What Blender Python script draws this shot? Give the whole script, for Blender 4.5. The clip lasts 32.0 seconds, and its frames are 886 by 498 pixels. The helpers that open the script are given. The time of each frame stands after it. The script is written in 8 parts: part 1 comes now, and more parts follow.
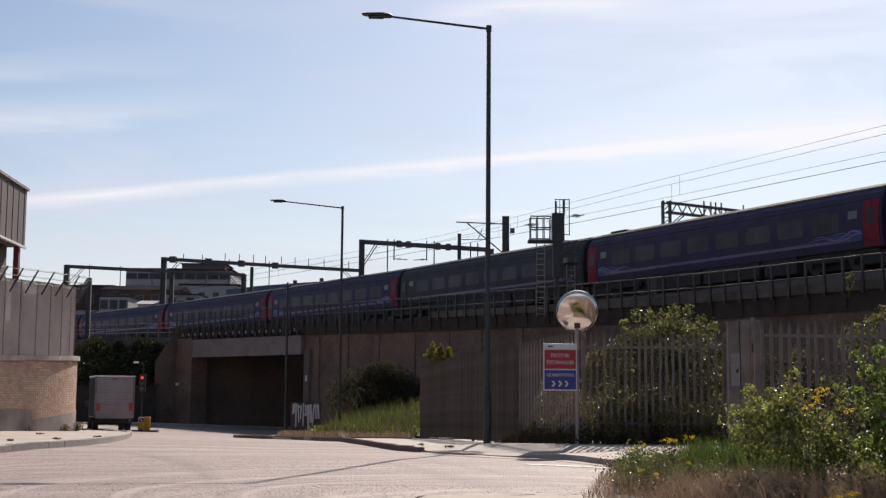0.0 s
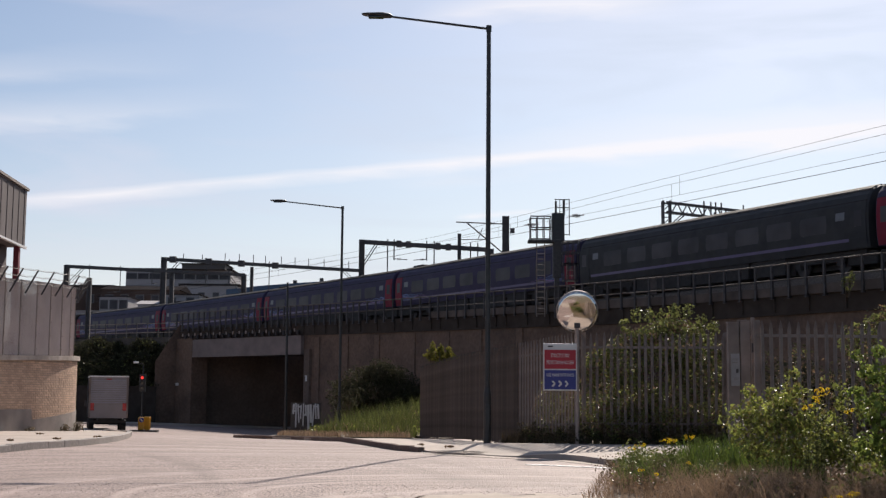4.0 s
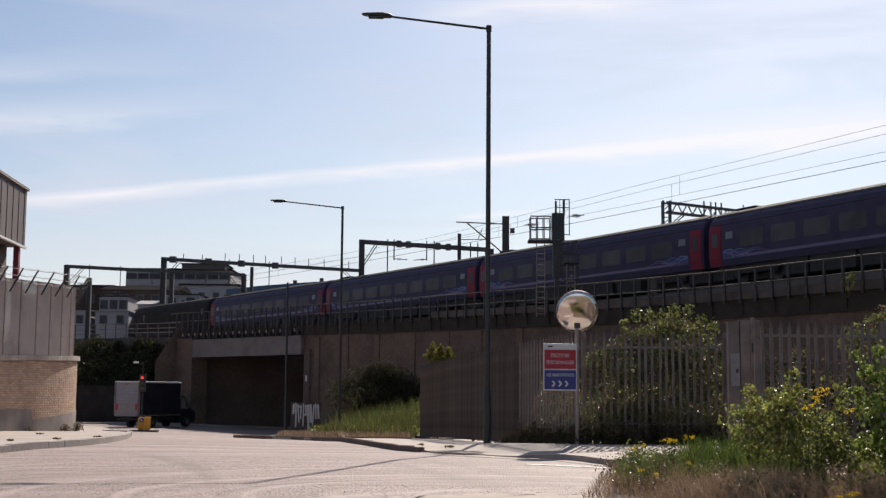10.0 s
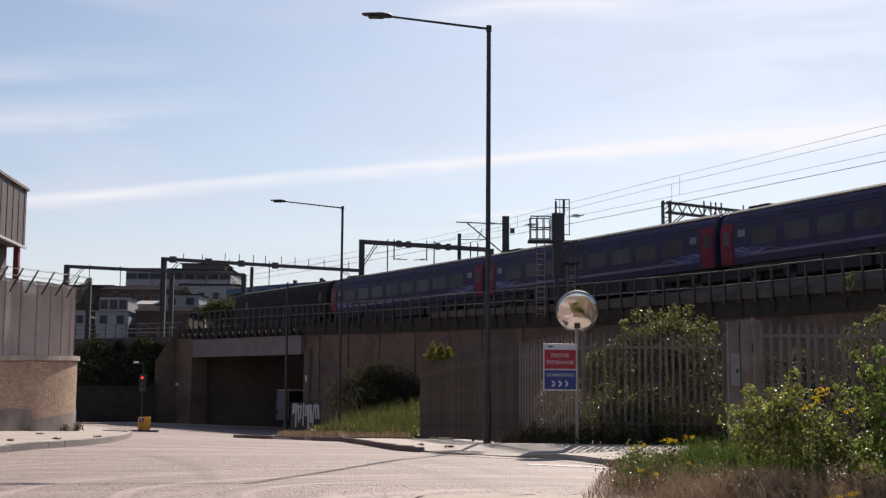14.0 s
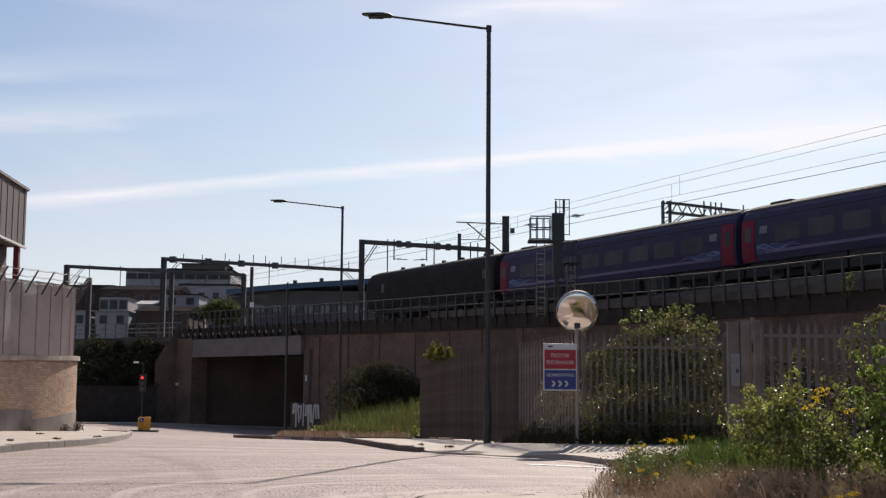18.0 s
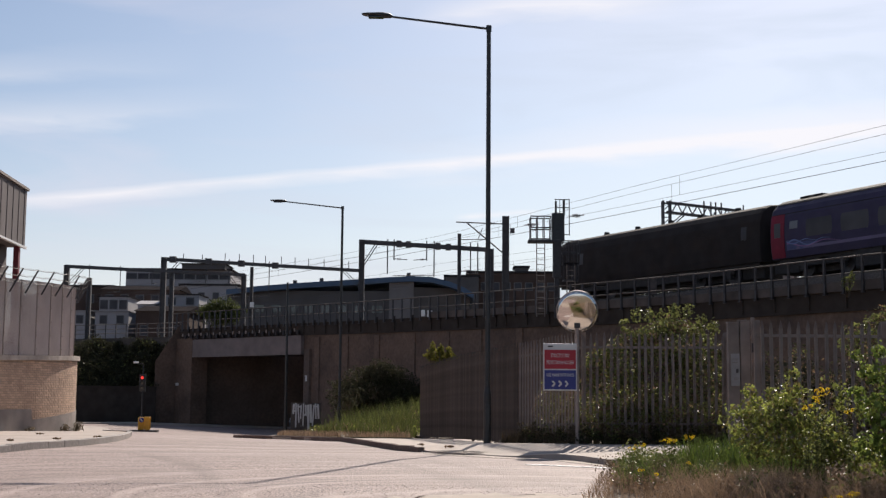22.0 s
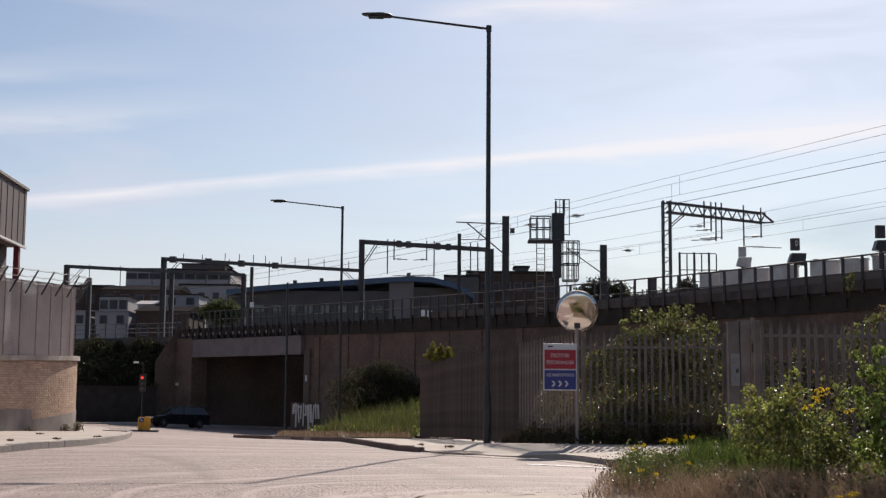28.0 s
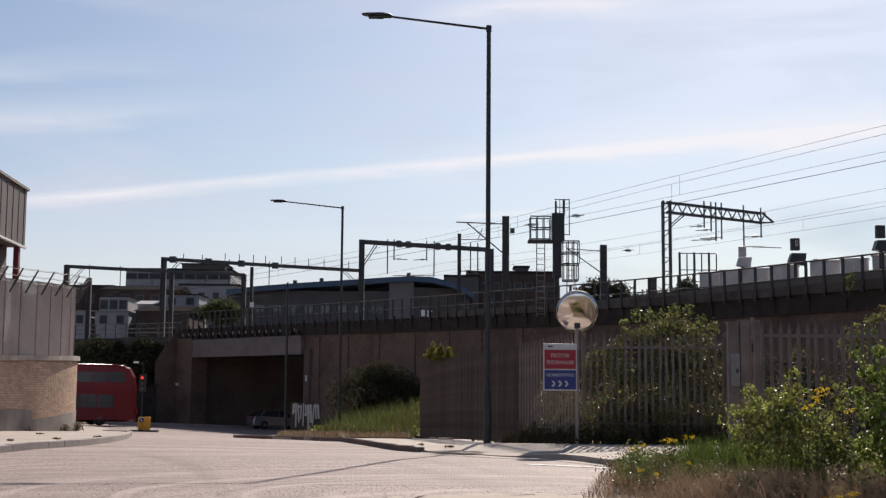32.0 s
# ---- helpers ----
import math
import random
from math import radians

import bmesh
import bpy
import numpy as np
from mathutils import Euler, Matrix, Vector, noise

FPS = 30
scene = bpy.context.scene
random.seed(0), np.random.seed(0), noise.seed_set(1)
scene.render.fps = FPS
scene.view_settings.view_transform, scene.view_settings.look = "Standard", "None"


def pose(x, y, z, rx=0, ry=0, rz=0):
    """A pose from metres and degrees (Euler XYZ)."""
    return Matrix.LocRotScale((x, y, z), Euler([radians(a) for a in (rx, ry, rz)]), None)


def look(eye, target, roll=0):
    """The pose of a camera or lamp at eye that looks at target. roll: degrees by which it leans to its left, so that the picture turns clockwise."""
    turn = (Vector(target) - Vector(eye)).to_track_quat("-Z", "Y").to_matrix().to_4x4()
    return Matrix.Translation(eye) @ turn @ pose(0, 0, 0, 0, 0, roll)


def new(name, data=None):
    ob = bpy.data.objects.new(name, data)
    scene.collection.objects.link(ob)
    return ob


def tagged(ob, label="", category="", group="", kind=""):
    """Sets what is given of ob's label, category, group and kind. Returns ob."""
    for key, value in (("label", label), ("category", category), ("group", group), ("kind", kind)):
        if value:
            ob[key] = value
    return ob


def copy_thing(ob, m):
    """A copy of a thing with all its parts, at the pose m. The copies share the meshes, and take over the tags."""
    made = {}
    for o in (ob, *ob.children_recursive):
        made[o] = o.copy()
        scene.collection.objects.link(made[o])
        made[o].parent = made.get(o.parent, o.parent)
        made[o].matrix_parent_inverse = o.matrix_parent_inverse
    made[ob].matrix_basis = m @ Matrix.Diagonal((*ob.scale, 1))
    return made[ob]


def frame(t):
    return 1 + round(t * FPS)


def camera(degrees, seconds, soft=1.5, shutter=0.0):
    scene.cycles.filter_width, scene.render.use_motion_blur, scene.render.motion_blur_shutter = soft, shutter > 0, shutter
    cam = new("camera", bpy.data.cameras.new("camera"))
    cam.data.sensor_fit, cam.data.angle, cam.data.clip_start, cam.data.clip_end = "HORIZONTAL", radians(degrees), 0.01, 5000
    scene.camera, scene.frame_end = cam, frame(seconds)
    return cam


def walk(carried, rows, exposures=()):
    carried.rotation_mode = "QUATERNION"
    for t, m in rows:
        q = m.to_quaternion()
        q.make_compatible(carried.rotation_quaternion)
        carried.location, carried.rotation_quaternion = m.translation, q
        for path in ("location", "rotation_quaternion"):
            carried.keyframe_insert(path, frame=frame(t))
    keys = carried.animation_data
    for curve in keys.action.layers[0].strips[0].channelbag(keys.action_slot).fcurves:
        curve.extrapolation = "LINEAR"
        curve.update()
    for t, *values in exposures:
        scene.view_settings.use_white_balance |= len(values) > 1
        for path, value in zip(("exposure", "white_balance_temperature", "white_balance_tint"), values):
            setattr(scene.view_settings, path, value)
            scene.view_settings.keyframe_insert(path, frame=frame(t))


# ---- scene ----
# ---- camera ----
EYE = (0.0, 0.0, 1.15)
cam = camera(37.65, 32.0, soft=1.35)
_v = look(EYE, (0.0, 10.0, 1.15 + 1.1478), 0.45)
walk(cam, [(0.0, _v), (32.0, _v)], exposures=[(0.0, 0.3, 6480, 13), (21.0, 0.3, 6480, 13), (26.0, 0.22, 6480, 13), (32.0, 0.22, 6480, 13)])

# ---- light ----
SUN_AZ, SUN_EL = 15.5, 36.5
sun = new("sun", bpy.data.lights.new("sun", "SUN"))
sun.data.energy, sun.data.angle, sun.data.color = 5.0, radians(0.6), (1.0, 0.92, 0.80)
_sd = Vector((math.sin(radians(SUN_AZ)) * math.cos(radians(SUN_EL)), math.cos(radians(SUN_AZ)) * math.cos(radians(SUN_EL)), math.sin(radians(SUN_EL))))
sun.matrix_world = look(_sd * 100, (0, 0, 0))

world = bpy.data.worlds.new("world")
scene.world = world
world.use_nodes = True


def build_sky():
    nt = world.node_tree
    nt.nodes.clear()
    N, L = nt.nodes.new, nt.links.new

    def math_node(op, a, b=None, clamp=False):
        n = N("ShaderNodeMath")
        n.operation, n.use_clamp = op, clamp
        for i, v in enumerate((a, b)):
            if v is None:
                continue
            if isinstance(v, (int, float)):
                n.inputs[i].default_value = v
            else:
                L(v, n.inputs[i])
        return n.outputs[0]

    def dot(vec, c):
        n = N("ShaderNodeVectorMath")
        n.operation = "DOT_PRODUCT"
        L(vec, n.inputs[0])
        n.inputs[1].default_value = c
        return n.outputs["Value"]

    sky = N("ShaderNodeTexSky")
    sky.sky_type, sky.sun_disc = "NISHITA", False
    sky.sun_elevation, sky.sun_rotation = radians(SUN_EL), radians(SUN_AZ)
    sky.air_density, sky.dust_density, sky.ozone_density = 1.0, 0.75, 1.5
    tc = N("ShaderNodeTexCoord")
    d = tc.outputs["Generated"]
    mp = N("ShaderNodeMapping")
    mp.inputs["Scale"].default_value = (1.3, 1.3, 7.0)
    mp.inputs["Rotation"].default_value = (0, radians(6), 0)
    L(d, mp.inputs["Vector"])
    wisp = N("ShaderNodeTexNoise")
    wisp.inputs["Scale"].default_value, wisp.inputs["Detail"].default_value = 2.6, 9.0
    wisp.inputs["Distortion"].default_value = 0.6
    L(mp.outputs[0], wisp.inputs["Vector"])
    ramp = N("ShaderNodeMapRange")
    ramp.inputs["From Min"].default_value, ramp.inputs["From Max"].default_value = 0.50, 0.78
    L(wisp.outputs["Fac"], ramp.inputs["Value"])
    # streaks of cirrus: bands along great circles, ragged and fading at their ends
    fine = N("ShaderNodeTexNoise")
    fine.inputs["Scale"].default_value, fine.inputs["Detail"].default_value = 9.0, 8.0
    L(mp.outputs[0], fine.inputs["Vector"])
    ragged = math_node("SUBTRACT", fine.outputs["Fac"], 0.5)

    def streak(normal, along, over, under, start, end, fade, amount):
        off = math_node("ADD", dot(d, normal), math_node("MULTIPLY", ragged, over * 1.5))
        upper = math_node("SUBTRACT", 1.0, math_node("DIVIDE", off, over), True)
        lower = math_node("ADD", 1.0, math_node("DIVIDE", off, under), True)
        at = dot(d, along)
        a = math_node("DIVIDE", math_node("SUBTRACT", at, start), fade, True)
        b = math_node("DIVIDE", math_node("SUBTRACT", end, at), fade, True)
        body = math_node("MULTIPLY", math_node("MULTIPLY", upper, lower), math_node("MULTIPLY", a, b))
        return math_node("MULTIPLY", body, math_node("MULTIPLY", fine.outputs["Fac"], amount * 2.0), True)

    band = streak((-0.0938, -0.1784, 0.9795), (0.9916, 0.0709, 0.1079), 0.005, 0.009, -0.6, 0.75, 0.45, 0.7)
    for more in (streak((-0.0938, -0.1784, 0.9795), (0.9916, 0.0709, 0.1079), 0.024, 0.02, 0.0, 0.8, 0.3, 0.75), streak((-0.0738, -0.232, 0.9699), (0.969, 0.2132, 0.1247), 0.018, 0.012, -0.5, 0.10, 0.16, 0.42), streak((-0.06, -0.262, 0.963), (0.969, 0.2132, 0.1247), 0.02, 0.012, -0.5, 0.06, 0.16, 0.3), streak((-0.0569, -0.2893, 0.9555), (0.9943, -0.1032, 0.0279), 0.014, 0.012, -0.12, 0.09, 0.08, 0.95), streak((-0.0791, -0.1365, 0.9875), (0.996, -0.052, 0.0725), 0.003, 0.003, -0.035, 0.035, 0.015, 0.8)):
        band = math_node("ADD", band, more, True)
    low = math_node("SUBTRACT", 1.0, math_node("DIVIDE", dot(d, (0, 0, 1)), 0.30), True)
    haze = math_node("MULTIPLY", math_node("MULTIPLY", low, low), 0.65)
    cover = math_node("ADD", math_node("MULTIPLY", ramp.outputs[0], 0.55), haze, True)
    mix = N("ShaderNodeMix")
    mix.data_type = "RGBA"
    L(cover, mix.inputs["Factor"])
    L(sky.outputs[0], mix.inputs["A"])
    # the haze is faintly lilac away from the sun and clearer towards it
    tint = N("ShaderNodeMix")
    tint.data_type = "RGBA"
    L(math_node("ADD", 0.5, math_node("MULTIPLY", dot(d, (1, 0, 0)), 1.6), True), tint.inputs["Factor"])
    tint.inputs["A"].default_value, tint.inputs["B"].default_value = (8.5, 8.3, 9.3, 1), (4.9, 6.3, 7.4, 1)
    L(tint.outputs["Result"], mix.inputs["B"])
    mix2 = N("ShaderNodeMix")
    mix2.data_type = "RGBA"
    L(math_node("MULTIPLY", band, 0.8, True), mix2.inputs["Factor"])
    L(mix.outputs["Result"], mix2.inputs["A"])
    mix2.inputs["B"].default_value = (10.6, 10.4, 10.5, 1)
    bg = N("ShaderNodeBackground")
    bg.inputs["Strength"].default_value = 0.075
    L(mix2.outputs["Result"], bg.inputs["Color"])
    out = N("ShaderNodeOutputWorld")
    L(bg.outputs[0], out.inputs["Surface"])


build_sky()


# ---- materials ----
def mat(name, c1, c2=None, scale=4.0, rough=0.8, metal=0.0, bump=0.0, bscale=40.0, stain=None, sscale=0.6, samount=0.5, spec=0.5, glow=0.0, vary=0.0, stretch=(1, 1, 1)):
    """A procedural surface: two tones of grain, larger stains, and fine relief."""
    m = bpy.data.materials.new(name)
    m.use_nodes = True
    nt = m.node_tree
    N, L = nt.nodes.new, nt.links.new
    b = nt.nodes["Principled BSDF"]
    b.inputs["Roughness"].default_value, b.inputs["Metallic"].default_value = rough, metal
    b.inputs["Specular IOR Level"].default_value = spec
    tc = N("ShaderNodeTexCoord")
    mp = N("ShaderNodeMapping")
    mp.inputs["Scale"].default_value = stretch
    L(tc.outputs["Object"], mp.inputs["Vector"])
    vec = mp.outputs[0]
    n1 = N("ShaderNodeTexNoise")
    n1.inputs["Scale"].default_value, n1.inputs["Detail"].default_value = scale, 8.0
    L(vec, n1.inputs["Vector"])
    r1 = N("ShaderNodeValToRGB")
    c2 = c2 or tuple(v * 0.75 for v in c1)
    r1.color_ramp.elements[0].position, r1.color_ramp.elements[1].position = 0.32, 0.68
    r1.color_ramp.elements[0].color, r1.color_ramp.elements[1].color = (*c2, 1), (*c1, 1)
    L(n1.outputs["Fac"], r1.inputs["Fac"])
    col = r1.outputs["Color"]
    if stain:
        n2 = N("ShaderNodeTexNoise")
        n2.inputs["Scale"].default_value, n2.inputs["Detail"].default_value = sscale, 6.0
        L(vec, n2.inputs["Vector"])
        r2 = N("ShaderNodeMapRange")
        r2.inputs["From Min"].default_value, r2.inputs["From Max"].default_value = 0.45, 0.7
        r2.inputs["To Max"].default_value = samount
        L(n2.outputs["Fac"], r2.inputs["Value"])
        mx = N("ShaderNodeMix")
        mx.data_type = "RGBA"
        L(r2.outputs[0], mx.inputs["Factor"])
        L(col, mx.inputs["A"])
        mx.inputs["B"].default_value = (*stain, 1)
        col = mx.outputs["Result"]
    if vary:
        oi = N("ShaderNodeObjectInfo")
        geo = N("ShaderNodeNewGeometry")
        ad = N("ShaderNodeMath")
        ad.operation = "ADD"
        L(oi.outputs["Random"], ad.inputs[0])
        L(geo.outputs["Random Per Island"], ad.inputs[1])
        fr = N("ShaderNodeMath")
        fr.operation = "FRACT"
        L(ad.outputs[0], fr.inputs[0])
        mr = N("ShaderNodeMapRange")
        mr.inputs["To Min"].default_value, mr.inputs["To Max"].default_value = 1 - vary, 1 + vary
        L(fr.outputs[0], mr.inputs["Value"])
        hs = N("ShaderNodeHueSaturation")
        L(mr.outputs[0], hs.inputs["Value"])
        L(col, hs.inputs["Color"])
        col = hs.outputs["Color"]
    L(col, b.inputs["Base Color"])
    if bump:
        n3 = N("ShaderNodeTexNoise")
        n3.inputs["Scale"].default_value, n3.inputs["Detail"].default_value = bscale, 6.0
        L(vec, n3.inputs["Vector"])
        bp = N("ShaderNodeBump")
        bp.inputs["Strength"].default_value, bp.inputs["Distance"].default_value = bump, 0.02
        L(n3.outputs["Fac"], bp.inputs["Height"])
        L(bp.outputs[0], b.inputs["Normal"])
    if glow:
        L(col, b.inputs["Emission Color"])
        b.inputs["Emission Strength"].default_value = glow
    return m


def road_mat():
    """Worn asphalt: chippings, sandy patches, long scuffs along the traffic, and the arcs of turning tyres."""
    m = mat("worn_asphalt", (0.45, 0.337, 0.3), (0.085, 0.062, 0.055), 36.0, 0.72, bump=0.7, spec=0.2, stain=(0.262, 0.194, 0.175), sscale=0.16, samount=0.45, stretch=(1, 0.22, 1))
    nt = m.node_tree
    N, L = nt.nodes.new, nt.links.new
    b = nt.nodes["Principled BSDF"]
    col = b.inputs["Base Color"].links[0].from_socket
    tc = N("ShaderNodeTexCoord")

    def over(col, fac, lo, hi, to, tone):
        mr = N("ShaderNodeMapRange")
        mr.inputs["From Min"].default_value, mr.inputs["From Max"].default_value, mr.inputs["To Max"].default_value = lo, hi, to
        L(fac, mr.inputs["Value"])
        mx = N("ShaderNodeMix")
        mx.data_type = "RGBA"
        L(mr.outputs[0], mx.inputs["Factor"])
        L(col, mx.inputs["A"])
        mx.inputs["B"].default_value = tone
        return mx.outputs["Result"]

    def grain(vec, scale, detail=7.0, distortion=0.4):
        nz = N("ShaderNodeTexNoise")
        nz.inputs["Scale"].default_value, nz.inputs["Detail"].default_value, nz.inputs["Distortion"].default_value = scale, detail, distortion
        L(vec, nz.inputs["Vector"])
        return nz.outputs["Fac"]

    for rot, sc, lo, hi, to, tone in ((4, (0.07, 1.5, 1), 0.5, 0.64, 0.45, (0.15, 0.114, 0.104, 1)), (-9, (0.11, 0.8, 1), 0.52, 0.66, 0.45, (0.38, 0.295, 0.268, 1)), (0, (0.35, 0.3, 1), 0.5, 0.7, 0.45, (0.19, 0.146, 0.132, 1))):
        mp = N("ShaderNodeMapping")
        mp.inputs["Rotation"].default_value = (0, 0, radians(rot))
        mp.inputs["Scale"].default_value = sc
        L(tc.outputs["Object"], mp.inputs["Vector"])
        col = over(col, grain(mp.outputs[0], 2.2), lo, hi, to, tone)
    # tyre arcs: bands at a distance from the centres of two turning circles
    for cx, cy, freq, tone, lo, hi, to in ((0.5, 15.9, 2.1, (0.48, 0.375, 0.335, 1), 0.52, 0.66, 0.6), (0.5, 15.9, 2.9, (0.11, 0.083, 0.076, 1), 0.56, 0.68, 0.5), (3.2, 12.6, 1.7, (0.44, 0.345, 0.31, 1), 0.54, 0.68, 0.5), (-30.0, 12.0, 1.1, (0.13, 0.098, 0.09, 1), 0.55, 0.7, 0.4)):
        sub = N("ShaderNodeVectorMath")
        sub.operation = "SUBTRACT"
        L(tc.outputs["Object"], sub.inputs[0])
        sub.inputs[1].default_value = (cx, cy, 0)
        ln = N("ShaderNodeVectorMath")
        ln.operation = "LENGTH"
        L(sub.outputs[0], ln.inputs[0])
        cmb = N("ShaderNodeCombineXYZ")
        L(ln.outputs["Value"], cmb.inputs[0])
        drift = N("ShaderNodeVectorMath")
        drift.operation = "MULTIPLY_ADD"
        L(sub.outputs[0], drift.inputs[0])
        drift.inputs[1].default_value = (0.05, 0.05, 0)
        L(cmb.outputs[0], drift.inputs[2])
        col = over(col, grain(drift.outputs[0], freq, 8.0, 0.1), lo, hi, to, tone)
    L(col, b.inputs["Base Color"])
    return m


M = dict(
    ground=mat("rough_ground", (0.158, 0.113, 0.0712), (0.0945, 0.0686, 0.0427), 1.4, 0.95, bump=0.6, bscale=9, stain=(0.0735, 0.0833, 0.0285), sscale=0.15),
    asphalt=road_mat(),
    paving=mat("pale_paving", (0.441, 0.363, 0.309), (0.336, 0.274, 0.237), 3.0, 0.85, bump=0.3, bscale=30, stain=(0.252, 0.221, 0.19), sscale=0.5, samount=0.5),
    kerb_dark=mat("stained_granite_kerb", (0.19, 0.135, 0.115), (0.125, 0.088, 0.075), 12.0, 0.9, bump=0.3, vary=0.15, spec=0.2),
    sand=mat("sandy_concrete", (0.46, 0.385, 0.32), (0.35, 0.29, 0.24), 2.2, 0.9, bump=0.4, bscale=30, stain=(0.33, 0.265, 0.225), sscale=0.7, samount=0.6),
    kerb=mat("granite_kerb", (0.315, 0.279, 0.257), (0.21, 0.186, 0.171), 12.0, 0.8, bump=0.3, vary=0.12),
    brick=mat("buff_brick", (0.63, 0.44, 0.315), (0.53, 0.365, 0.26), 2.0, 0.85, bump=0.3, vary=0.15, stain=(0.36, 0.25, 0.19), sscale=0.6, samount=0.5),
    mortar=mat("mortar", (0.42, 0.32, 0.25), (0.34, 0.26, 0.2), 10.0, 0.95, bump=0.4),
    render_grey=mat("grey_render", (0.315, 0.265, 0.237), (0.242, 0.206, 0.185), 3.0, 0.9, bump=0.4, stain=(0.179, 0.147, 0.133), sscale=0.8),
    coping=mat("concrete_coping", (0.473, 0.402, 0.351), (0.315, 0.265, 0.228), 3.0, 0.9, bump=0.5, stain=(0.168, 0.137, 0.114), sscale=1.2),
    brown_brick=mat("dark_brown_brick", (0.190, 0.120, 0.086), (0.125, 0.079, 0.056), 5.0, 0.9, bump=0.5, stain=(0.0368, 0.0265, 0.0228), sscale=0.35, samount=0.7),
    fascia=mat("weathered_concrete", (0.231, 0.181, 0.166), (0.173, 0.137, 0.125), 1.5, 0.85, bump=0.2, stain=(0.126, 0.098, 0.0902), sscale=0.5),
    coping_dark=mat("sooty_concrete", (0.15, 0.122, 0.108), (0.095, 0.078, 0.07), 1.2, 0.95, bump=0.3, stain=(0.06, 0.048, 0.042), sscale=0.5, samount=0.7, spec=0.1),
    rail_dull=mat("dull_rail_steel", (0.135, 0.108, 0.098), (0.085, 0.068, 0.062), 5.0, 0.8, bump=0.1, stain=(0.05, 0.04, 0.036), sscale=1.5, spec=0.2),
    iron=mat("dark_iron", (0.0578, 0.049, 0.0494), (0.0315, 0.0274, 0.0285), 6.0, 0.6, bump=0.2),
    tunnel_brick=mat("dusty_brown_brick", (0.165, 0.112, 0.086), (0.115, 0.078, 0.06), 5.0, 0.9, bump=0.5, stain=(0.07, 0.05, 0.04), sscale=0.35, samount=0.6),
    deck=mat("sooty_steel", (0.12, 0.098, 0.085), (0.08, 0.065, 0.056), 2.0, 0.9, bump=0.3, spec=0.2),
    sooty=mat("soot_blackened_plate", (0.066, 0.053, 0.046), (0.044, 0.035, 0.030), 1.6, 0.95, bump=0.4, bscale=8, spec=0.1, stain=(0.05, 0.036, 0.028), sscale=0.5),
    ballast=mat("ballast", (0.179, 0.147, 0.123), (0.084, 0.0686, 0.0617), 18.0, 0.95, bump=1.0, bscale=14),
    galv=mat("galvanised_steel", (0.265, 0.212, 0.186), (0.19, 0.152, 0.133), 5.0, 0.75, 0.1, bump=0.1, stain=(0.0788, 0.0588, 0.0513), sscale=1.5, vary=0.1),
    galv_pale=mat("pale_galvanised_steel", (0.378, 0.304, 0.271), (0.273, 0.221, 0.195), 4.0, 0.6, 0.3, bump=0.1, stain=(0.231, 0.186, 0.171), sscale=1.2, vary=0.08),
    lamp_paint=mat("black_paint", (0.0231, 0.0235, 0.0247), (0.0137, 0.0137, 0.0152), 8.0, 0.45, bump=0.05),
    blue=mat("navy_paint", (0.050, 0.041, 0.084), (0.038, 0.032, 0.066), 1.2, 0.6, spec=0.15, stain=(0.055, 0.048, 0.07), sscale=0.7, samount=0.5, bump=0.02, bscale=3),
    green_coach=mat("grey_green_paint", (0.046, 0.046, 0.050), (0.034, 0.035, 0.038), 1.2, 0.6, spec=0.15, stain=(0.06, 0.058, 0.055), sscale=1.5, samount=0.4),
    roof_grey=mat("dirty_roof", (0.045, 0.039, 0.039), (0.027, 0.024, 0.024), 1.0, 0.75, spec=0.12, stain=(0.02, 0.018, 0.017), sscale=0.8),
    red=mat("red_door_paint", (0.20, 0.012, 0.032), (0.15, 0.009, 0.025), 2.0, 0.55, spec=0.2),
    glass=mat("dark_window_glass", (0.045, 0.05, 0.055), (0.03, 0.034, 0.038), 0.7, 0.08, spec=0.7),
    coach_glass=mat("dirty_coach_glass", (0.078, 0.074, 0.08), (0.04, 0.037, 0.042), 0.5, 0.45, spec=0.2),
    black=mat("black_underframe", (0.036, 0.031, 0.029), (0.022, 0.019, 0.018), 4.0, 0.85, bump=0.3),
    loco=mat("sooty_black_paint", (0.040, 0.034, 0.033), (0.027, 0.023, 0.022), 1.0, 0.8, spec=0.08, stain=(0.05, 0.036, 0.03), sscale=0.8),
    tyre=mat("tyre_rubber", (0.02, 0.02, 0.02), (0.012, 0.012, 0.012), 10, 0.9),
    white=mat("white_paint", (0.78, 0.76, 0.74), (0.70, 0.68, 0.66), 3.0, 0.4),
)


# ---- mesh helpers ----
def bm_box(bm, cx, cy, cz, sx, sy, sz, m=None, bevel=0.0):
    """A box of full sizes sx, sy, sz about a centre, optionally bevelled and posed."""
    r = bmesh.ops.create_cube(bm, size=1.0, matrix=(m or Matrix()) @ Matrix.Translation((cx, cy, cz)) @ Matrix.Diagonal((sx, sy, sz, 1)))
    if bevel:
        es = list({e for v in r["verts"] for e in v.link_edges})
        bmesh.ops.bevel(bm, geom=es, offset=bevel, segments=2, affect="EDGES", profile=0.5)


def bm_rod(bm, a, b, r1, r2=None, n=10):
    """A tapered rod from a to b."""
    a, b = Vector(a), Vector(b)
    d = b - a
    m = Matrix.Translation((a + b) / 2) @ d.to_track_quat("Z", "Y").to_matrix().to_4x4()
    bmesh.ops.create_cone(bm, cap_ends=True, segments=n, radius1=r1, radius2=r1 if r2 is None else r2, depth=d.length, matrix=m)


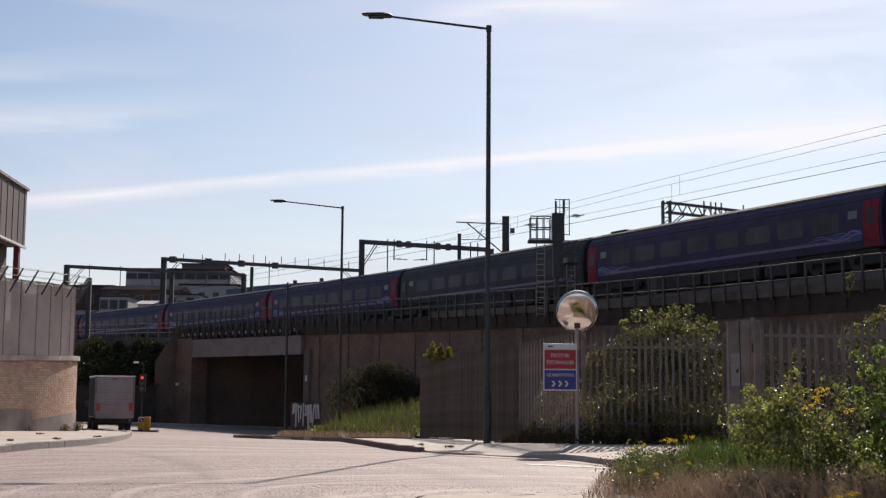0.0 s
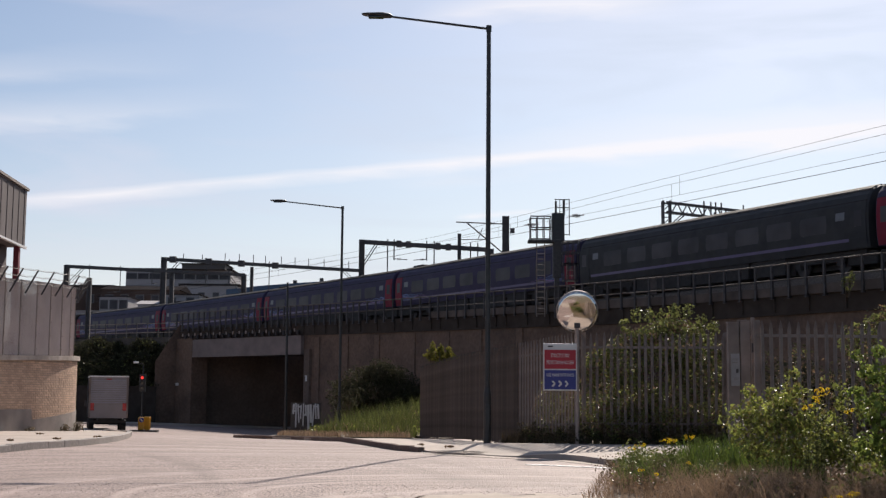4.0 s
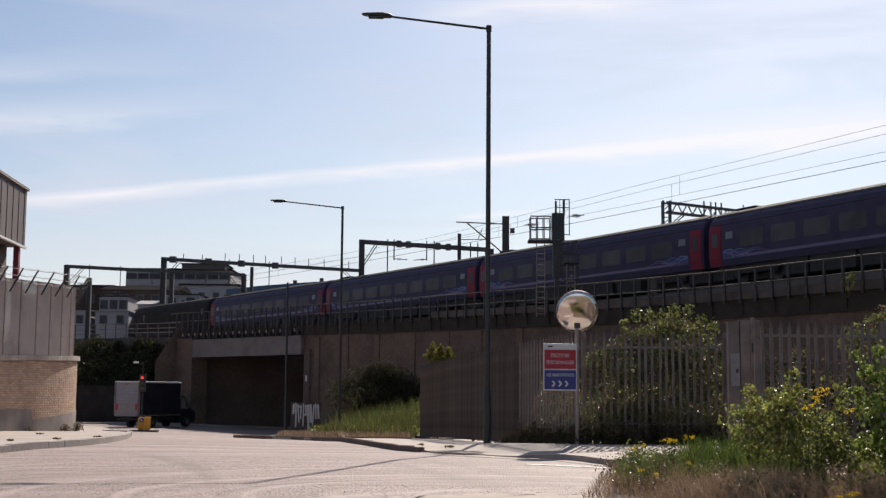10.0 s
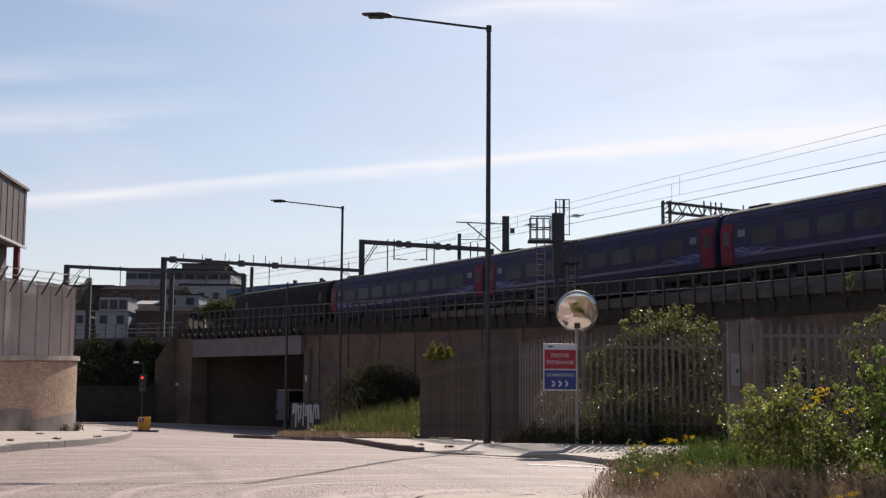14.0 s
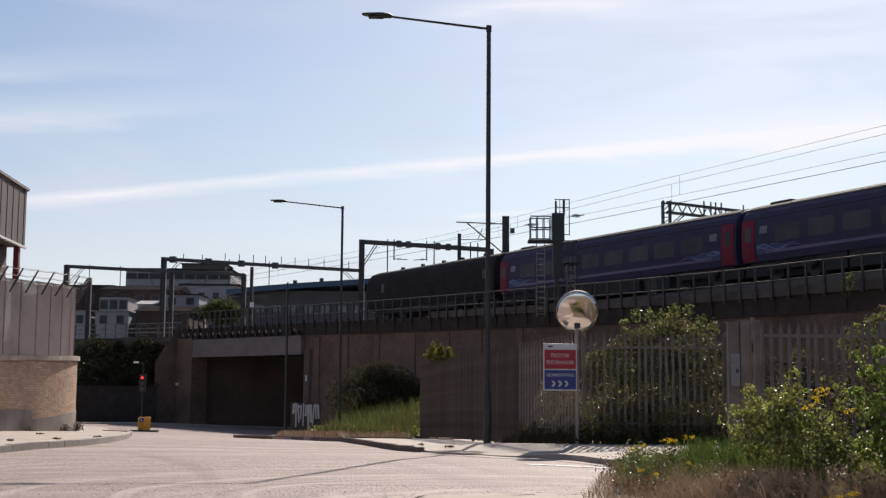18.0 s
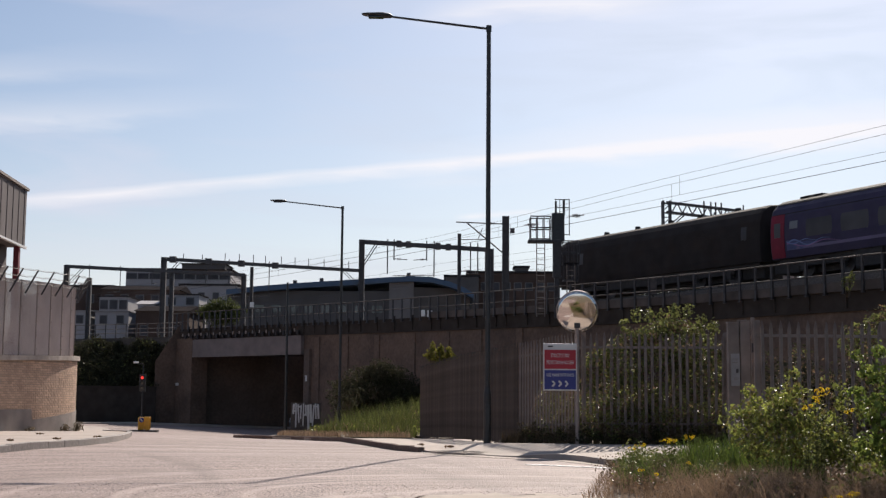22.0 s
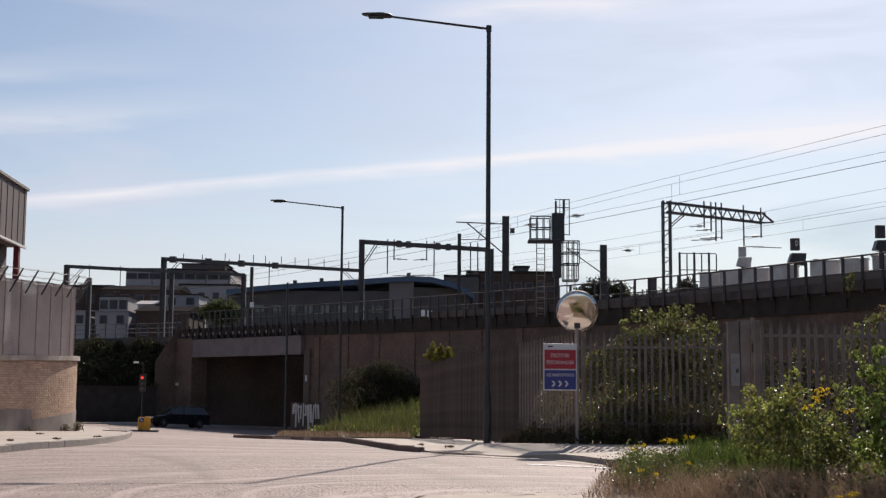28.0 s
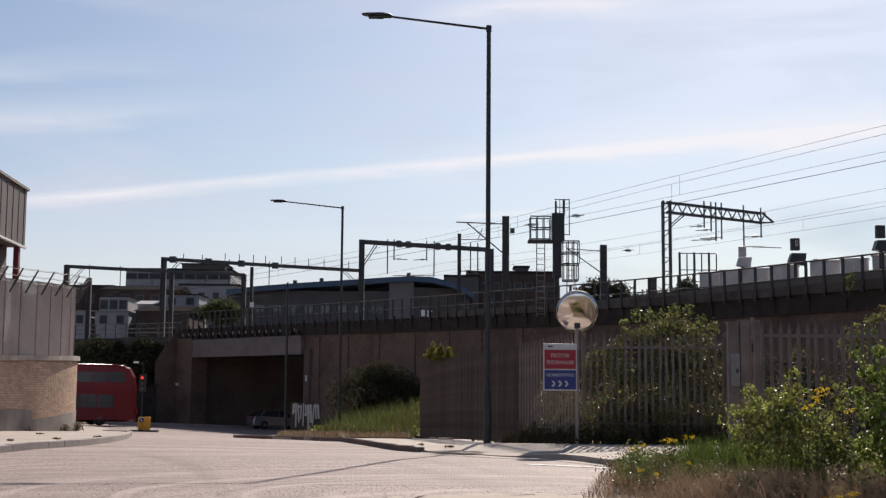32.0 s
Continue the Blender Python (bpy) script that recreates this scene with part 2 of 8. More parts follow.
def bm_bar(bm, a, b, w, h, up=(0, 0, 1)):
    """A square bar of width w and height h from a to b."""
    a, b = Vector(a), Vector(b)
    x = (b - a).normalized()
    u = Vector(up)
    if abs(x.dot(u)) > 0.98:
        u = Vector((0, 1, 0))
    y = u.cross(x).normalized()
    z = x.cross(y)
    m = Matrix((x, y, z)).transposed().to_4x4()
    m.translation = (a + b) / 2
    bmesh.ops.create_cube(bm, size=1.0, matrix=m @ Matrix.Diagonal(((b - a).length, w, h, 1)))


def bm_loft(bm, rings, close=True, caps=True):
    """A skin over rings of points, all of one length."""
    vs = [[bm.verts.new(p) for p in r] for r in rings]
    n = len(vs[0])
    for a, b in zip(vs, vs[1:]):
        for i in range(n if close else n - 1):
            j = (i + 1) % n
            bm.faces.new((a[i], a[j], b[j], b[i]))
    if caps and close:
        bm.faces.new(vs[0][::-1])
        bm.faces.new(vs[-1])


def bm_prism(bm, pts, z0, z1):
    """An upright prism over a plan outline; z0 and z1 are numbers or functions of x and y."""
    f0 = z0 if callable(z0) else (lambda x, y: z0)
    f1 = z1 if callable(z1) else (lambda x, y: z1)
    bm_loft(bm, [[(x, y, f0(x, y)) for x, y in pts], [(x, y, f1(x, y)) for x, y in pts]])


def mesh_of(bm, name, material, smooth=False):
    bmesh.ops.recalc_face_normals(bm, faces=bm.faces)
    me = bpy.data.meshes.new(name)
    bm.to_mesh(me)
    bm.free()
    me.materials.append(material)
    if smooth:
        for p in me.polygons:
            p.use_smooth = True
    return me


def part(name, bm, material, parent=None, label="", smooth=False):
    """Links a bmesh as one mesh object, under a thing or a part."""
    ob = new(name, mesh_of(bm, name, material, smooth))
    if parent:
        ob.parent = parent
    if label:
        ob["label"] = label
    return ob


def piece(name, me, parent, m):
    """An object of its own on a shared mesh."""
    ob = new(name, me)
    ob.parent = parent
    ob.matrix_basis = m
    return ob


def thing(name, m, label, category, group="", kind=""):
    ob = new(name)
    ob.matrix_basis = m
    return tagged(ob, label, category, group, kind)


def B():
    return bmesh.new()


def one_box(*a, **k):
    bm = B()
    bm_box(bm, *a, **k)
    return bm


# ---- lie of the land ----
def gz(x, y):
    """Height of the road surface."""
    z = float(np.interp(y, [0, 20, 27, 31, 40, 57.5, 72, 95, 110, 2000], [0, 0, 0.04, 0.0, -0.06, -0.5, -0.8, -0.95, -1.0, -1.0]))
    # the road falls away towards its right-hand kerb
    low = float(np.interp(y, [24, 26.6, 28.4, 31, 36.5, 43, 51, 56.2, 60.5, 72, 84], [0, 0.05, 0.05, 0.094, 0.11, 0.15, 0.166, 0.16, 0.18, 0.1, 0]))
    rim = float(np.interp(y, [20, 30, 40, 52, 63], [-7.5, -7.2, -8.5, -11.5, -14.0]))
    z -= low * min(max((x - rim) / 3.0, 0), 1)
    return z - 0.035 * min(max(x + 24, 0), 24) * min(max((y - 62) / 22, 0), 1)


def dropped(x, y):
    """How far the pavement dips to the road at the dropped kerb."""
    p, a, b = Vector((x, y)), Vector((0.0, 28.0)), Vector((1.0, 26.7))
    t = min(max((p - a).dot(b - a) / (b - a).length_squared, 0), 1)
    return 0.085 * min(max((1.9 - (p - a.lerp(b, t)).length) / 1.4, 0), 1) - rise(x, y)


def rise(x, y):
    """The pavement climbs from its kerb to the foot of the fence."""
    c = lambda v: min(max(v, 0), 1)
    return 0.11 * c((y - 25.6 + 0.9 * (x - 2.3)) / 2.6) * c((33 - y) / 3) * c((x + 0.2) / 1.2)


def sheet(name, outline, off, material, label, category, depth=0.25, dip=None):
    """A slab that follows the land over a plan outline."""
    bm = B()
    f = bm.faces.new([bm.verts.new((x, y, 0)) for x, y in outline])
    for y in list(range(-20, 30, 8)) + [20, 24, 25.4, 26.2, 27, 27.6, 28.4, 29, 30, 31, 36.5, 40, 43, 47, 51, 57.5, 65, 72, 75, 80, 85, 90, 95, 102, 110]:
        bmesh.ops.bisect_plane(bm, geom=bm.verts[:] + bm.edges[:] + bm.faces[:], plane_co=(0, y, 0), plane_no=(0, 1, 0))
    for x in (-40, -32, -26, -20, -14, -11, -8, -6, -4, -2, -1, 0, 0.6, 1.2, 2, 5, 10):
        bmesh.ops.bisect_plane(bm, geom=bm.verts[:] + bm.edges[:] + bm.faces[:], plane_co=(x, 0, 0), plane_no=(1, 0, 0))
    for v in bm.verts:
        v.co.z = gz(v.co.x, v.co.y) + off - (dip(v.co.x, v.co.y) if dip else 0)
    r = bmesh.ops.extrude_face_region(bm, geom=bm.faces[:])
    bmesh.ops.translate(bm, vec=(0, 0, -depth), verts=[v for v in r["geom"] if isinstance(v, bmesh.types.BMVert)])
    return tagged(part(name, bm, material), label, category, kind="structure")


def build_ground():
    xs = [-3000, -1200, -500, -200, -100, -60] + list(range(-40, 21, 4)) + [30, 50, 100, 200, 500, 1200, 3000]
    ys = [-3000, -1000, -300, -100, -40, -10, 0, 10, 20, 27, 31, 35, 40, 46, 52, 57.5, 65, 72, 80, 88, 95, 102, 110, 130, 160, 200, 300, 500, 1000, 2500, 4500]
    bm = B()
    g = [[bm.verts.new((x, y, gz(x, y) - 0.2)) for x in xs] for y in ys]
    for a, b in zip(g, g[1:]):
        for i in range(len(xs) - 1):
            bm.faces.new((a[i], a[i + 1], b[i + 1], b[i]))
    tagged(part("ground", bm, M["ground"]), "dry earth and rough grass reaching to the horizon", "ground", kind="structure")


build_ground()
KERB_R = [(3.6, 17.5), (3.2, 20.5), (2.9, 22.8), (2.3, 25.0), (1.2, 26.6), (0.5, 27.4), (-0.2, 28.4), (-0.95, 31.0), (-2.2, 36.5), (-3.7, 43.0), (-5.6, 51.0), (-7.7, 55.4), (-9.3, 59.2), (-9.9, 72.0), (-10.6, 84.0), (-9.6, 92.0), (-6.6, 97.8), (14, 109)]
KERB_L = [(-9.4, 14.0), (-8.9, 22.0), (-8.5, 26.0), (-8.2, 30.0), (-8.5, 34.5), (-9.4, 39.5), (-10.8, 45.0), (-12.9, 52.0), (-16.2, 63.0), (-18.6, 74.0), (-21.2, 83.0), (-26.0, 87.4), (-34.0, 84.7), (-70.0, 65.3)]
KERB_F = [(-70.0, 73.6), (-34.0, 93.1), (-25.4, 97.7), (-15.0, 103.3), (20.0, 122.2)]
ROAD = KERB_R[::-1] + [(5.0, 10.0), (6.0, -15.0), (-10.5, -15.0)] + KERB_L + KERB_F
sheet("road", ROAD, 0.0, M["asphalt"], "sun-bleached pale asphalt road with worn chippings", "road")
sheet("pavement_right", [(x, y) for x, y in KERB_R[2:]] + [(14, 105), (-4.0, 95.0), (-5.5, 84.0), (-4.0, 60.0), (0.0, 44.0), (2.2, 33.0), (3.2, 30.0), (6.6, 29.5), (6.4, 24.0)], 0.1, M["paving"], "pale concrete pavement beside the palisade fence", "pavement", dip=dropped)
sheet("pavement_left", KERB_L + [(-66, 60), (-30, 66.0), (-19, 54.5), (-14.2, 47.0), (-13.4, 40.0), (-15.8, 28.0), (-19, 14)], 0.11, M["paving"], "pale concrete pavement under the brick wall", "pavement")
sheet("pavement_far", KERB_F + [(18.6, 125.0), (-16.4, 106.1), (-26.6, 100.6), (-35, 96.2), (-71, 76.6)], 0.1, M["paving"], "pale pavement along the far side of the road", "pavement")

# ---- rail line ----
CX, CY, RAD, RAIL_Z = -485.85, -198.66, 566.62, 6.92
TRACK_SIDES = (0.0, 9.9, 13.4)
S_NEAR = -284.62


def track_pose(s, z=RAIL_Z, side=0.0):
    """A pose on the railway curve, s metres along it, facing the way the train goes."""
    a = -s / RAD
    m = pose(CX + (RAD + side) * math.cos(a), CY + (RAD + side) * math.sin(a), z)
    return m @ pose(0, 0, 0, 0, 0, math.degrees(a) - 90)


# line of the viaduct's near edge, from the near end to the bridge: x, y, height of the hand rail
EDGE = [(30.0, 33.0, 6.7), (20.6, 46.5, 6.8), (17.3, 50.4, 6.9), (12.6, 60.3, 7.05), (8.15, 68.0, 7.2), (3.2, 76.2, 7.4), (-0.65, 82.5, 7.55), (-5.6, 89.7, 7.7), (-10.07, 94.9, 7.8), (-20.3, 104.6, 7.8), (-22.0, 106.2, 7.8)]
ROAD_DIR = Vector((0.88, 0.475, 0)).normalized()


def edge_walls():
    """The brick retaining wall of the viaduct, and its deck."""
    # retaining wall right of the bridge
    run = EDGE[:9]
    bm = B()
    th = 0.9
    front = [(x, y) for x, y, z in run]
    rear = [(x + th * 0.86, y + th * 0.5) for x, y, z in run]
    bm_prism(bm, front + rear[::-1], -2.5, lambda x, y: float(np.interp(y, [33, 50, 95], [4.75, 4.9, 5.65])))
    tagged(part("wall_viaduct", bm, M["brown_brick"]), "dark brown brick retaining wall under the railway", "wall", kind="structure")
    wall = bpy.data.objects["wall_viaduct"]
    # shallow pilasters
    for (x0, y0, z0), (x1, y1, z1) in zip(run[3:], run[4:]):
        a, b = Vector((x0, y0, 0)), Vector((x1, y1, 0))
        d = (b - a).normalized()
        n = Vector((-d.y, d.x, 0))
        k = max(1, round((b - a).length / 4.0))
        for i in range(k):
            p = a.lerp(b, (i + 0.5) / k) + n * 0.02
            top = float(np.interp(p.y, [33, 50, 95], [4.6, 4.8, 5.45]))
            bm = B()
            bm_box(bm, 0, 0, (top - 2.4) / 2, 0.6, 0.12, top + 2.4)
            ob = part("pilaster", bm, M["brown_brick"], wall)
            ob.matrix_basis = pose(p.x, p.y, 0, 0, 0, math.degrees(math.atan2(d.y, d.x)))
    # deck and fill behind the wall
    bm = B()
    bm_prism(bm, [(x + 0.95 * 0.86, y + 0.95 * 0.5) for x, y, z in run] + [(60, 125), (60, 40)], 4.2, 5.9)
    tagged(part("railway_formation", bm, M["ballast"]), "grey stone ballast on the raised railway", "railway", kind="structure")


edge_walls()


def parapet():
    """The dark girder parapet along the viaduct's edge, with its hand rail."""
    par = thing("viaduct_parapet", pose(0, 0, 0), "sooty dark steel parapet with hand rails along the viaduct", "parapet", kind="structure")
    post_bm = B()
    bm_box(post_bm, 0, 0, 0.26, 0.11, 0.085, 1.5)
    bm_box(post_bm, 0, 0, -0.48, 0.16, 0.16, 0.04)
    post_me = mesh_of(post_bm, "post", M["iron"])
    stiff = mesh_of(one_box(0, 0, 0, 0.06, 0.1, 1.0), "stiffener", M["sooty"])
    for nm, drop, w, h in (("web_plate", 1.72, 0.26, 0.9), ("top_flange", 1.32, 0.3, 0.08), ("bottom_flange", 2.12, 0.40, 0.12)):
        bm = B()
        rings = []
        for i, (x, y, z) in enumerate(EDGE):
            q0, q1 = EDGE[max(i - 1, 0)], EDGE[min(i + 1, len(EDGE) - 1)]
            n = Vector((q1[1] - q0[1], -(q1[0] - q0[0]), 0)).normalized()
            c = Vector((x, y, z - drop)) + n * 0.1
            rings.append([c + n * sx * w / 2 + Vector((0, 0, sz * h / 2)) for sx, sz in ((-1, -1), (1, -1), (1, 1), (-1, 1))])
        bm_loft(bm, rings)
        part(nm, bm, M["sooty"], par, "sooty riveted plate")
    bm = B()
    rings = []
    for i, (x, y, z) in enumerate(EDGE[:7]):
        q0, q1 = EDGE[max(i - 1, 0)], EDGE[i + 1]
        n = Vector((q1[1] - q0[1], -(q1[0] - q0[0]), 0)).normalized()
        c = Vector((x, y, z - 1.16))
        rings.append([c + n * sx * 0.14 + Vector((0, 0, sz * 0.2)) for sx, sz in ((-1, -1), (1, -1), (1, 1), (-1, 1))])
    bm_loft(bm, rings)
    part("coping_course", bm, M["coping_dark"], par, "stained dark concrete coping course")
    for (x0, y0, z0), (x1, y1, z1) in zip(EDGE, EDGE[1:]):
        a, b = Vector((x0, y0, z0)), Vector((x1, y1, z1))
        d = b - a
        n = Vector((-d.y, d.x, 0)).normalized() * -1
        k = max(1, round(d.length / (0.72 if y0 > 85 else 1.07)))
        for i in range(k):
            # web stiffeners
            p = a + d * (i / k) - Vector((0, 0, 1.58)) - n * 0.06
            if i % 2 == 0:
                piece("stiffener", stiff, par, Matrix.Translation(p) @ pose(0, 0, 0, 0, 0, math.degrees(math.atan2(d.y, d.x))))
            q = a + d * (i / k) - Vector((0, 0, 0.98)) - n * 0.2
            piece("post", post_me, par, Matrix.Translation(q) @ pose(0, 0, 0, 0, 0, math.degrees(math.atan2(d.y, d.x))))
    for drop, r in ((0.0, 0.035), (0.66, 0.03)):
        bm = B()
        rings = []
        for i, (x, y, z) in enumerate(EDGE):
            q0, q1 = EDGE[max(i - 1, 0)], EDGE[min(i + 1, len(EDGE) - 1)]
            n = Vector((q1[1] - q0[1], -(q1[0] - q0[0]), 0)).normalized()
            rings.append([Vector((x, y, z - drop)) + n * (-0.2 + r * math.cos(a * math.pi / 4)) + Vector((0, 0, r * math.sin(a * math.pi / 4))) for a in range(8)])
        bm_loft(bm, rings)
        part("hand_rail", bm, M["rail_dull"], par, "dull grey steel hand rail")


parapet()
LC, RC = Vector((-20.68, 104.96, 0)), Vector((-10.07, 94.9, 0))


def bridge():
    d = (LC - RC).normalized()
    n = Vector((-ROAD_DIR.y, ROAD_DIR.x, 0))
    br = thing("road_bridge", pose(0, 0, 0), "low railway bridge over the road with a pale concrete fascia", "bridge", kind="structure")
    bm = B()
    a, b = RC + Vector((0, 0, 4.92)), LC + d * -1.3 + Vector((0, 0, 4.92))
    out = Vector((-d.y, d.x, 0))
    bm_bar(bm, a - out * -0.16, b - out * -0.16, 0.3, 1.4)
    part("fascia_beam", bm, M["fascia"], br, "pale stained concrete beam")
    bm = B()
    bm_prism(bm, [(p.x, p.y) for p in (RC + n * 0.2, LC + n * -0.2, LC + ROAD_DIR * 7.5, RC + ROAD_DIR * 9)], 4.45, 5.85)
    part("deck_slab", bm, M["deck"], br)
    # a light well between this deck and the next
    bm = B()
    bm_prism(bm, [(p.x, p.y) for p in (RC + ROAD_DIR * 12.5, LC + ROAD_DIR * 11, LC + ROAD_DIR * 34, RC + ROAD_DIR * 34)], 4.45, 5.85)
    part("deck_slab", bm, M["deck"], br)
    # bracket ends under the parapet
    for i in range(18):
        p = RC + (LC - RC) * ((i + 0.5) / 18)
        bm = B()
        bm_box(bm, p.x + out.x * 0.30, p.y + out.y * 0.30, 5.85, 0.12, 0.5, 0.3)
        part("bracket", bm, M["iron"], br)
        bm = B()
        bm_box(bm, p.x + out.x * 0.60, p.y + out.y * 0.60, 6.0, 0.09, 0.05, 0.22)
        part("bolt_plate", bm, M["galv_pale"], br)
    # abutments along the road
    for nm, c, side in (("abutment_right", RC, -1), ("abutment_left", LC, 1)):
        bm = B()
        w = n * (1.0 * side)
        bm_prism(bm, [(p.x, p.y) for p in (c, c + ROAD_DIR * 36, c + ROAD_DIR * 36 + w, c + w)], -2.6, 4.6)
        tagged(part("wall_" + nm, bm, M["tunnel_brick"]), "dark brown brick bridge abutment beside the road", "wall", kind="structure")
    # square pier at the left end, and the sloping wing wall beyond
    bm = B()
    pl = [LC + d * -1.35 + out * 0.35, LC + d * 0.75 + out * 0.35, LC + d * 0.75 - out * 1.2, LC + d * -1.35 - out * 1.2]
    bm_prism(bm, [(p.x, p.y) for p in pl], -2.6, 5.75)
    tagged(part("wall_pier", bm, M["brown_brick"]), "brown brick pier at the end of the bridge", "wall", kind="structure")
    bm = B()
    w0, w1 = LC + d * 0.75 + out * 0.1, Vector((-22.95, 104.3, 0))
    th = Vector((0.25, 0.55, 0))
    bm_loft(bm, [[(*w0.xy, -2.5), (*w0.xy, 6.9), (*(w0 + th).xy, 6.9), (*(w0 + th).xy, -2.5)], [(*w1.xy, -2.5), (*w1.xy, 3.9), (*(w1 + th).xy, 3.9), (*(w1 + th).xy, -2.5)]])
    tagged(part("wall_wing", bm, M["brown_brick"]), "sloping brick wing wall of the bridge", "wall", kind="structure")
    # raised railway beyond and left of the bridge
    bm = B()
    bm_prism(bm, [(-21.2, 106.0), (-45, 121), (-110, 170), (-60, 215), (40, 150), (24, 128)], 4.5, 5.9)
    tagged(part("railway_bed", bm, M["ballast"]), "stone ballast bed of the railway beyond the bridge", "railway", kind="structure")
    bm = B()
    crest = [(-21.4, 107.2, 5.9), (-30, 112, 5.95), (-45, 121, 5.9), (-110, 170, 5.9)]
    foot = [(-23.7, 104.0, -1.2), (-27.5, 100.6, -1.0), (-44, 93, -1.0), (-110, 80, -1.0)]
    rings = [[Vector(c) * (1 - k / 8) + Vector(f) * (k / 8) + Vector((0, 0, 0.35 * math.sin(k * 2.1 + i))) * (0 if k in (0, 8) else 1) for k in range(9)] for i, (c, f) in enumerate(zip(crest, foot))]
    bm_loft(bm, rings, close=False)
    tagged(part("embankment", bm, mat("ivy_earth", (0.07, 0.062, 0.035), (0.036, 0.033, 0.019), 0.9, 1.0, bump=1.0, bscale=3, spec=0.1)), "overgrown railway embankment beside the bridge", "embankment", kind="structure")


bridge()


def bank_wall():
    """A low dark brick wall along the foot of the embankment, with a coping."""
    pts = [Vector(q) for q in ((-22.75, 103.75), (-26.8, 101.35), (-35.2, 96.95), (-62.0, 82.4))]
    for name, z0, z1, w, material, label in (("wall_bank", -1.6, 1.75, 0.45, M["sooty"], "dark brick retaining wall at the foot of the embankment"), ("wall_bank_coping", 1.75, 1.9, 0.6, M["sooty"], "worn coping on the embankment wall")):
        bm = B()
        rings = []
        for i, p in enumerate(pts):
            d = (pts[min(i + 1, 3)] - pts[max(i - 1, 0)]).normalized()
            n = Vector((-d.y, d.x)) * (w / 2)
            rings.append([(*(p - n), z0), (*(p + n), z0), (*(p + n), z1), (*(p - n), z1)])
        bm_loft(bm, rings)
        tagged(part(name, bm, material), label, "wall", kind="structure")


bank_wall()


# ---- left corner: wall with fence, shed ----
WALL_L = [(-19.5, 14.0), (-15.8, 29.0), (-13.7, 39.8), (-13.0, 42.6), (-12.74, 44.4), (-12.82, 45.8), (-13.38, 47.1), (-14.4, 48.4), (-18.0, 51.5), (-30.0, 63.0)]


def smooth_line(pts, per=4):
    """Points along a gently rounded line."""
    out = []
    p = [Vector(q) for q in pts]
    p = [p[0] * 2 - p[1]] + p + [p[-1] * 2 - p[-2]]
    for i in range(1, len(p) - 2):
        for k in range(per):
            t = k / per
            out.append(0.5 * (2 * p[i] + (p[i + 1] - p[i - 1]) * t + (2 * p[i - 1] - 5 * p[i] + 4 * p[i + 1] - p[i + 2]) * t * t + (3 * p[i] - p[i - 1] - 3 * p[i + 1] + p[i + 2]) * t ** 3))
    out.append(p[-2])
    return out


def corner_wall():
    line = smooth_line([(x, y) for x, y in WALL_L], 5)

    def strip(off0, off1, z0, z1, name, material, label):
        bm = B()
        rings = []
        for i, p in enumerate(line):
            d = (line[min(i + 1, len(line) - 1)] - line[max(i - 1, 0)]).normalized()
            n = Vector((d.y, -d.x))
            a, b = p + n * off0, p + n * off1
            f0 = z0(p) if callable(z0) else z0
            f1 = z1(p) if callable(z1) else z1
            rings.append([(a.x, a.y, f0), (b.x, b.y, f0), (b.x, b.y, f1), (a.x, a.y, f1)])
        bm_loft(bm, rings)
        return tagged(part(name, bm, material), label, "wall", kind="structure")

    top = lambda p: float(np.interp(p.y, [14, 38, 45, 60], [2.08, 2.15, 2.34, 2.47]))
    strip(-0.35, 0.0, -0.9, top, "wall_corner", M["mortar"], "buff brick boundary wall with a rendered base")
    strip(-0.42, 0.10, lambda p: top(p), lambda p: top(p) + 0.16, "wall_coping", M["coping"], "stained concrete coping on the boundary wall")
    return line, top


LINE_L, TOP_L = corner_wall()


def pale_mesh(h, w, material, point=0.14):
    """One pressed steel pale with a pointed top."""
    bm = B()
    prof = [(-w / 2, 0.0), (-w / 4, 0.016), (0, 0.004), (w / 4, 0.016), (w / 2, 0.0)]
    back = [(x, y - 0.006) for x, y in prof]
    tops = [h - point, h - point * 0.35, h, h - point * 0.35, h - point]
    ring0 = [(x, y, 0) for x, y in prof] + [(x, y, 0) for x, y in back[::-1]]
    ring1 = [(x, y, t) for (x, y), t in zip(prof, tops)] + [(x, y, t) for (x, y), t in zip(back[::-1], tops[::-1])]
    bm_loft(bm, [ring0, ring1])
    return mesh_of(bm, "pale", material)


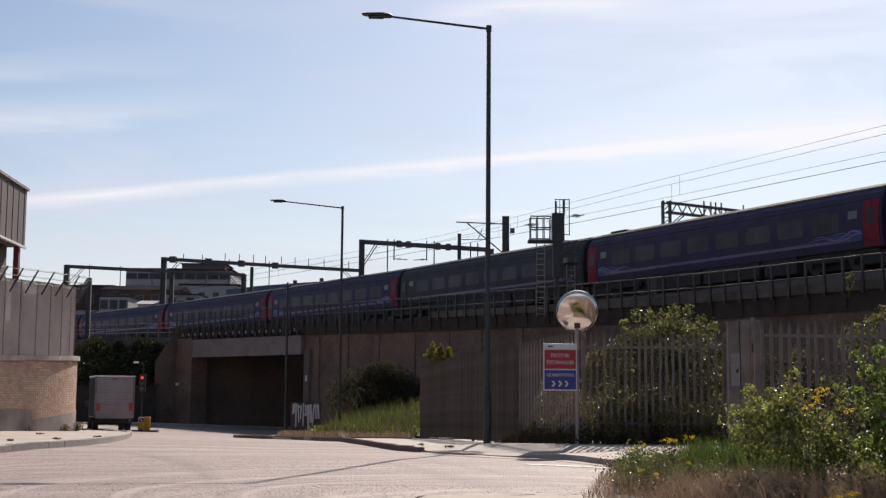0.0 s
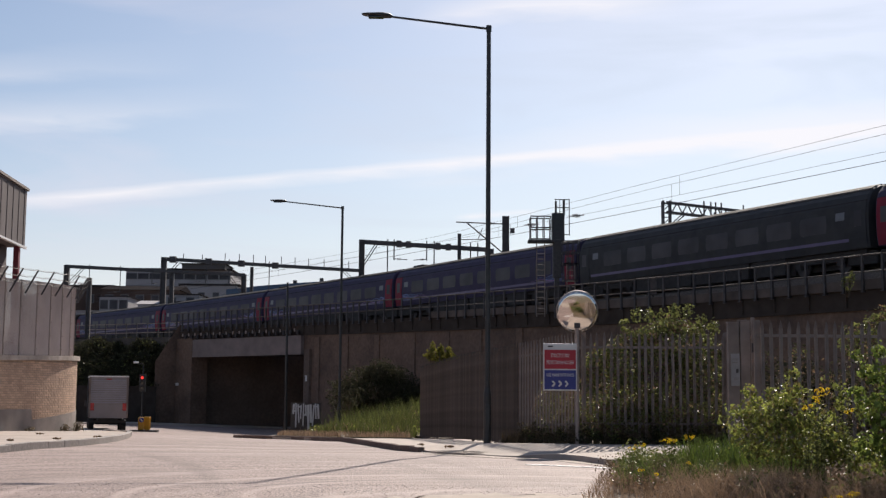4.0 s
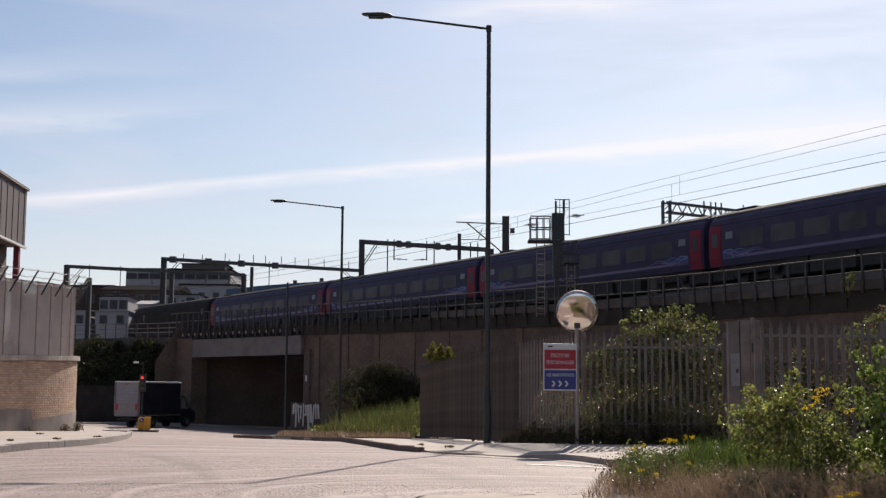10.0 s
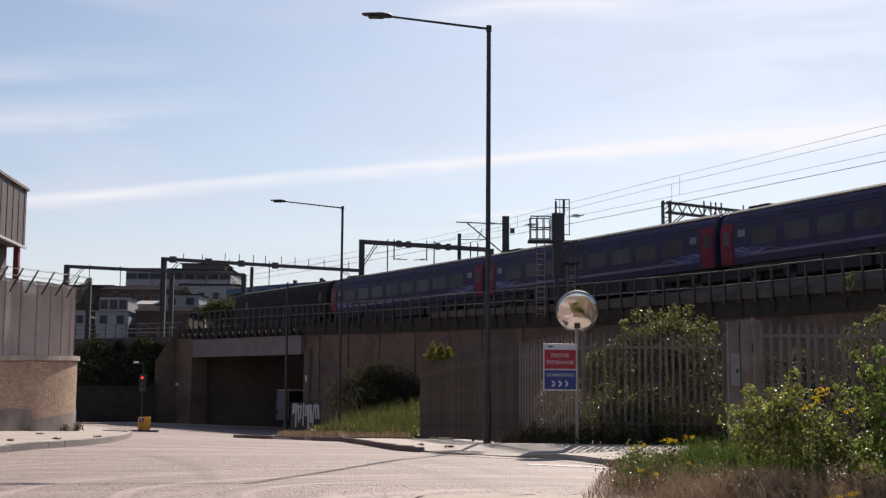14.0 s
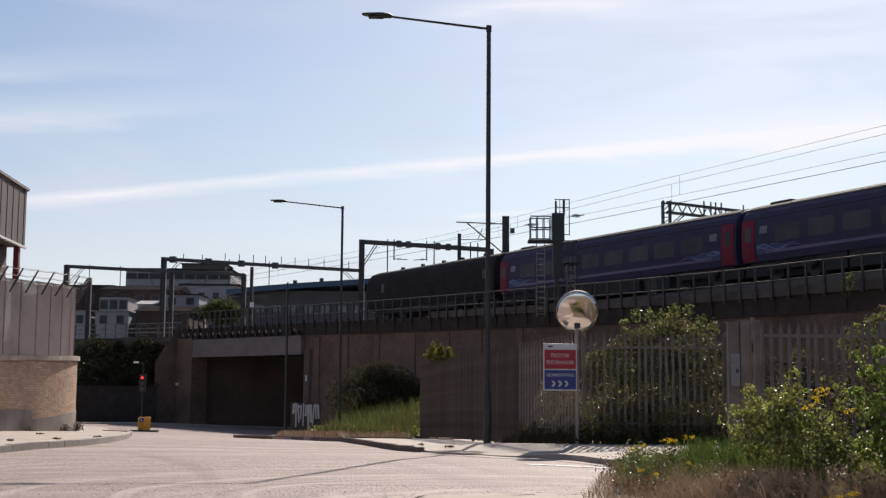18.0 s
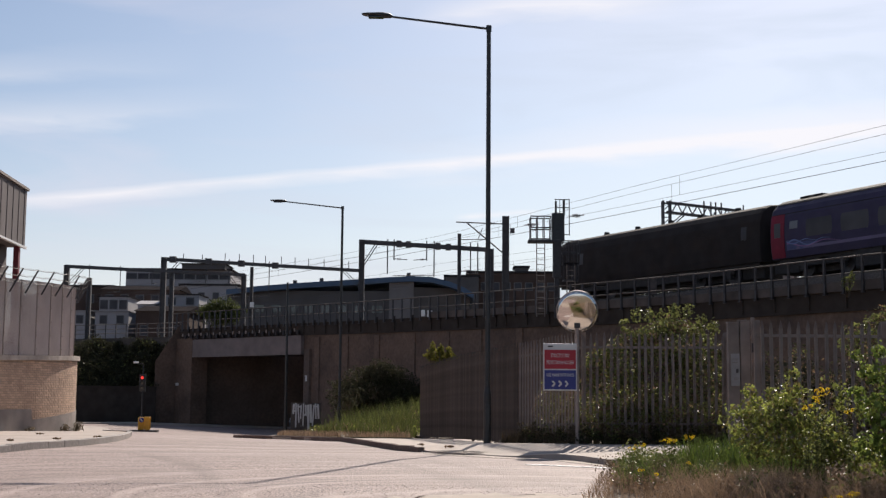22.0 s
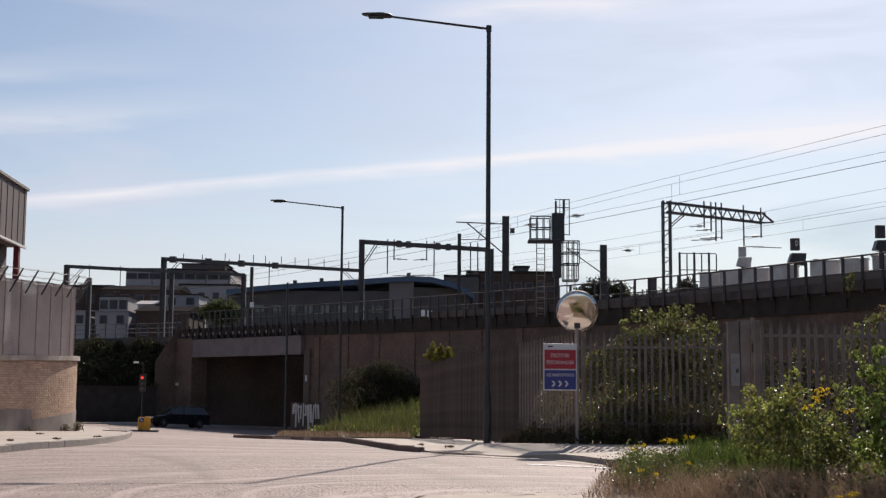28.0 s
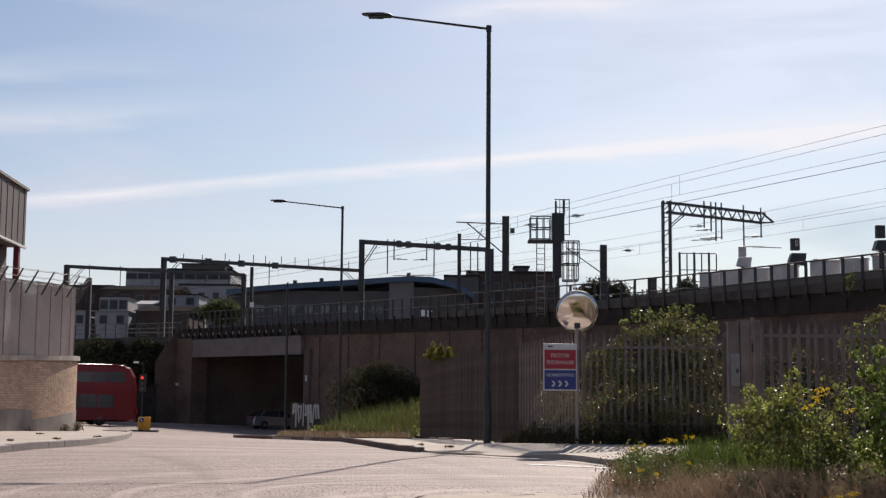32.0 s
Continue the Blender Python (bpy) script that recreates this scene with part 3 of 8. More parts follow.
def palisade(pts, h, material, label, pitch=0.152, w=0.064, base=None, post_every=2.75, rail_drop=0.28):
    """A steel palisade fence along a line: posts, two rails, and each pale."""
    p = [Vector(q) for q in pts]
    o = p[0]
    z0 = base(o) if base else gz(o.x, o.y) + 0.1
    f = thing("palisade_fence", pose(o.x, o.y, z0), label, "fence")
    pm = pale_mesh(h, w, material)
    lens = [(b - a).length for a, b in zip(p, p[1:])]
    total = sum(lens)

    def at(s):
        for (a, b), l in zip(zip(p, p[1:]), lens):
            if s <= l + 1e-6:
                q = a + (b - a) * (s / l)
                return q, (b - a).normalized()
            s -= l
        return p[-1], (p[-1] - p[-2]).normalized()

    def lz(q):
        return (base(q) if base else gz(q.x, q.y) + 0.1) - z0

    k = int(total / pitch)
    for i in range(k):
        q, d = at((i + 0.5) * pitch)
        rz = math.degrees(math.atan2(d.y, d.x)) + 180
        tilt = random.uniform(-0.5, 0.5)
        piece("pale", pm, f, pose(q.x - o.x, q.y - o.y, lz(q) + 0.05 + random.uniform(-0.012, 0.012), 0, tilt, rz))
    for zr in (0.45, h - rail_drop):
        m = max(2, int(total / 2.4))
        for i in range(m):
            bm = B()
            (q, d), (r, _) = at(total * i / m), at(total * (i + 1) / m)
            n = Vector((d.y, -d.x)) * -0.03
            bm_bar(bm, (q.x - o.x + n.x, q.y - o.y + n.y, lz(q) + zr), (r.x - o.x + n.x, r.y - o.y + n.y, lz(r) + zr), 0.05, 0.05)
            part("rail", bm, material, f)
    m = max(1, round(total / post_every))
    for i in range(m + 1):
        q, d = at(total * i / m)
        n = Vector((d.y, -d.x)) * -0.09
        bm = B()
        bm_box(bm, 0, 0, h * 0.48, 0.1, 0.06, h * 0.96 + 0.3)
        ob = part("post", bm, material, f)
        ob.matrix_basis = pose(q.x - o.x + n.x, q.y - o.y + n.y, lz(q), 0, 0, math.degrees(math.atan2(d.y, d.x)))
    return f


def shed():
    sh = thing("industrial_shed", pose(-19.44, 60.0, 0), "dark grey clad industrial building with a pale eaves trim", "building")
    clad = mat("dark_cladding", (0.15, 0.125, 0.125), (0.115, 0.097, 0.097), 0.6, 0.8, spec=0.2, stretch=(1, 1, 0.1))
    bm = B()
    bm_prism(bm, [(0.0, 0.0), (1.9, -27.0), (-18.0, -28.0), (-18.0, 0.0)], 7.95, 10.6)
    part("cladding", bm, clad, sh)
    # standing ribs of the sheeting
    for k in range(27):
        bm = B()
        y = -0.4 - k * 1.0
        bm_box(bm, -y * 1.9 / 27 + 0.01, y, 9.27, 0.03, 0.06, 2.6)
        part("sheet_rib", bm, clad, sh)
    bm = B()
    bm_bar(bm, (0.03, 0.05, 10.66), (1.93, -27.0, 10.66), 0.14, 0.12)
    bm_bar(bm, (-18.0, 0.05, 10.66), (0.03, 0.05, 10.66), 0.14, 0.12)
    part("roof_trim", bm, M["galv"], sh)
    bm = B()
    bm_bar(bm, (0.03, 0.05, 7.93), (1.93, -27.0, 7.93), 0.12, 0.1)
    part("eaves_trim", bm, M["white"], sh, "pale eaves trim")
    bm = B()
    bm_prism(bm, [(-0.62, -0.6), (1.2, -27.0), (-18.0, -28.0), (-18.0, -0.6)], -1.0, 7.9)
    part("wall", bm, clad, sh, "shaded dark wall set back under the eaves")
    for k in range(4):
        bm = B()
        y = -0.9 - k * 6.0
        bm_box(bm, -0.12 - y * 1.9 / 27, y, 3.4, 0.24, 0.24, 9.0)
        part("column", bm, mat("red_steel", (0.20, 0.03, 0.045), (0.15, 0.025, 0.035), 3, 0.7) if k == 0 else bpy.data.materials["red_steel"], sh, "red painted steel column")
    return sh


shed()


# ---- street lamps ----
def street_lamp(x, y, h, arm, label):
    z = gz(x, y) + 0.1
    lp = thing("street_lamp", pose(x, y, z), label, "street lamp", "street lamps along the road")
    bm = B()
    bm_rod(bm, (0, 0, -0.1), (0, 0, 1.25), 0.09, 0.09, 16)
    bm_rod(bm, (0, 0, 1.25), (0, 0, 1.4), 0.09, 0.062, 16)
    part("base_section", bm, M["lamp_paint"], lp)
    bm = B()
    bm_rod(bm, (0, 0, 1.4), (0, 0, h), 0.062, 0.052, 16)
    bm_rod(bm, (0, 0, h - 0.12), (0, 0, h + 0.03), 0.066, 0.066, 16)
    part("column", bm, M["lamp_paint"], lp)
    bm = B()
    bm_rod(bm, (0, 0, h - 0.05), (-arm, -0.1, h + 0.21), 0.03, 0.026, 12)
    part("arm", bm, M["lamp_paint"], lp)
    bm = B()
    rings = []
    for k, (u, w, t) in enumerate([(0.0, 0.05, 0.04), (0.06, 0.1, 0.07), (0.25, 0.15, 0.08), (0.5, 0.15, 0.055), (0.68, 0.11, 0.04), (0.74, 0.05, 0.025)]):
        rings.append([(-arm - u + 0.06, -0.1 + w * math.cos(q * math.pi / 6), h + 0.205 + 0.012 * k + t * math.sin(q * math.pi / 6) * (1.0 if q < 6 else 0.6)) for q in range(12)])
    bm_loft(bm, rings)
    part("lantern", bm, M["lamp_paint"], lp, smooth=True)
    bm = B()
    bm_box(bm, -arm - 0.33, -0.1, h + 0.185, 0.36, 0.2, 0.02)
    part("lens", bm, M["glass"], lp)
    bm = B()
    bm_box(bm, 0.0, -0.088, 0.75, 0.1, 0.03, 0.5, bevel=0.008)
    part("hatch", bm, M["lamp_paint"], lp)
    return lp


street_lamp(1.07, 30.7, 10.09, 2.4, "black steel street lamp on a long arm beside the fence")
street_lamp(-4.5, 57.5, 10.17, 2.55, "black steel street lamp standing in the grass verge")

# ---- fences on the right ----
FA = [(-0.75, 45.5), (1.85, 31.6)]
FB = [(1.85, 31.6), (3.05, 28.8), (6.25, 28.6)]
FD = [(6.25, 28.6), (5.3, 22.6)]
FC = [(5.25, 21.6), (9.6, 21.9)]
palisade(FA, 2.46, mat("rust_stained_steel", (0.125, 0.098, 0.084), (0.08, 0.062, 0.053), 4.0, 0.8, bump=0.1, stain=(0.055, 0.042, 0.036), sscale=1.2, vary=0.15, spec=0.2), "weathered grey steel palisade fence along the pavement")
palisade(FB, 2.4, M["galv"], "weathered grey steel palisade fence with brambles behind", base=lambda q: gz(q.x, q.y) + 0.1 + rise(q.x, q.y))
palisade(FD, 2.42, M["galv"], "grey steel palisade return between the fence and the gate post")
palisade(FC, 2.32, M["galv"], "grey steel palisade gate leaf closing the yard", rail_drop=0.2)


# ---- the train ----
def body_rings(xs, half=1.37, z0=0.95, top=3.85):
    """Cross-sections of a coach body along x; each x carries its own scale of width and height."""
    rings = []
    for x, kw, kh in xs:
        pr = [(1.27, z0), (1.34, z0 + 0.35), (half, z0 + 0.9), (half, z0 + 1.45), (1.32, z0 + 2.0), (1.17, z0 + 2.4), (0.9, z0 + 2.68), (0.5, z0 + 2.85), (0.0, top)]
        pts = [(x, y * kw, z0 + (z - z0) * kh) for y, z in pr]
        pts += [(x, -y * kw, z0 + (z - z0) * kh) for y, z in pr[-2::-1]]
        rings.append(pts)
    return rings


def half_y(z, z0=0.95):
    return float(np.interp(z, [z0, z0 + 0.35, z0 + 0.9, z0 + 1.45, z0 + 2.0, z0 + 2.4], [1.27, 1.34, 1.37, 1.37, 1.32, 1.17]))


def side_panel(bm, x0, x1, z0, z1, side, proud, thick=0.03, r=0.0):
    """A thin panel that follows the coach side."""
    n = 5
    rings = []
    for i in range(n + 1):
        z = z0 + (z1 - z0) * i / n
        y = half_y(z)
        ins = r * (1 - math.sin(math.acos(max(-1, min(1, (abs(2 * i / n - 1) - 0.0)))))) if r else 0
        a, b = (y + proud) * side, (y + proud - thick) * side
        rings.append([(x0 + ins, a, z), (x1 - ins, a, z), (x1 - ins, b, z), (x0 + ins, b, z)])
    bm_loft(bm, rings)


SWIRL_D = mat("blue_vinyl", (0.03, 0.045, 0.15), (0.02, 0.03, 0.11), 3, 0.5)
SWIRL_B = mat("pale_blue_vinyl", (0.10, 0.16, 0.34), (0.06, 0.10, 0.26), 3, 0.5)
SWIRL_P = mat("pink_vinyl", (0.2, 0.08, 0.24), (0.13, 0.06, 0.2), 3, 0.5)
STRIPE = mat("violet_stripe", (0.085, 0.06, 0.16), (0.065, 0.05, 0.13), 2, 0.35)


def bogie(parent, x):
    bg = new("bogie")
    bg.parent, bg.matrix_basis = parent, pose(x, 0, 0)
    bm = B()
    for s in (-1, 1):
        bm_box(bm, 0, s * 1.05, 0.62, 3.2, 0.14, 0.26, bevel=0.03)
        for u in (-1.3, 1.3):
            bm_box(bm, u, s * 1.06, 0.46, 0.3, 0.2, 0.34)
    bm_box(bm, 0, 0, 0.7, 0.5, 2.2, 0.25)
    bm_box(bm, 0, 0, 0.55, 3.4, 1.2, 0.7)
    fr = mesh_of(bm, "bogie_frame", M["black"])
    piece("bogie_frame", fr, bg, Matrix())
    bm = B()
    for s in (-0.75, 0.75):
        bm_rod(bm, (0, s - 0.06, 0), (0, s + 0.06, 0), 0.45, n=24)
    bm_rod(bm, (0, -0.75, 0), (0, 0.75, 0), 0.08, n=10)
    wm = mesh_of(bm, "wheelset", M["iron"])
    for u in (-1.3, 1.3):
        piece("wheelset", wm, bg, pose(u, 0, 0.46))


def coach(label, paint, door_paint, swirls=True, vents=()):
    c = thing("railway_coach", pose(0, 0, 0), label, "railway coach", "coaches of the passing train")
    L = 11.28
    bm = B()
    bm_loft(bm, body_rings([(-L, 0.97, 0.985), (-L + 0.12, 1, 1), (L - 0.12, 1, 1), (L, 0.97, 0.985)]))
    part("body", bm, paint, c, smooth=False)
    # ribbed roof skin
    bm = B()
    arc = [(0.99, 3.55), (0.8, 3.68), (0.5, 3.80), (0.2, 3.85)]
    arc = arc + [(-y, z) for y, z in arc[::-1]]
    ridge = []
    for (y0, z0), (y1, z1) in zip(arc, arc[1:]):
        ridge += [(y0, z0 + 0.012), (y0 * 0.6 + y1 * 0.4, z0 * 0.6 + z1 * 0.4 + 0.04), (y0 * 0.4 + y1 * 0.6, z0 * 0.4 + z1 * 0.6 + 0.04)]
    ridge += [(arc[-1][0], arc[-1][1] + 0.012)]
    under = [(y * 0.97, z - 0.06) for y, z in ridge[::-1]]
    bm_loft(bm, [[(x, y, z) for y, z in ridge + under] for x in (-L + 0.15, L - 0.15)])
    part("roof", bm, M["roof_grey"], c, "dirty grey ribbed roof")
    for v in vents:
        bm = B()
        bm_box(bm, v, 0, 3.87, 1.5, 1.1, 0.12, bevel=0.05)
        part("roof_vent", bm, M["roof_grey"], c)
    for s in (-1, 1):
        for i in range(8):
            x = -7.93 + i * 2.266
            bm = B()
            side_panel(bm, x - 0.86, x + 0.86, 1.82, 2.64, s, 0.004, 0.03, r=0.07)
            part("window", bm, M["coach_glass"], c)
        for e in (-1, 1):
            bm = B()
            side_panel(bm, e * 10.72 - 0.46, e * 10.72 + 0.46, 0.98, 3.05, s, 0.03, 0.06)
            d = part("door", bm, door_paint, c)
            bm = B()
            side_panel(bm, e * 10.72 - 0.22, e * 10.72 + 0.22, 1.95, 2.65, s, 0.036, 0.03)
            part("door_window", bm, M["coach_glass"], d)
            bm = B()
            side_panel(bm, e * 9.62 - 0.27, e * 9.62 + 0.27, 2.3, 2.66, s, 0.006, 0.03)
            part("frosted_window", bm, M["white_glass"], c, "frosted lavatory window")
            if swirls:
                for k, (mt, ph, zc, am, wd, ln) in enumerate(((SWIRL_D, 0.6, 1.5, 0.05, 0.24, 2.0), (SWIRL_B, 0.0, 1.58, 0.20, 0.035, 2.9), (SWIRL_P, 1.4, 1.5, 0.13, 0.03, 3.6), (SWIRL_B, 2.6, 1.66, 0.10, 0.025, 2.2))):
                    bm = B()
                    rings = []
                    for j in range(33):
                        f = j / 32
                        zz = zc + am * (1 - 0.6 * f) * math.sin(ph + f * 9.0)
                        hw = wd * (1.02 - f) ** 0.6
                        u = e * (10.12 - ln * f)
                        rings.append([(u, s * (half_y(zz + v) + q), zz + v) for v, q in ((hw, 0.004 + 0.0015 * k), (-hw, 0.004 + 0.0015 * k), (-hw, -0.012), (hw, -0.012))])
                    bm_loft(bm, rings)
                    part("swirl", bm, mt, c)
        bm = B()
        side_panel(bm, -10.1, 10.1, 1.3, 1.44, s, 0.003, 0.02)
        part("stripe", bm, STRIPE, c)
        bm = B()
        side_panel(bm, -L + 0.1, L - 0.1, 3.04, 3.09, s, 0.008, 0.03)
        part("gutter", bm, M["roof_grey"], c)
    bm = B()
    for x, w in ((-5.0, 1.6), (-2.6, 2.9), (1.2, 4.2), (4.8, 2.2)):
        for s in (-1, 1):
            bm_box(bm, x, s * 0.95, 0.55, w, 0.55, 0.8, bevel=0.03)
    bm_box(bm, 0, 0, 0.85, 21.8, 2.2, 0.22)
    bm_box(bm, 0, 0, 0.5, 12.4, 1.7, 0.75)
    for e in (-1, 1):
        bm_box(bm, e * 10.55, 0, 0.55, 1.7, 2.0, 0.6, bevel=0.05)
    part("underframe", bm, M["black"], c)
    for e in (-1, 1):
        bm = B()
        bm_box(bm, e * (L + 0.1), 0, 2.1, 0.3, 1.0, 2.1, bevel=0.05)
        part("gangway", bm, M["black"], c)
        bogie(c, e * 8.0)
    return c


M["white_glass"] = mat("frosted_glass", (0.13, 0.135, 0.15), (0.1, 0.105, 0.12), 2, 0.4)


def power_car():
    c = thing("power_car", pose(0, 0, 0), "sooty black locomotive with a rounded end behind the coaches", "locomotive")
    L = 9.0
    bm = B()
    bm_loft(bm, body_rings([(L, 0.97, 0.985), (L - 0.15, 1, 1), (-L + 0.7, 1, 1), (-L + 0.3, 0.99, 0.99), (-L + 0.1, 0.97, 0.97), (-L, 0.94, 0.93)]))
    part("body", bm, M["loco"], c)
    for s in (-1, 1):
        for x, w, z0, z1 in ((2.2, 1.6, 1.9, 2.7), (4.6, 1.8, 1.9, 2.7), (-1.2, 1.4, 2.0, 2.6)):
            for k in range(6):
                bm = B()
                side_panel(bm, x - w / 2, x + w / 2, z0 + (z1 - z0) * k / 6, z0 + (z1 - z0) * (k + 0.6) / 6, s, 0.012, 0.03)
                part("louvre", bm, M["loco"], c)
        for x in (-6.2, 7.9):
            bm = B()
            side_panel(bm, x - 0.35, x + 0.35, 0.98, 2.95, s, 0.006, 0.03)
            part("cab_door", bm, M["loco"], c)
            bm = B()
            side_panel(bm, x - 0.2, x + 0.2, 2.1, 2.75, s, 0.012, 0.03)
            part("door_window", bm, M["coach_glass"], c)
    for x in (-5.5, -2.5, 0.5, 3.0, 6.0):
        bm = B()
        bm_rod(bm, (x, 0.0, 3.8), (x, 0.0, 4.04), 0.17, 0.15, 12)
        part("roof_vent", bm, M["black"], c)
    bm = B()
    bm_box(bm, 0, 0, 0.7, 8.0, 2.3, 0.6, bevel=0.06)
    bm_box(bm, 0, 0, 0.9, 17.4, 2.2, 0.2)
    bm_box(bm, 0, 0, 0.55, 17.0, 1.2, 0.66, bevel=0.04)
    part("underframe", bm, M["black"], c)
    bogie(c, 5.2)
    bogie(c, -5.2)
    return c


BLUE_LABEL = "navy blue railway coach with red end doors and pale swirls"
COACHES = [coach(BLUE_LABEL, M["blue"], M["red"], vents=(-9.3,))]
for k in range(6):
    COACHES.append(None)
COACHES[1] = copy_thing(COACHES[0], pose(0, 0, 0))
COACHES[2] = coach("dull grey-green railway coach with dark doors", M["green_coach"], M["green_coach"], False)
for k in range(3, 7):
    COACHES[k] = copy_thing(COACHES[0], pose(0, 0, 0))
LOCO = power_car()


# ---- railway fittings ----
def lattice(bm, a, b, depth, n, w=0.06):
    """A flat truss between two upper points: two chords and zigzag."""
    a, b = Vector(a), Vector(b)
    dn = Vector((0, 0, -depth))
    bm_bar(bm, a, b, w * 1.6, w * 1.6)
    bm_bar(bm, a + dn, b + dn, w * 1.6, w * 1.6)
    for i in range(n):
        p, q = a + (b - a) * (i / n), a + (b - a) * ((i + 0.5) / n)
        r = a + (b - a) * ((i + 1) / n)
        bm_bar(bm, p, q + dn, w, w)
        bm_bar(bm, q + dn, r, w, w)


MAST = mat("mast_steel", (0.085, 0.078, 0.08), (0.055, 0.05, 0.052), 3, 0.7, bump=0.1)
INSUL = mat("brown_insulator", (0.09, 0.05, 0.04), (0.06, 0.035, 0.03), 5, 0.3)


def mast(parent, x, y, top, w=0.3, foot=5.5, name="mast"):
    """An H-section upright."""
    bm = B()
    h = top - foot
    a, t = w / 2, 0.035
    sec = [(-a, -a), (-a + t, -a), (-a + t, -t), (a - t, -t), (a - t, -a), (a, -a), (a, a), (a - t, a), (a - t, t), (-a + t, t), (-a + t, a), (-a, a)]
    bm_loft(bm, [[(x + u, y + v, z) for u, v in sec] for z in (foot, top)])
    base = B()
    bm_box(base, x, y, foot + 0.2, w * 1.6, w * 1.6, 0.5)
    part("footing", base, M["coping"], parent)
    return part(name, bm, MAST, parent)


def drop_tube(parent, x, y, top, low, reach):
    """A hanging tube with a registration arm and insulators."""
    bm = B()
    bm_rod(bm, (x, y, top + 0.35), (x, y, low), 0.05, n=8)
    t = part("drop_tube", bm, MAST, parent)
    bm = B()
    bm_rod(bm, (x, y, low + 0.12), (x + reach, y - 0.1, low + 0.03), 0.03, n=8)
    part("register_arm", bm, MAST, t)
    bm = B()
    for k in range(4):
        u = x + reach * (0.25 + 0.08 * k)
        bm_rod(bm, (u, y - 0.03, low + 0.09), (u + 0.03, y - 0.03, low + 0.09), 0.09, n=10)
    part("insulator", bm, INSUL, t)


def knee(parent, x, y, z, dx, dz=-0.9):
    for k in (0.0, 0.22):
        bm = B()
        bm_bar(bm, (x + dx * (1 + k), y, z), (x, y, z + dz * (1 + k)), 0.07, 0.07)
        part("brace", bm, MAST, parent)


def gantries():
    # lattice cantilever by the cabinets
    g = thing("overhead_line_gantry", pose(0, 0, 0), "dark steel mast with a lattice boom over the tracks", "gantry", "overhead line gantries")
    bm = B()
    for sx in (-0.22, 0.22):
        for sy in (-0.2, 0.2):
            bm_box(bm, 13.87 + sx, 80 + sy, 9.7, 0.12, 0.12, 7.5)
    for k in range(18):
        bm_bar(bm, (13.65, 79.8, 6.1 + k * 0.42), (14.09, 79.8, 6.1 + (k + 1 - 2 * (k % 2)) * 0.42 + 0.42 * (k % 2)), 0.03, 0.05)
        bm_box(bm, 13.65, 80, 6.2 + k * 0.42, 0.03, 0.4, 0.06)
    part("lattice_mast", bm, MAST, g)
    bm = B()
    lattice(bm, (13.9, 80, 13.4), (21.2, 84.7, 13.4), 0.62, 10)
    for dz in (0.0, -0.62):
        bm_bar(bm, (13.7, 80.4, 13.4 + dz), (21.0, 85.1, 13.4 + dz), 0.08, 0.08)
    bm_bar(bm, (21.1, 84.9, 13.4), (21.9, 85.4, 12.9), 0.1, 0.1)
    bm_bar(bm, (21.1, 84.9, 12.8), (21.9, 85.4, 12.9), 0.1, 0.1)
    part("lattice_boom", bm, MAST, g)
    knee(g, 14.1, 80.1, 12.75, 0.9, -0.8)
    for x, y, low, r in ((16.6, 81.9, 12.05, -0.9), (17.1, 82.2, 11.85, -1.0), (17.45, 82.4, 11.25, -1.6), (17.85, 82.6, 11.4, -1.4), (19.5, 83.6, 10.95, 2.4), (20.85, 84.5, 11.75, -1.2)):
        drop_tube(g, x, y, 13.4, low, r)
    # tall mast with a bracket
    g = thing("overhead_line_mast", pose(0, 0, 0), "tall dark steel mast with a bracket arm for the wires", "mast", "overhead line masts")
    mast(g, 4.61, 95, 14.53, 0.5)
    bm = B()
    bm_rod(bm, (4.4, 95, 13.95), (0.95, 94.9, 14.05), 0.045, n=8)
    bm_rod(bm, (4.4, 95, 11.8), (1.75, 94.9, 14.0), 0.05, n=8)
    bm_rod(bm, (3.2, 95, 12.8), (1.3, 94.9, 12.75), 0.03, n=8)
    bm_rod(bm, (2.6, 95, 12.85), (2.9, 94.9, 13.6), 0.03, n=8)
    part("bracket_arm", bm, MAST, g)
    bm = B()
    for k in range(5):
        bm_rod(bm, (3.4 + k * 0.09, 95, 13.97), (3.43 + k * 0.09, 95, 13.97), 0.11, n=10)
    part("insulator", bm, INSUL, g)
    for z in (13.7, 13.9):
        bm = B()
        bm_box(bm, 5.1, 95, z - 0.35, 0.32, 0.3, 0.16)
        part("balance_weight", bm, MAST, g)
    # portal over four tracks
    g = thing("overhead_line_gantry", pose(0, 0, 0), "dark steel portal beam on masts spanning the tracks", "gantry", "overhead line gantries")
    mast(g, -6.6, 105, 13.9, 0.45)
    mast(g, 4.1, 108, 13.6, 0.3)
    mast(g, 3.6, 107.9, 13.4, 0.2)
    mast(g, 1.34, 106, 14.6, 0.3)
    bm = B()
    bm_bar(bm, (-6.8, 105, 13.75), (3.9, 108, 13.5), 0.36, 0.34)
    part("beam", bm, MAST, g)
    for u in (0.38, 0.47, 0.76, 0.86):
        bm = B()
        p = Vector((-6.8, 105, 13.75)).lerp(Vector((1.6, 107.3, 13.55)), u)
        bm_box(bm, p.x, p.y - 0.1, p.z, 0.42, 0.5, 0.52)
        part("clamp", bm, MAST, g)
    knee(g, -6.5, 105, 13.5, 0.95, -1.5)
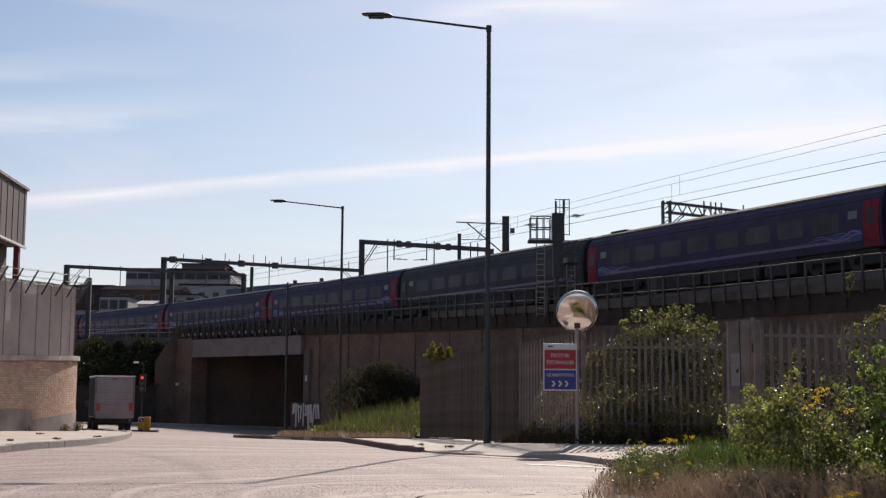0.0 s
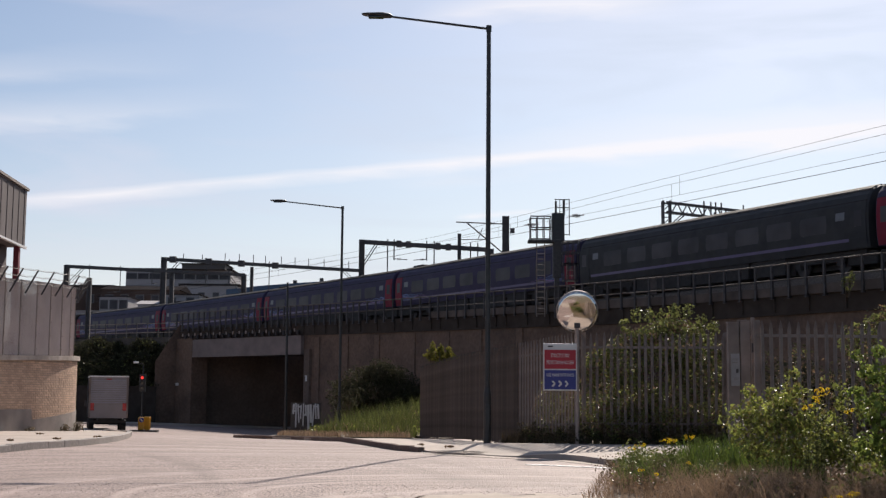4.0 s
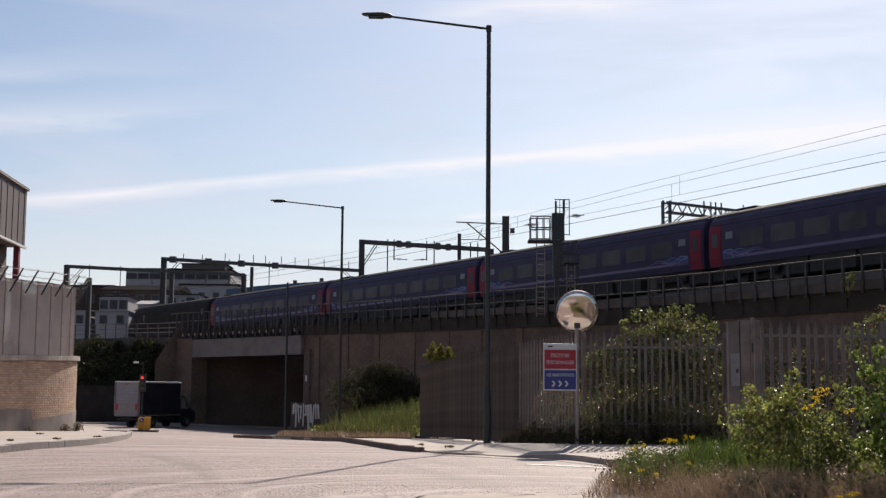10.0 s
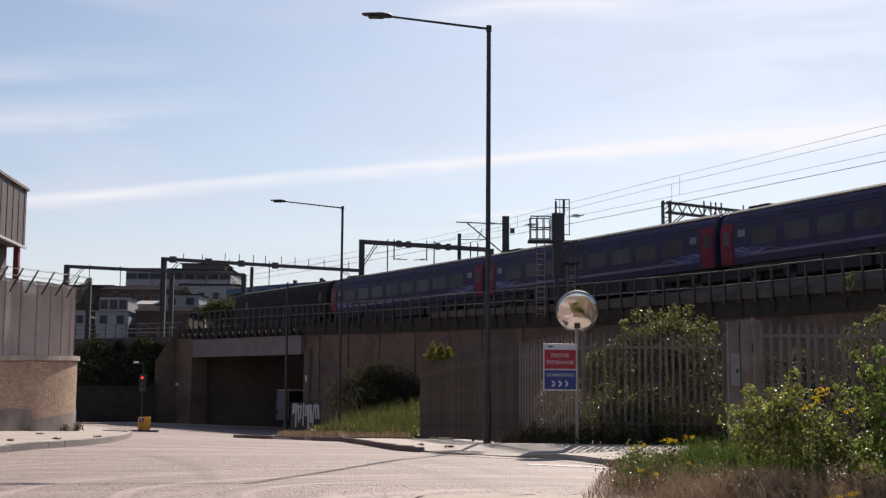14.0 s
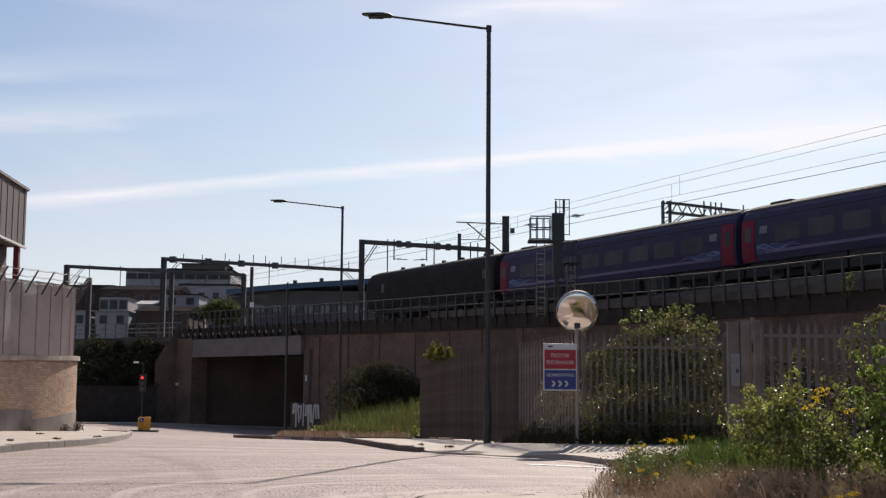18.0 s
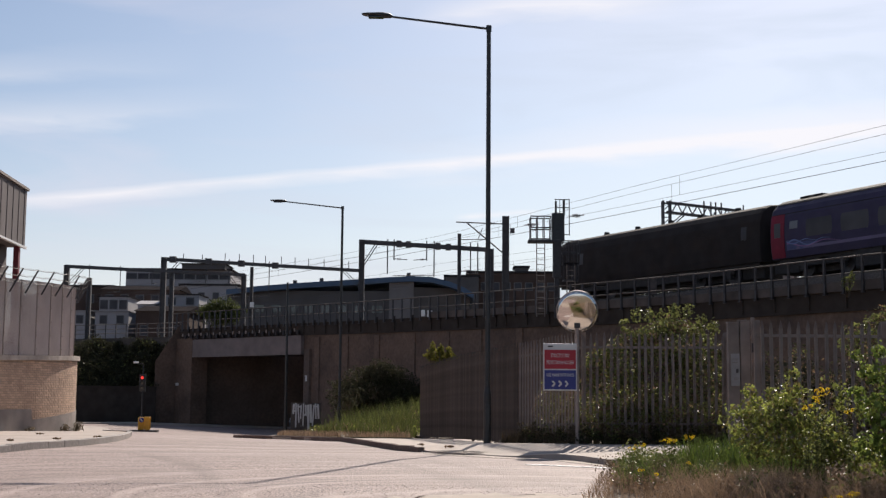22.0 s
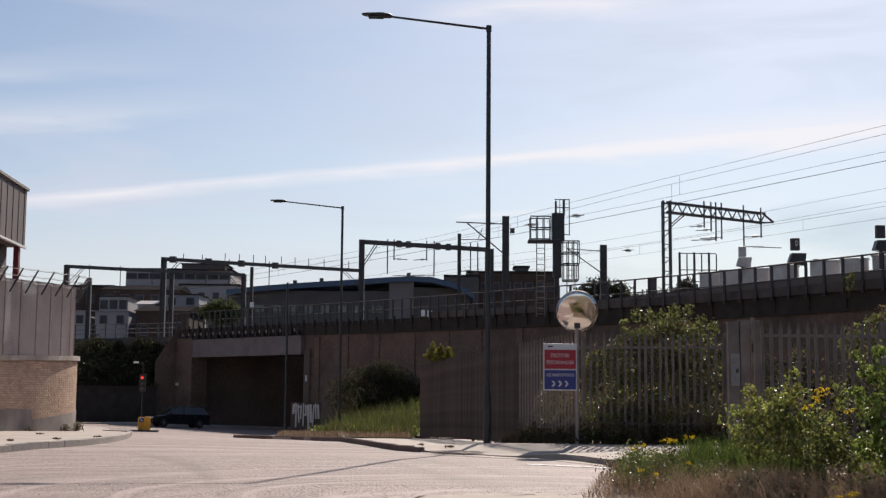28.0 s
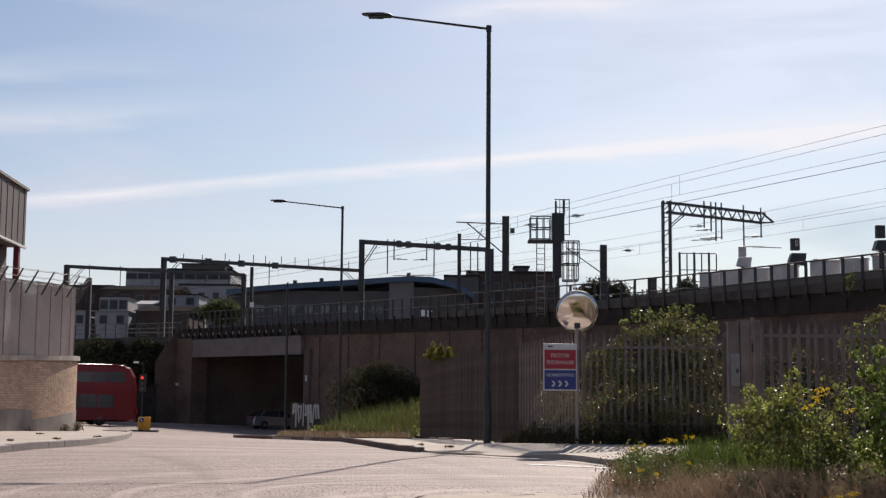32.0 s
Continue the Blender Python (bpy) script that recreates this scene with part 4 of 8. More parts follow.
    for x, low, r in ((-4.54, 11.2, 0.0), (-4.01, 12.35, 1.1), (-1.34, 12.4, -1.1), (-0.73, 11.1, -3.4), (2.3, 11.6, -0.8), (2.9, 11.4, -1.0)):
        drop_tube(g, x, 105.4 + (x + 6) * 0.25, 13.7, low, r)
    # farther portals
    g = thing("overhead_line_gantry", pose(0, 0, 0), "long dark steel portal beam with upright insulators on top", "gantry", "overhead line gantries")
    mast(g, -30.2, 140, 16.1, 0.55)
    mast(g, -21.4, 145, 15.6, 0.35)
    mast(g, -9.4, 150, 16.0, 0.4)
    bm = B()
    a, b = Vector((-30.4, 140, 15.9)), Vector((-9.4, 150, 15.75))
    bm_bar(bm, a, b, 0.4, 0.36)
    part("beam", bm, MAST, g)
    for u in (0.1, 0.19, 0.3, 0.37, 0.44, 0.5, 0.58, 0.65, 0.72, 0.8, 0.93):
        p = a.lerp(b, u)
        bm = B()
        bm_rod(bm, (p.x, p.y, p.z), (p.x, p.y, p.z + (1.05 if u > 0.25 else 0.7)), 0.045, n=6)
        part("upright", bm, MAST, g)
    for u in (0.05, 0.22, 0.38, 0.55):
        p = a.lerp(b, u)
        bm = B()
        bm_box(bm, p.x, p.y, p.z, 0.7, 0.6, 0.65)
        part("clamp", bm, MAST, g)
    for u, low, r in ((0.21, 13.2, 0.0), (0.32, 13.4, 1.3), (0.52, 12.2, -4.5)):
        p = a.lerp(b, u)
        drop_tube(g, p.x, p.y, 15.9, low, r)
    knee(g, -30.0, 140, 15.7, 1.4, -1.6)
    knee(g, -9.7, 150, 15.7, -1.6, -1.6)
    g = thing("overhead_line_gantry", pose(0, 0, 0), "dark steel portal beam far along the railway", "gantry", "overhead line gantries")
    mast(g, -46.5, 160, 17.15, 0.6)
    mast(g, -34.5, 165, 17.1, 0.5)
    bm = B()
    bm_bar(bm, (-46.7, 160, 17.0), (-30.9, 167, 16.9), 0.42, 0.4)
    part("beam", bm, MAST, g)
    for u, low, r in ((0.17, 13.8, 0.0), (0.39, 14.0, -1.5), (0.62, 15.2, 1.0), (0.75, 14.6, 0.5)):
        p = Vector((-46.7, 160, 17.0)).lerp(Vector((-30.9, 167, 16.9)), u)
        drop_tube(g, p.x, p.y, 17.0, low, r)
    knee(g, -46.3, 160, 16.7, 1.6, -1.7)
    g = thing("overhead_line_gantry", pose(0, 0, 0), "short dark steel portal arm beside the railway", "gantry", "overhead line gantries")
    mast(g, -21.2, 138, 14.1, 0.5)
    bm = B()
    bm_bar(bm, (-31.0, 137, 14.35), (-21.1, 138, 14.05), 0.3, 0.3)
    part("beam", bm, MAST, g)
    knee(g, -21.3, 138, 13.8, -1.3, -1.6)
    for x, y, top, w, lb in ((-30.55, 112, 11.25, 0.36, "dark steel mast beside the bridge"), (12.42, 100, 13.05, 0.5, "dark steel mast with a bracket arm for the wires"), (20.1, 69.6, 8.75, 0.24, "short dark steel post between the cabinets")):
        g = thing("overhead_line_mast", pose(0, 0, 0), lb, "mast", "overhead line masts")
        mast(g, x, y, top, w)
        if 10 < x < 15:
            bm = B()
            bm_rod(bm, (x, y, top - 0.5), (x - 3.0, y - 2, top - 0.55), 0.04, n=8)
            bm_rod(bm, (x, y, top - 2.3), (x - 2.9, y - 2, top - 0.6), 0.045, n=8)
            part("bracket_arm", bm, MAST, g)


gantries()


def wires():
    """Contact and catenary wires along each track, with droppers between them."""

    def strand(w, name, pts, r=0.009):
        bm = B()
        bm_loft(bm, [[p + Vector((0, 0, r)), p + Vector((r, 0, -0.7 * r)), p + Vector((-r, 0, -0.7 * r))] for p in pts])
        part(name, bm, M["iron"], w)

    def hang(s, k):
        """Height of the catenary over its contact wire."""
        u = s - S_NEAR
        return float(np.interp(u, [-90, -55, -22, -7, 2, 18], [0.9, 0.5, 0.44, 0.85, 1.08, 1.2])) if k else 0.0

    near = ((11.75, -0.55, 0.015), (12.3, 0.0, 0.009))
    for z, side, r in near:
        w = thing("overhead_wires", pose(0, 0, 0), "thin dark contact wire and catenary over the outer track", "wires", "overhead wires")
        ss = [S_NEAR - 90 + i * 3.0 for i in range(47)]
        strand(w, "contact_wire", [track_pose(q, z, side + 0.012 * (q - S_NEAR)).translation for q in ss], r)
        strand(w, "catenary_wire", [track_pose(q, z + hang(q, 1), side + 0.012 * (q - S_NEAR)).translation for q in ss])
        for q in (-62, -47, -31, -13.2, -11.8, 4.4):
            q += S_NEAR
            bm = B()
            bm_rod(bm, track_pose(q, z, side + 0.012 * (q - S_NEAR)).translation, track_pose(q, z + hang(q, 1), side + 0.012 * (q - S_NEAR)).translation, 0.007, n=4)
            part("dropper", bm, M["iron"], w)
        if z < 12:
            for x, y, zz in ((5.2, 76.0, 11.35), (7.65, 74.0, 11.62), (13.6, 95.0, 12.05)):
                bm = B()
                for q in range(5):
                    bm_rod(bm, (x + q * 0.09 - 0.2, y, zz), (x + q * 0.09 - 0.16, y, zz + 0.01), 0.13 - 0.02 * abs(q - 2), n=10)
                bm_rod(bm, (x - 0.45, y, zz - 0.02), (x + 0.45, y, zz + 0.05), 0.025, n=6)
                part("insulator", bm, INSUL, w)
    for side in TRACK_SIDES[1:]:
        w = thing("overhead_wires", pose(0, 0, 0), "thin dark overhead wires above a farther track", "wires", "overhead wires")
        ss = [S_NEAR - 90 + i * 4.0 for i in range(40)]
        strand(w, "contact_wire", [track_pose(q, 11.75, side).translation for q in ss])
        strand(w, "catenary_wire", [track_pose(q, 12.75 - 0.25 * math.sin(math.pi * ((q / 46.0) % 1.0)), side).translation for q in ss])
        for i in range(9):
            q = S_NEAR - 80 + i * 16.0
            bm = B()
            bm_rod(bm, track_pose(q, 11.75, side).translation, track_pose(q, 12.75 - 0.25 * math.sin(math.pi * ((q / 46.0) % 1.0)), side).translation, 0.006, n=4)
            part("dropper", bm, M["iron"], w)


wires()


def tracks():
    """Rails of each track on the formation."""
    for side in TRACK_SIDES:
        t = thing("railway_track", pose(0, 0, 0), "steel running rails on the ballast", "track", kind="structure")
        for g in (-0.75, 0.75):
            bm = B()
            pts = [track_pose(-390 + i * 5.0, RAIL_Z - 0.08, side + g).translation for i in range(40)]
            for a, b in zip(pts, pts[1:]):
                bm_bar(bm, a, b, 0.07, 0.16)
            part("rail", bm, M["iron"], t)
        bm = B()
        for a, b in zip(range(39), range(1, 40)):
            p0, p1 = (track_pose(-390 + i * 5.0, RAIL_Z - 0.55, side).translation for i in (a, b))
            bm_bar(bm, p0, p1, 2.9, 0.8)
        part("ballast_shoulder", bm, M["ballast"], t)


tracks()


def signal_post():
    s = thing("railway_signal", pose(6.25, 71.0, 5.6), "black railway signal seen from behind with a ladder and cages", "railway signal")
    bm = B()
    bm_box(bm, 0, 0, 2.4, 0.26, 0.26, 4.9)
    part("post", bm, M["iron"], s)
    bm = B()
    bm_box(bm, 0.08, 0, 4.95, 0.7, 0.3, 1.6, bevel=0.06)
    part("head", bm, M["lamp_paint"], s)

    def cage(x0, x1, z0, z1, tiers):
        for x in np.linspace(x0, x1, 4):
            for y in (-0.45, 0.45):
                bm = B()
                bm_rod(bm, (x, y, z0), (x, y, z1), 0.03, n=6)
                part("upright", bm, M["iron"], s)
        for z in np.linspace(z0, z1, tiers):
            bm = B()
            bm_loft(bm, [[(x + dx, y + dy, z + dz) for x, y in ((x0, -0.45), (x1, -0.45), (x1, 0.45), (x0, 0.45))] for dx, dy, dz in ((0, 0, -0.035), (0, 0, 0.035))], caps=False)
            part("guard_rail", bm, M["iron"], s)

    cage(-1.45, -0.35, 4.25, 5.5, 3)
    for x, w, z0, z1 in ((-0.04, 0.11, 5.6, 6.42), (0.4, 0.13, 5.6, 6.5), (0.7, 0.045, 4.5, 6.55), (0.18, 0.03, 5.6, 6.5)):
        bm = B()
        bm_box(bm, x, 0, (z0 + z1) / 2, w, 0.06, z1 - z0)
        part("upright", bm, M["iron"], s)
    for x0, x1, z in ((-0.1, 0.72, 6.5), (0.4, 0.72, 4.55), (-0.04, 0.72, 6.05)):
        bm = B()
        bm_box(bm, (x0 + x1) / 2, 0, z, x1 - x0, 0.05, 0.045)
        part("guard_rail", bm, M["iron"], s)
    bm = B()
    bm_box(bm, 0.02, 0.02, 3.2, 0.46, 0.4, 2.1, bevel=0.03)
    part("cable_box", bm, M["iron"], s)
    cage(0.3, 1.2, 2.9, 4.15, 3)
    cage(0.35, 1.15, 2.0, 2.9, 2)
    bm = B()
    bm_box(bm, -0.85, 0, 4.15, 1.45, 0.9, 0.12)
    part("platform", bm, M["iron"], s)
    for x0, z0, z1 in ((-0.9, 0.0, 4.2), (0.75, 0.6, 2.9)):
        bm = B()
        for dx in (-0.22, 0.22):
            bm_rod(bm, (x0 + dx, -0.3, z0), (x0 + dx, -0.3, z1), 0.03, n=6)
        for k in range(int((z1 - z0) / 0.3)):
            bm_rod(bm, (x0 - 0.22, -0.3, z0 + 0.15 + k * 0.3), (x0 + 0.22, -0.3, z0 + 0.15 + k * 0.3), 0.018, n=6)
        part("ladder", bm, M["galv"], s)


signal_post()


def lineside():
    """Equipment cabinets, small signals and cages by the line."""
    cab_m = mat("grey_cabinet", (0.56, 0.52, 0.50), (0.46, 0.42, 0.405), 2, 0.6, stain=(0.30, 0.26, 0.25), sscale=1.3, samount=0.6, vary=0.12)
    rows = [(15.66, 75.64, 1.18, 2.21), (16.55, 74.0, 1.29, 2.19), (17.51, 72.23, 1.44, 2.09), (18.55, 70.29, 1.47, 2.09), (19.99, 67.57, 1.47, 2.06), (20.95, 65.73, 1.31, 1.99), (21.9, 63.89, 1.22, 1.97), (22.9, 61.9, 1.2, 1.95)]
    for x, y, w, h in rows:
        c = thing("equipment_cabinet", pose(x, y, 5.9, 0, 0, -24), "pale grey steel lineside equipment cabinet with stained doors", "cabinet", "lineside cabinets")
        bm = B()
        bm_box(bm, 0, 0, 0.2, w, 0.6, 0.4)
        part("plinth", bm, M["coping"], c)
        bm = B()
        bm_box(bm, 0, 0, 0.4 + h / 2, w, 0.62, h, bevel=0.02)
        part("body", bm, cab_m, c)
        bm = B()
        bm_box(bm, 0, 0, 0.4 + h + 0.04, w + 0.1, 0.72, 0.08, bevel=0.02)
        part("lid", bm, cab_m, c)
        for sx in (-1, 1):
            bm = B()
            bm_box(bm, sx * w * 0.245, -0.32, 0.42 + h / 2, w * 0.46, 0.03, h * 0.9, bevel=0.008)
            d = part("door", bm, cab_m, c)
            bm = B()
            bm_box(bm, sx * 0.06, -0.345, 0.42 + h / 2, 0.03, 0.03, 0.16)
            part("handle", bm, M["iron"], d)
    for x, y, z, sc, lb in ((16.9, 72.9, 8.5, 0.95, "grey signal head with a hood above the cabinets"), (18.9, 69.3, 8.35, 1.1, "dark signal head with a letter plate"), (21.5, 63.4, 8.35, 1.05, "dark signal head with a bracket")):
        s = thing("lineside_signal", pose(x, y, 5.9), lb, "railway signal", "small lineside signals")
        bm = B()
        bm_rod(bm, (0, 0, 0), (0, 0, z - 5.9 + 0.2), 0.09, n=10)
        part("post", bm, M["iron"], s)
        bm = B()
        bm_box(bm, 0, 0, z - 5.9 + 1.05 * sc, 0.42 * sc, 0.3, 0.6 * sc, bevel=0.03)
        part("head", bm, M["iron"] if x > 17 else cab_m, s)
        bm = B()
        zz = z - 5.9
        bm_loft(bm, [[(-0.35 * sc, y2, zz + 0.2), (0.42 * sc, y2, zz + 0.02), (0.5 * sc, y2, zz + 0.66), (-0.2 * sc, y2, zz + 0.66)] for y2 in (-0.25, 0.25)])
        part("hood", bm, M["lamp_paint"] if x > 17 else cab_m, s)
        if 18 < x < 20:
            bm = B()
            for k in range(12):
                a0, a1 = math.pi * (k / 12 - 0.5), math.pi * ((k + 1) / 12 - 0.5)
                bm_bar(bm, (0.02 + 0.1 * math.cos(a0), -0.17, zz + 1.2 + 0.14 * math.sin(a0)), (0.02 + 0.1 * math.cos(a1), -0.17, zz + 1.2 + 0.14 * math.sin(a1)), 0.02, 0.04)
            bm_bar(bm, (0.0, -0.17, zz + 1.05), (0.0, -0.17, zz + 1.35), 0.02, 0.04)
            part("letter", bm, M["white"], s, "white letter D")
    c = thing("access_cage", pose(15.1, 77.5, 5.9), "open steel access cage with ladders above the line", "cage")
    for i, x in enumerate(np.linspace(-0.9, 1.3, 6)):
        bm = B()
        bm_rod(bm, (x, 0, 0), (x, 0, 4.05 - 0.1 * (i % 2)), 0.04 if i % 2 else 0.07, n=8)
        part("upright", bm, M["iron"], c)
    for z in (2.3, 3.0, 4.0):
        bm = B()
        bm_rod(bm, (-0.9, 0, z), (1.3, 0, z), 0.03, n=8)
        part("rail", bm, M["iron"], c)
    # a far parapet closes the deck
    bm = B()
    pts = [track_pose(-385 + i * 8.0, 0, 16.5).translation for i in range(20)]
    for a, b in zip(pts, pts[1:]):
        bm_bar(bm, (a.x, a.y, 6.75), (b.x, b.y, 6.75), 0.3, 2.3)
    tagged(part("wall_far_parapet", bm, M["deck"]), "low dark parapet along the distant side of the railway", "wall", kind="structure")
    for x, y, lift in ((-1.6, 103.4, 0.42), (-1.0, 103.0, 0.35), (-19.1, 130.0, 2.85)):
        p = thing("marker_post", pose(x, y, 5.9), "small white marker on a post beside the track", "marker")
        bm = B()
        bm_rod(bm, (0, 0, 0), (0, 0, 1.4 + lift), 0.03, n=6)
        part("post", bm, M["iron"], p)
        bm = B()
        bm_box(bm, 0, -0.03, 1.55 + lift, 0.4, 0.03, 0.5, bevel=0.01)
        part("plate", bm, M["white"], p)


lineside()


def bank_railing():
    """Hand rails and a low concrete kerb along the top of the embankment."""
    r = thing("bank_railing", pose(0, 0, 0), "rusty steel railing on a low concrete kerb above the embankment", "railing")
    a, b = Vector((-21.6, 107.0, 5.9)), Vector((-44.0, 119.5, 5.9))
    k = 22
    post = mesh_of(one_box(0, 0, 0.65, 0.08, 0.08, 1.3), "post", M["iron"])
    for i in range(k + 1):
        p = a.lerp(b, i / k)
        piece("post", post, r, Matrix.Translation(p))
    for z in (0.5, 0.85, 1.25):
        bm = B()
        bm_rod(bm, a + Vector((0, 0, z)), b + Vector((0, 0, z)), 0.03, n=8)
        part("rail", bm, M["galv"], r)
    bm = B()
    bm_bar(bm, a + Vector((-0.2, -0.4, -0.4)), b + Vector((-0.2, -0.4, -0.4)), 0.3, 0.9)
    part("kerb_beam", bm, M["deck"], r, "stained concrete kerb beam")


bank_railing()


# ---- distant buildings ----
PALE = mat("pale_render", (0.36, 0.335, 0.345), (0.30, 0.28, 0.285), 0.4, 0.85, stain=(0.26, 0.24, 0.25), sscale=0.15)
SLATE = mat("dark_slate", (0.05, 0.044, 0.044), (0.032, 0.028, 0.028), 0.8, 1.0, spec=0.0)
BROWNB = mat("brown_building_brick", (0.10, 0.068, 0.057), (0.072, 0.049, 0.041), 0.5, 1.0, spec=0.1)
BLUE_ROOF = mat("blue_sheet_roof", (0.055, 0.095, 0.165), (0.04, 0.075, 0.135), 0.5, 0.5)
FRAME = mat("dull_window_frame", (0.16, 0.15, 0.15), (0.12, 0.11, 0.11), 2, 0.7)
GREYB = mat("grey_brown_cladding", (0.118, 0.102, 0.098), (0.09, 0.078, 0.074), 0.4, 0.85)


def block(name, x0, x1, y, d, z0, z1, wall, label, rows=0, cols=0, ww=1.3, wh=1.5, roof=0.3, roof_mat=None, gable=0.0):
    """A building with its windows, each with a frame and a pane."""
    b = thing(name, pose((x0 + x1) / 2, y, 0), label, "building", "far buildings")
    w = x1 - x0
    bm = B()
    foot = z0 if z0 > 18 else -1.1
    bm_box(bm, 0, d / 2, (foot + z1) / 2, w, d, z1 - foot)
    part("wall", bm, wall, b)
    bm = B()
    if gable:
        bm_loft(bm, [[(-w / 2 - 0.3, -0.3, z1), (-w / 2 - 0.3, d + 0.3, z1), (-w / 2 - 0.3, d / 2, z1 + gable)], [(w / 2 + 0.3, -0.3, z1), (w / 2 + 0.3, d + 0.3, z1), (w / 2 + 0.3, d / 2, z1 + gable)]])
    else:
        bm_box(bm, 0, d / 2, z1 + roof / 2, w + 0.5, d + 0.5, roof)
    part("roof", bm, roof_mat or SLATE, b)
    for r in range(rows):
        for c in range(cols):
            x = -w / 2 + w * (c + 0.5) / cols
            z = z1 - (z1 - z0) * (r + 0.5) / rows
            bm = B()
            bm_box(bm, x, -0.02, z, ww + 0.2, 0.1, wh + 0.2)
            wd = part("window", bm, FRAME, b)
            bm = B()
            bm_box(bm, x, -0.075, z, ww, 0.04, wh)
            part("pane", bm, M["coach_glass"], wd)
    return b


def far_buildings():
    # stepped blocks beyond the railway
    block("apartment_block", -56.3, -37.7, 230, 14, 16.7, 23.4, PALE, "long grey apartment block with banded glazed floors", 3, 9, 1.75, 0.9)
    block("penthouse", -46.0, -38.4, 228, 8, 23.4, 24.3, GREYB, "grey rooftop penthouse with a flat roof", 0, 0, roof=0.15)
    block("apartment_block", -43.6, -34.0, 215, 12, 11.5, 19.4, PALE, "white rendered block with a few dark windows", 2, 4, 0.9, 1.5)
    block("small_shed", -39.9, -34.7, 185, 6, 13.7, 15.5, PALE, "white flat-roofed shed beside the railway", 1, 2, 1.0, 0.9, 0.14)
    block("white_house", -43.0, -40.5, 183, 6, 9.9, 14.0, PALE, "narrow white rendered house with a low roof", 0, 0, gable=0.7, roof_mat=PALE)
    block("gabled_hall", -40.6, -33.8, 172, 12, 7.2, 12.3, BROWNB, "dark brick hall with a low pitched roof", 1, 3, 0.9, 1.2, gable=1.1)
    block("terraced_house", -47.6, -43.0, 178, 6, 10.4, 12.6, PALE, "white rendered house with small dark windows", 1, 2, 0.85, 1.0, 0.1, PALE)
    block("terraced_house", -51.2, -48.2, 178, 6, 10.4, 12.6, PALE, "white rendered house with a small dark window", 1, 1, 0.85, 1.0, 0.1, PALE)
    block("terraced_house", -49.2, -45.1, 186, 8, 13.0, 15.2, PALE, "set-back white storey with dark glazing", 1, 3, 1.0, 1.2, 0.12)
    block("brick_house", -52.6, -40.8, 200, 10, 14.5, 17.4, BROWNB, "brown brick house with a dark slate roof", 1, 5, 1.1, 1.2, gable=1.0)
    block("brick_house", -62.0, -52.4, 206, 10, 14.5, 18.3, BROWNB, "brown brick house with a dark flat roof", 1, 4, 1.1, 1.2, 0.3)
    block("office_block", 3.9, 17.6, 200, 16, 8, 20.4, BROWNB, "brown brick office block with a flat roof", 3, 8, 1.0, 1.1, 0.35)
    block("plant_room", 11.4, 13.4, 203, 4, 20.7, 21.6, GREYB, "grey rooftop plant room", 0, 0)
    block("low_annexe", 0.4, 5.5, 198, 10, 8, 19.6, GREYB, "grey annexe with a flat roof beside the office block", 2, 3, 0.9, 1.0)
    # hall with an arched blue roof
    GABLE = mat("dull_gable_render", (0.2, 0.175, 0.168), (0.16, 0.14, 0.134), 0.5, 0.9)
    h = thing("arched_hall", pose(0, 170, 0), "long hall with a curved blue sheet roof", "building")
    bm = B()
    bm_prism(bm, [(-27.5, 0), (-7.0, 0), (-7.0, 26), (-27.5, 26)], -1.1, 15.0)
    part("wall", bm, GREYB, h, "grey-brown long wall")
    bm = B()
    bm_prism(bm, [(-7.0, -0.6), (-3.8, -0.6), (-3.8, 24), (-7.0, 24)], -1.1, 16.3)
    part("gable_panel", bm, GABLE, h, "grey-brown gable panel")
    bm = B()
    bm_prism(bm, [(-3.8, 0.2), (3.6, 2.0), (3.6, 24), (-3.8, 24)], -1.1, 15.6)
    part("end_wall", bm, GREYB, h)
    prof = [(-28.2, 15.0), (-24.0, 15.5), (-18.0, 16.0), (-12.0, 16.4), (-7.5, 16.75), (-4.0, 16.95), (-1.5, 16.85), (0.8, 16.3), (2.6, 15.6), (4.1, 14.7)]
    bm = B()
    bm_loft(bm, [[(x, yy, z) for x, z in prof] + [(x, yy, z - 0.7) for x, z in prof[::-1]] for yy in (-1.2, 26)])
    part("roof", bm, BLUE_ROOF, h, "curved blue sheet roof")
    for x, z in ((-19.5, 16.0), (-16.0, 16.3), (-4.5, 17.1)):
        bm = B()
        bm_box(bm, x, 1.0, z + 0.2, 0.5, 0.5, 0.5)
        part("roof_vent", bm, M["iron"], h)
    for k in range(9):
        bm = B()
        bm_box(bm, -26.2 + k * 2.2, -0.05, 12.6, 1.3, 0.1, 1.0)
        part("window", bm, M["glass"], h)


far_buildings()


# ---- plants ----
def leaf_mat(name, c1, c2, thru=0.45, vary=0.35, rough=0.5, spec=0.35):
    """Leaves that let the sun through."""
    m = mat(name, c1, c2, 3.0, rough, vary=vary, spec=spec)
    nt = m.node_tree
    N, L = nt.nodes.new, nt.links.new
    b = nt.nodes["Principled BSDF"]
    tr = N("ShaderNodeBsdfTranslucent")
    L(b.inputs["Base Color"].links[0].from_socket, tr.inputs["Color"])
    mx = N("ShaderNodeMixShader")
    mx.inputs[0].default_value = thru
    L(b.outputs[0], mx.inputs[1])
    L(tr.outputs[0], mx.inputs[2])
    L(mx.outputs[0], nt.nodes["Material Output"].inputs["Surface"])
    return m


